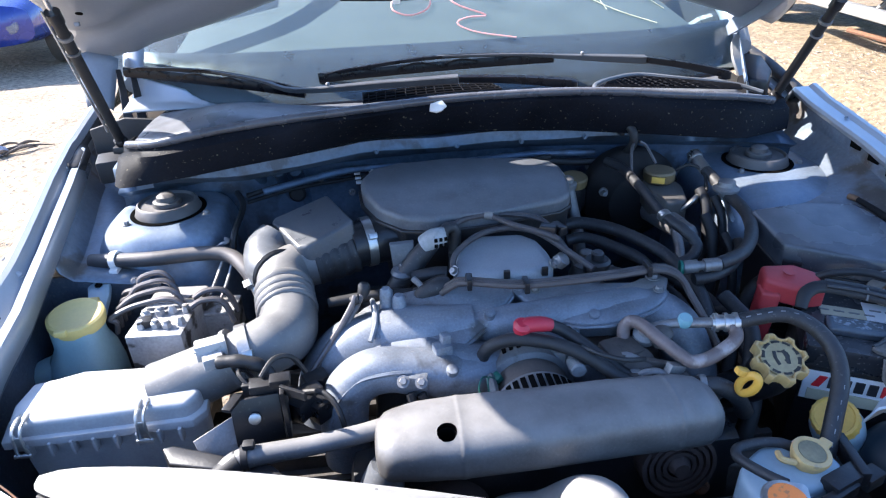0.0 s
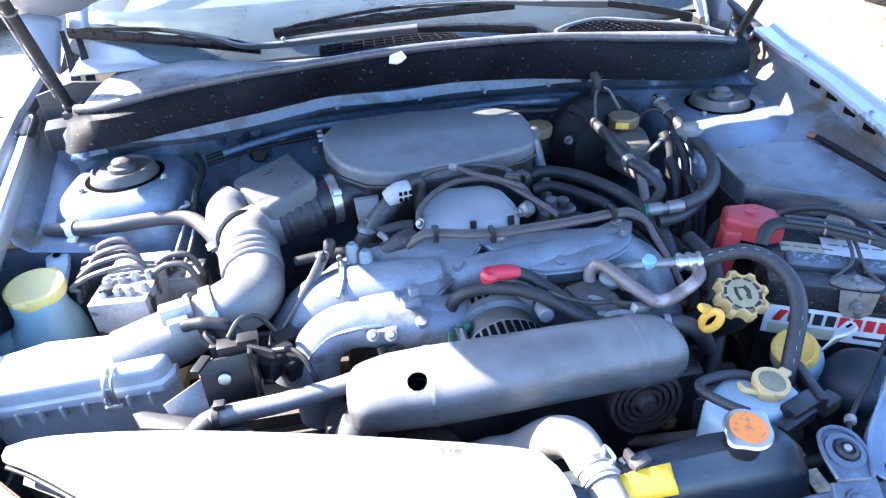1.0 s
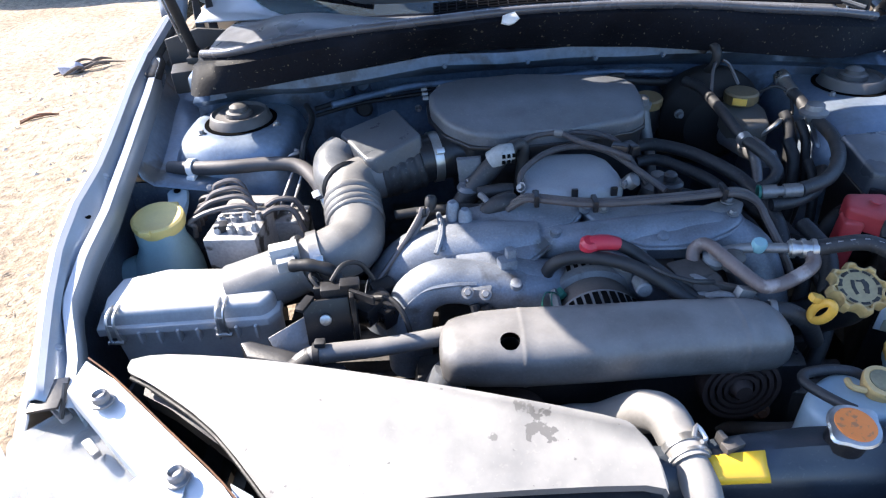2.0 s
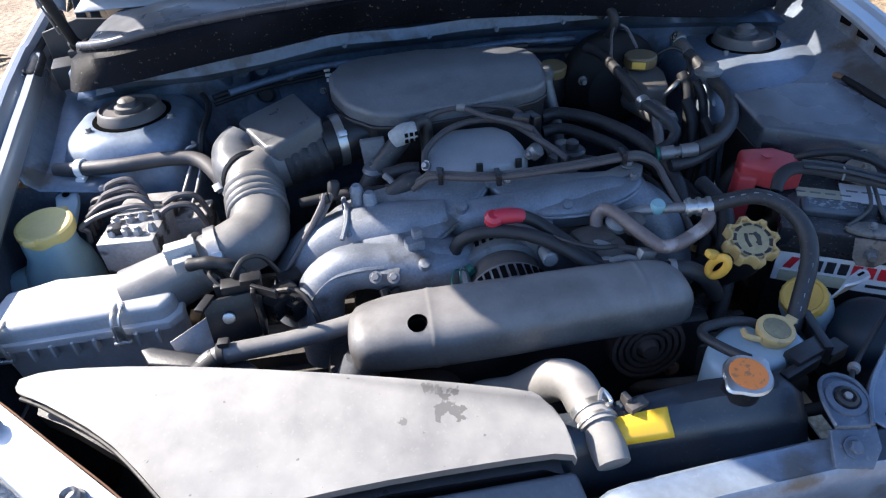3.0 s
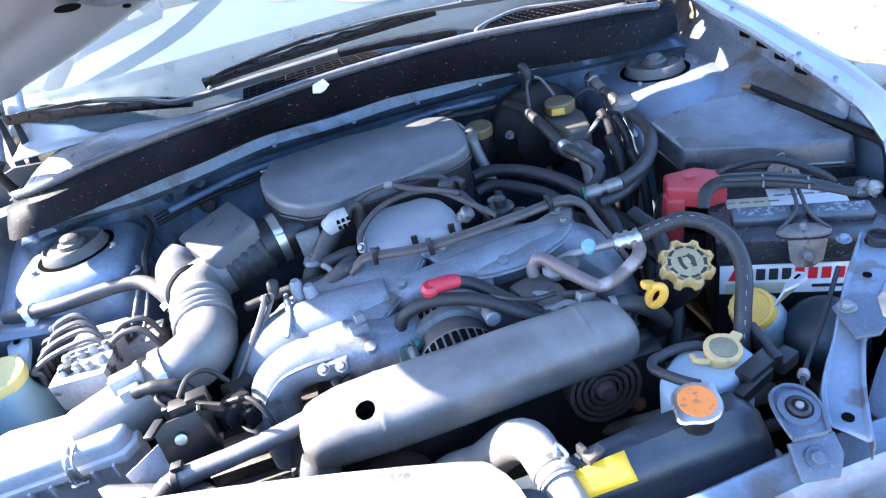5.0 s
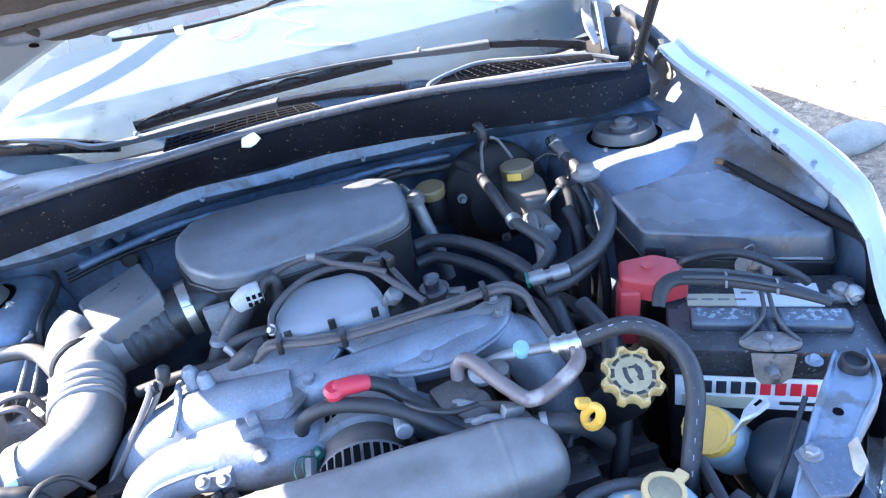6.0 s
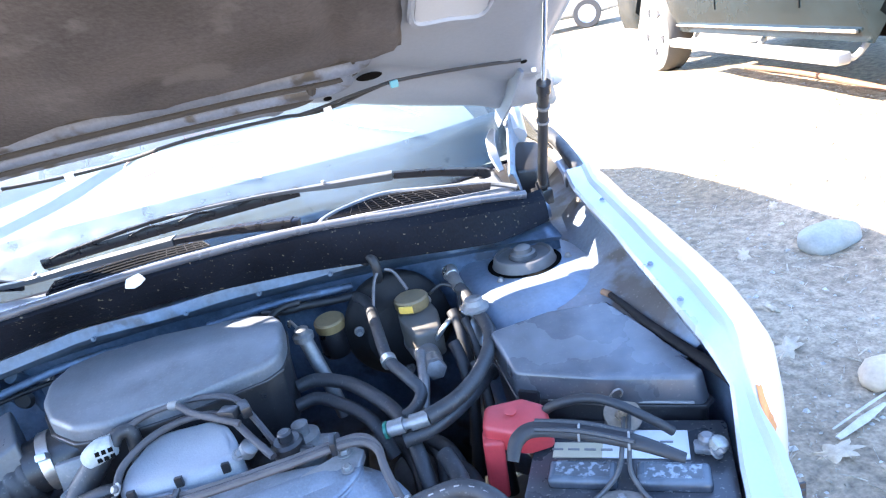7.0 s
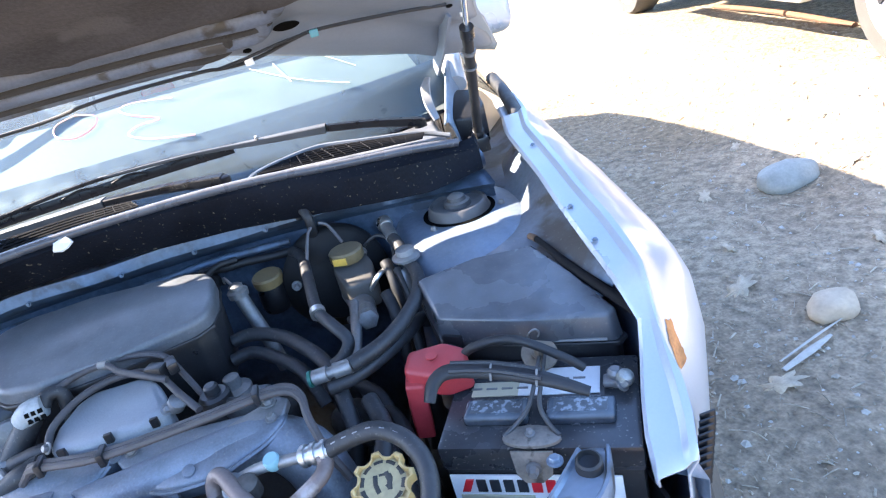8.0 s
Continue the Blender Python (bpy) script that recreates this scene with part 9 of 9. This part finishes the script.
for x, y, rz, s in ((1.62, 2.20, 20, 0.065), (1.40, 1.72, -20, 0.06), (2.55, 2.72, 0, 0.05), (1.95, 2.9, 60, 0.05), (1.75, 2.45, 120, 0.035), (2.2, 2.2, 80, 0.04), (1.55, 2.9, 10, 0.04), (2.4, 3.3, 45, 0.04), (1.9, 1.6, 30, 0.035), (1.3, 2.2, 70, 0.035), (1.7, 1.5, 140, 0.03), (2.05, 1.8, 15, 0.03)):
    leaf((x, y, ground_z(x, y)), rz, s)
for a, b, r in (((1.46, 1.80), (1.76, 1.88), 0.005), ((1.44, 1.76), (1.66, 1.83), 0.014)):
    st = thing("wood_splinter", (a[0], a[1], 0.0), "pale wood splinter on the dirt", "wood splinter", "splinters")
    bm = B()
    tube(bm, [(a[0], a[1], ground_z(*a) + 0.012), ((a[0] + b[0]) / 2 + 0.01, (a[1] + b[1]) / 2, ground_z(*b) + 0.02), (b[0], b[1], ground_z(*b) + 0.015)], [r * 0.6, r, r * 0.4], 6, 3, flat=0.4)
    part("sliver", bm, WOOD, st)
bt = thing("blue_scrap", (1.45, 1.38, 0.0), "small blue plastic scrap on the dirt", "scrap")
part("piece", prism(B(), [(1.42, 1.37, 0.03), (1.46, 1.405, 0.035), (1.475, 1.38, 0.025), (1.45, 1.355, 0.03)], (0, 0, -0.01), 0.004), mat("blue_scrap_plastic", (0.16, 0.24, 0.40), 0.5), bt)

sc_ = thing("scrap_clump", (-2.76, 4.72, 0.0), "clump of grey-blue scrap and dark twigs on the dirt", "scrap")
gz = ground_z(-2.76, 4.72)
bm = B()
bmesh.ops.create_icosphere(bm, subdivisions=2, radius=1.0)
for v in bm.verts:
    k = 1 + 0.6 * noise.noise(v.co * 2.1)
    v.co = Vector((-2.79 + v.co.x * 0.085 * k, 4.70 + v.co.y * 0.055 * k, gz + 0.03 + v.co.z * 0.045 * k))
part("crumpled_sheet", bm, mat("crumpled_grey_plastic", (0.26, 0.27, 0.33), 0.5, 0, 0.4, 30, 120, 0.3), sc_, sharp=20)
for a, b, r in (((-2.90, 4.66), (-2.46, 4.84), 0.010), ((-2.74, 4.76), (-2.60, 4.92), 0.013), ((-2.72, 4.66), (-2.56, 4.80), 0.012), ((-2.88, 4.78), (-2.70, 4.90), 0.010), ((-2.80, 4.60), (-2.68, 4.72), 0.012)):
    part("twig", tube(B(), [(a[0], a[1], ground_z(*a) + 0.012), ((a[0] + b[0]) / 2 + 0.02, (a[1] + b[1]) / 2, gz + 0.045), (b[0], b[1], ground_z(*b) + 0.010)], [r * 0.6, r, r * 0.3], 6, 4), mat("dark_twig_bark", (0.10, 0.08, 0.065), 0.9, 0, 0.4, 30, 120, 0.3), sc_)
for a, b, r in (((-2.70, 3.86), (-2.50, 3.93), 0.012), ((-2.68, 3.82), (-2.58, 3.90), 0.009)):
    tg = thing("fallen_twig", (a[0], a[1], 0.0), "dry brown twig lying on the dirt", "twig", "fallen twigs")
    part("stick", tube(B(), [(a[0], a[1], ground_z(*a) + 0.008), ((a[0] + b[0]) / 2, (a[1] + b[1]) / 2 + 0.015, ground_z(*b) + 0.016), (b[0], b[1], ground_z(*b) + 0.008)], [r * 0.5, r, r * 0.4], 6, 4), RUSTY, tg)

# gravel and litter scattered over the dirt
rng = np.random.default_rng(4)
bm = B()
vv, ff = [], []
for k in range(2600):
    if k < 2000:
        x, y = 0.95 + rng.random() ** 1.3 * 3.2, 0.9 + rng.random() * 5.0
    else:
        x, y = -0.95 - rng.random() * 2.2, 0.6 + rng.random() * 4.5
    s = 0.004 + 0.011 * rng.random() ** 4
    z = ground_z(x, y)
    base = len(vv)
    a0 = rng.random() * 6
    for a in range(5):
        r = s * (0.7 + 0.6 * rng.random())
        vv.append((x + r * math.cos(a0 + a * 1.257), y + r * math.sin(a0 + a * 1.257), z - 0.001))
    vv.append((x + s * 0.2, y, z + s * (0.4 + 0.5 * rng.random())))
    for a in range(5):
        ff.append((base + a, base + (a + 1) % 5, base + 5))
me = bpy.data.meshes.new("gravel")
me.from_pydata(vv, [], ff)
me.materials.append(mat("mixed_gravel", (0.36, 0.34, 0.30), 0.85, 0, 0.5, 30, 90, 0.3))
tagged(new("gravel", me), "scattered small gravel and chips on the dirt", "gravel", kind="stuff")
vv, ff = [], []
for k in range(5600):
    x, y = 0.95 + rng.random() ** 1.2 * 3.0, 0.9 + rng.random() * 4.5
    if k > 5000:
        x, y = -0.95 - rng.random() * 2.2, 0.6 + rng.random() * 4.0
    l, a = 0.004 + 0.03 * rng.random() ** 4, rng.random() * math.pi
    w = 0.0009 + 0.0028 * rng.random() ** 3
    z = ground_z(x, y) + 0.003
    dx, dy = math.cos(a), math.sin(a)
    b0 = len(vv)
    vv += [(x - dx * l - dy * w, y - dy * l + dx * w, z), (x - dx * l + dy * w, y - dy * l - dx * w, z), (x + dx * l + dy * w * 0.3, y + dy * l - dx * w, z + 0.004), (x + dx * l - dy * w * 0.3, y + dy * l + dx * w, z + 0.004), (x, y, z + 0.006 + w)]
    ff += [(b0, b0 + 1, b0 + 4), (b0 + 1, b0 + 2, b0 + 4), (b0 + 2, b0 + 3, b0 + 4), (b0 + 3, b0, b0 + 4)]
me = bpy.data.meshes.new("litter")
me.from_pydata(vv, [], ff)
me.materials.append(mat("straw_litter", (0.34, 0.29, 0.22), 0.9, 0, 0.7, 8, 60, 0.1))
tagged(new("straw_litter", me), "dry straw and twig litter on the dirt", "litter", kind="stuff")
vv, ff = [], []
for k in range(700):
    x, y = 0.95 + rng.random() ** 1.3 * 2.6, 0.9 + rng.random() * 4.0
    s, z, a0 = 0.003 + 0.013 * rng.random() ** 3, ground_z(x, y) + 0.004, rng.random() * 6
    b0 = len(vv)
    for a in range(6):
        r = s * (0.25 + 1.1 * rng.random())
        vv.append((x + r * math.cos(a0 + a * 1.047), y + 0.55 * r * math.sin(a0 + a * 1.047), z + 0.006 * rng.random()))
    ff += [(b0, b0 + 1, b0 + 2), (b0, b0 + 2, b0 + 3), (b0, b0 + 3, b0 + 4), (b0, b0 + 4, b0 + 5)]
me = bpy.data.meshes.new("leaf_scraps")
me.from_pydata(vv, [], ff)
me.materials.append(mat("pale_leaf_scraps", (0.30, 0.265, 0.205), 0.85, 0, 0.7, 6, 60, 0.1))
tagged(new("leaf_scraps", me), "pale scraps of dead leaves and paper on the dirt", "litter", kind="stuff")


# parked vehicles
tk = thing("pickup_truck", (4.2, 5.2, 0.22), "dark parked pickup truck with bright side step", "truck")
D = Vector((3.80 - 3.27, 7.0 - 3.24, 0)).normalized()
NRM = Vector((-D.y, D.x, 0))
A0 = Vector((3.27, 3.24, 0.22))


def tkp(s, o, z):
    q = A0 + D * s - NRM * o
    return Vector((q.x, q.y, 0.22 + z))


TANG = math.degrees(math.atan2(-D.x, D.y))
for s in (-0.10, 3.80):
    for o in (0.13, 1.75):
        c = tkp(s, o, 0.43)
        side = 1 if o > 1 else -1
        bm = B()
        ax = -NRM * (1 if o > 1 else -1)
        lathe(bm, [(0.30, -0.13), (0.40, -0.13), (0.43, -0.09), (0.43, 0.09), (0.405, 0.128), (0.315, 0.13), (0.30, 0.02)], c, ax, 48)
        t = part("wheel", bm, TYRE, tk, "dusty tyre")
        bm = B()
        lathe(bm, [(0.05, 0.122), (0.10, 0.118), (0.26, 0.108), (0.305, 0.134), (0.318, 0.130), (0.318, -0.1), (0.06, -0.1)], c, ax, 48)
        rim = part("rim", bm, WHEELM, t, "bright five-spoke alloy rim")
        fr_ = Matrix.Translation(c) @ frame_of(ax)
        for k in range(5):
            a = 2 * math.pi * k / 5 + 0.3
            wedge = [(0.165, -0.05), (0.245, -0.19), (0.256, 0.0), (0.245, 0.19), (0.165, 0.05)]
            part("rim_opening", prism(B(), [fr_ @ Vector((r * math.cos(a + b), r * math.sin(a + b), 0.121)) for r, b in wedge], fr_.to_3x3() @ Vector((0, 0, -0.02))), RUBBER, rim)
bm = B()
rows = []
for s in np.linspace(-1.0, 4.9, 60):
    cut = 0.0
    for c0 in (-0.10, 3.80):
        cut = max(cut, math.sqrt(max(0, 0.52 ** 2 - (s - c0) ** 2)))
    zb = max(0.42, 0.43 + cut)
    rows.append([tkp(s, 0.05, zb), tkp(s, 0.0, max(zb, 0.62)), tkp(s, 0.0, 1.0), tkp(s, 0.04, 1.25), tkp(s, 0.10, 1.30), tkp(s, 1.78, 1.30), tkp(s, 1.88, 1.0), tkp(s, 1.84, 0.5)])
grid(bm, rows)
part("body", bm, TRUCK, tk, "dark glossy body side")
bm = B()
box(bm, tkp(1.9, 0.95, 1.62), (1.55, 2.2, 0.62), rz=TANG, bev=0.18, seg=4)
part("cab", bm, TRUCK, tk)
bm = B()
box(bm, tkp(1.9, 0.95, 1.68), (1.57, 1.7, 0.36), rz=TANG, bev=0.05)
part("cab_window", bm, DARKGLASS, tk)
bm = B()
box(bm, tkp(1.935, -0.02, 0.345), (0.10, 2.55, 0.075), rz=TANG, bev=0.02, seg=3)
for s in (0.75, 1.9, 3.1):
    tube(bm, [tkp(s, -0.01, 0.34), tkp(s - 0.03, 0.08, 0.33), tkp(s - 0.03, 0.16, 0.40)], 0.02, 8, 3)
part("side_step", bm, mat("dusty_bright_step", (0.46, 0.46, 0.45), 0.4, 0.5, 0.15, 10, 200, 0.05, dust=0.4, dust_col=(0.45, 0.43, 0.39)), tk, "dusty bright side step")
bm = B()
box(bm, tkp(1.9, 0.02, 0.50), (0.03, 2.6, 0.022), rz=TANG, bev=0.006)
part("sill_trim", bm, CHROME, tk, "thin bright sill trim")
bm = B()
for s in (1.15, 2.35):
    box(bm, tkp(s, -0.002, 0.95), (0.006, 0.012, 0.62), rz=TANG, bev=0)
part("door_gap", bm, DARK, tk)
bm = B()
box(bm, tkp(1.9, 0.95, 0.55), (1.5, 5.0, 0.25), rz=TANG, bev=0.03)
part("chassis", bm, DARK, tk)
pl = thing("metal_pole", (2.9, 4.2, 0.2), "long bent rusty pole lying under the truck", "pole")
part("rod", tube(B(), [(4.16, 6.0, 0.24), (4.06, 5.1, 0.25), (3.87, 4.1, 0.24)], 0.022, 8, 3), RUSTY, pl)


def far_car(at, rz, paint, label, lamp=True):
    t = thing("parked_car", at, label, "car", "parked cars")
    m = pose(*at, 0, 0, rz)
    bm = B()
    rows = []
    for y, b, z0, z1 in ((-2.1, 0.60, 0.42, 0.62), (-2.05, 0.78, 0.30, 0.70), (-1.7, 0.86, 0.26, 0.80), (-0.9, 0.88, 0.25, 0.92), (0.6, 0.88, 0.25, 0.95), (1.6, 0.86, 0.28, 0.95), (2.0, 0.78, 0.35, 0.85)):
        rows.append([m @ Vector(p) for p in oval((0, y, (z0 + z1) / 2), b, (z1 - z0) / 2, 'y', 24, 4)])
    loft(bm, rows)
    part("body", bm, paint, t)
    bm = B()
    rows = []
    for y, b, z1 in ((-1.0, 0.70, 0.92), (-0.3, 0.62, 1.36), (0.4, 0.60, 1.42), (1.2, 0.66, 1.1), (1.5, 0.70, 0.9)):
        rows.append([m @ Vector(p) for p in oval((0, y, (0.8 + z1) / 2), b, (z1 - 0.8) / 2 + 0.02, 'y', 20, 3.5)])
    loft(bm, rows)
    part("cabin", bm, DARKGLASS, t)
    for x in (-0.80, 0.80):
        for y in (-1.3, 1.25):
            bm = B()
            ax = m.to_3x3() @ Vector((1 if x > 0 else -1, 0, 0))
            c = m @ Vector((x, y, 0.32))
            lathe(bm, [(0.19, -0.09), (0.30, -0.09), (0.32, -0.06), (0.32, 0.06), (0.30, 0.09), (0.20, 0.09), (0.19, 0.0)], c, ax, 32)
            w_ = part("wheel", bm, TYRE, t)
            bm = B()
            lathe(bm, [(0.05, 0.07), (0.17, 0.06), (0.20, 0.092), (0.205, -0.05), (0.05, -0.05)], c, ax, 28)
            part("rim", bm, WHEELM, w_)
    if lamp:
        for x in (-0.58, 0.58):
            bm = B()
            lathe(bm, [(0.08, 0), (0.075, 0.02), (0.03, 0.03)], m @ Vector((x, -2.07, 0.50)), m.to_3x3() @ Vector((0, -1, 0.1)), 24)
            part("fog_lamp", bm, LENS, t, "round clear lamp")
    return t


far_car((-4.69, 9.22, 0.0), 10, BLUE, "deep blue parked car across the yard")
far_car((5.53, 16.07, 0.22), 67, mat("white_car_paint", (0.42, 0.44, 0.45), 0.3, 0.1, 0.1, 4, 200, 0.02, coat=0.5), "pale parked car behind the truck", False)
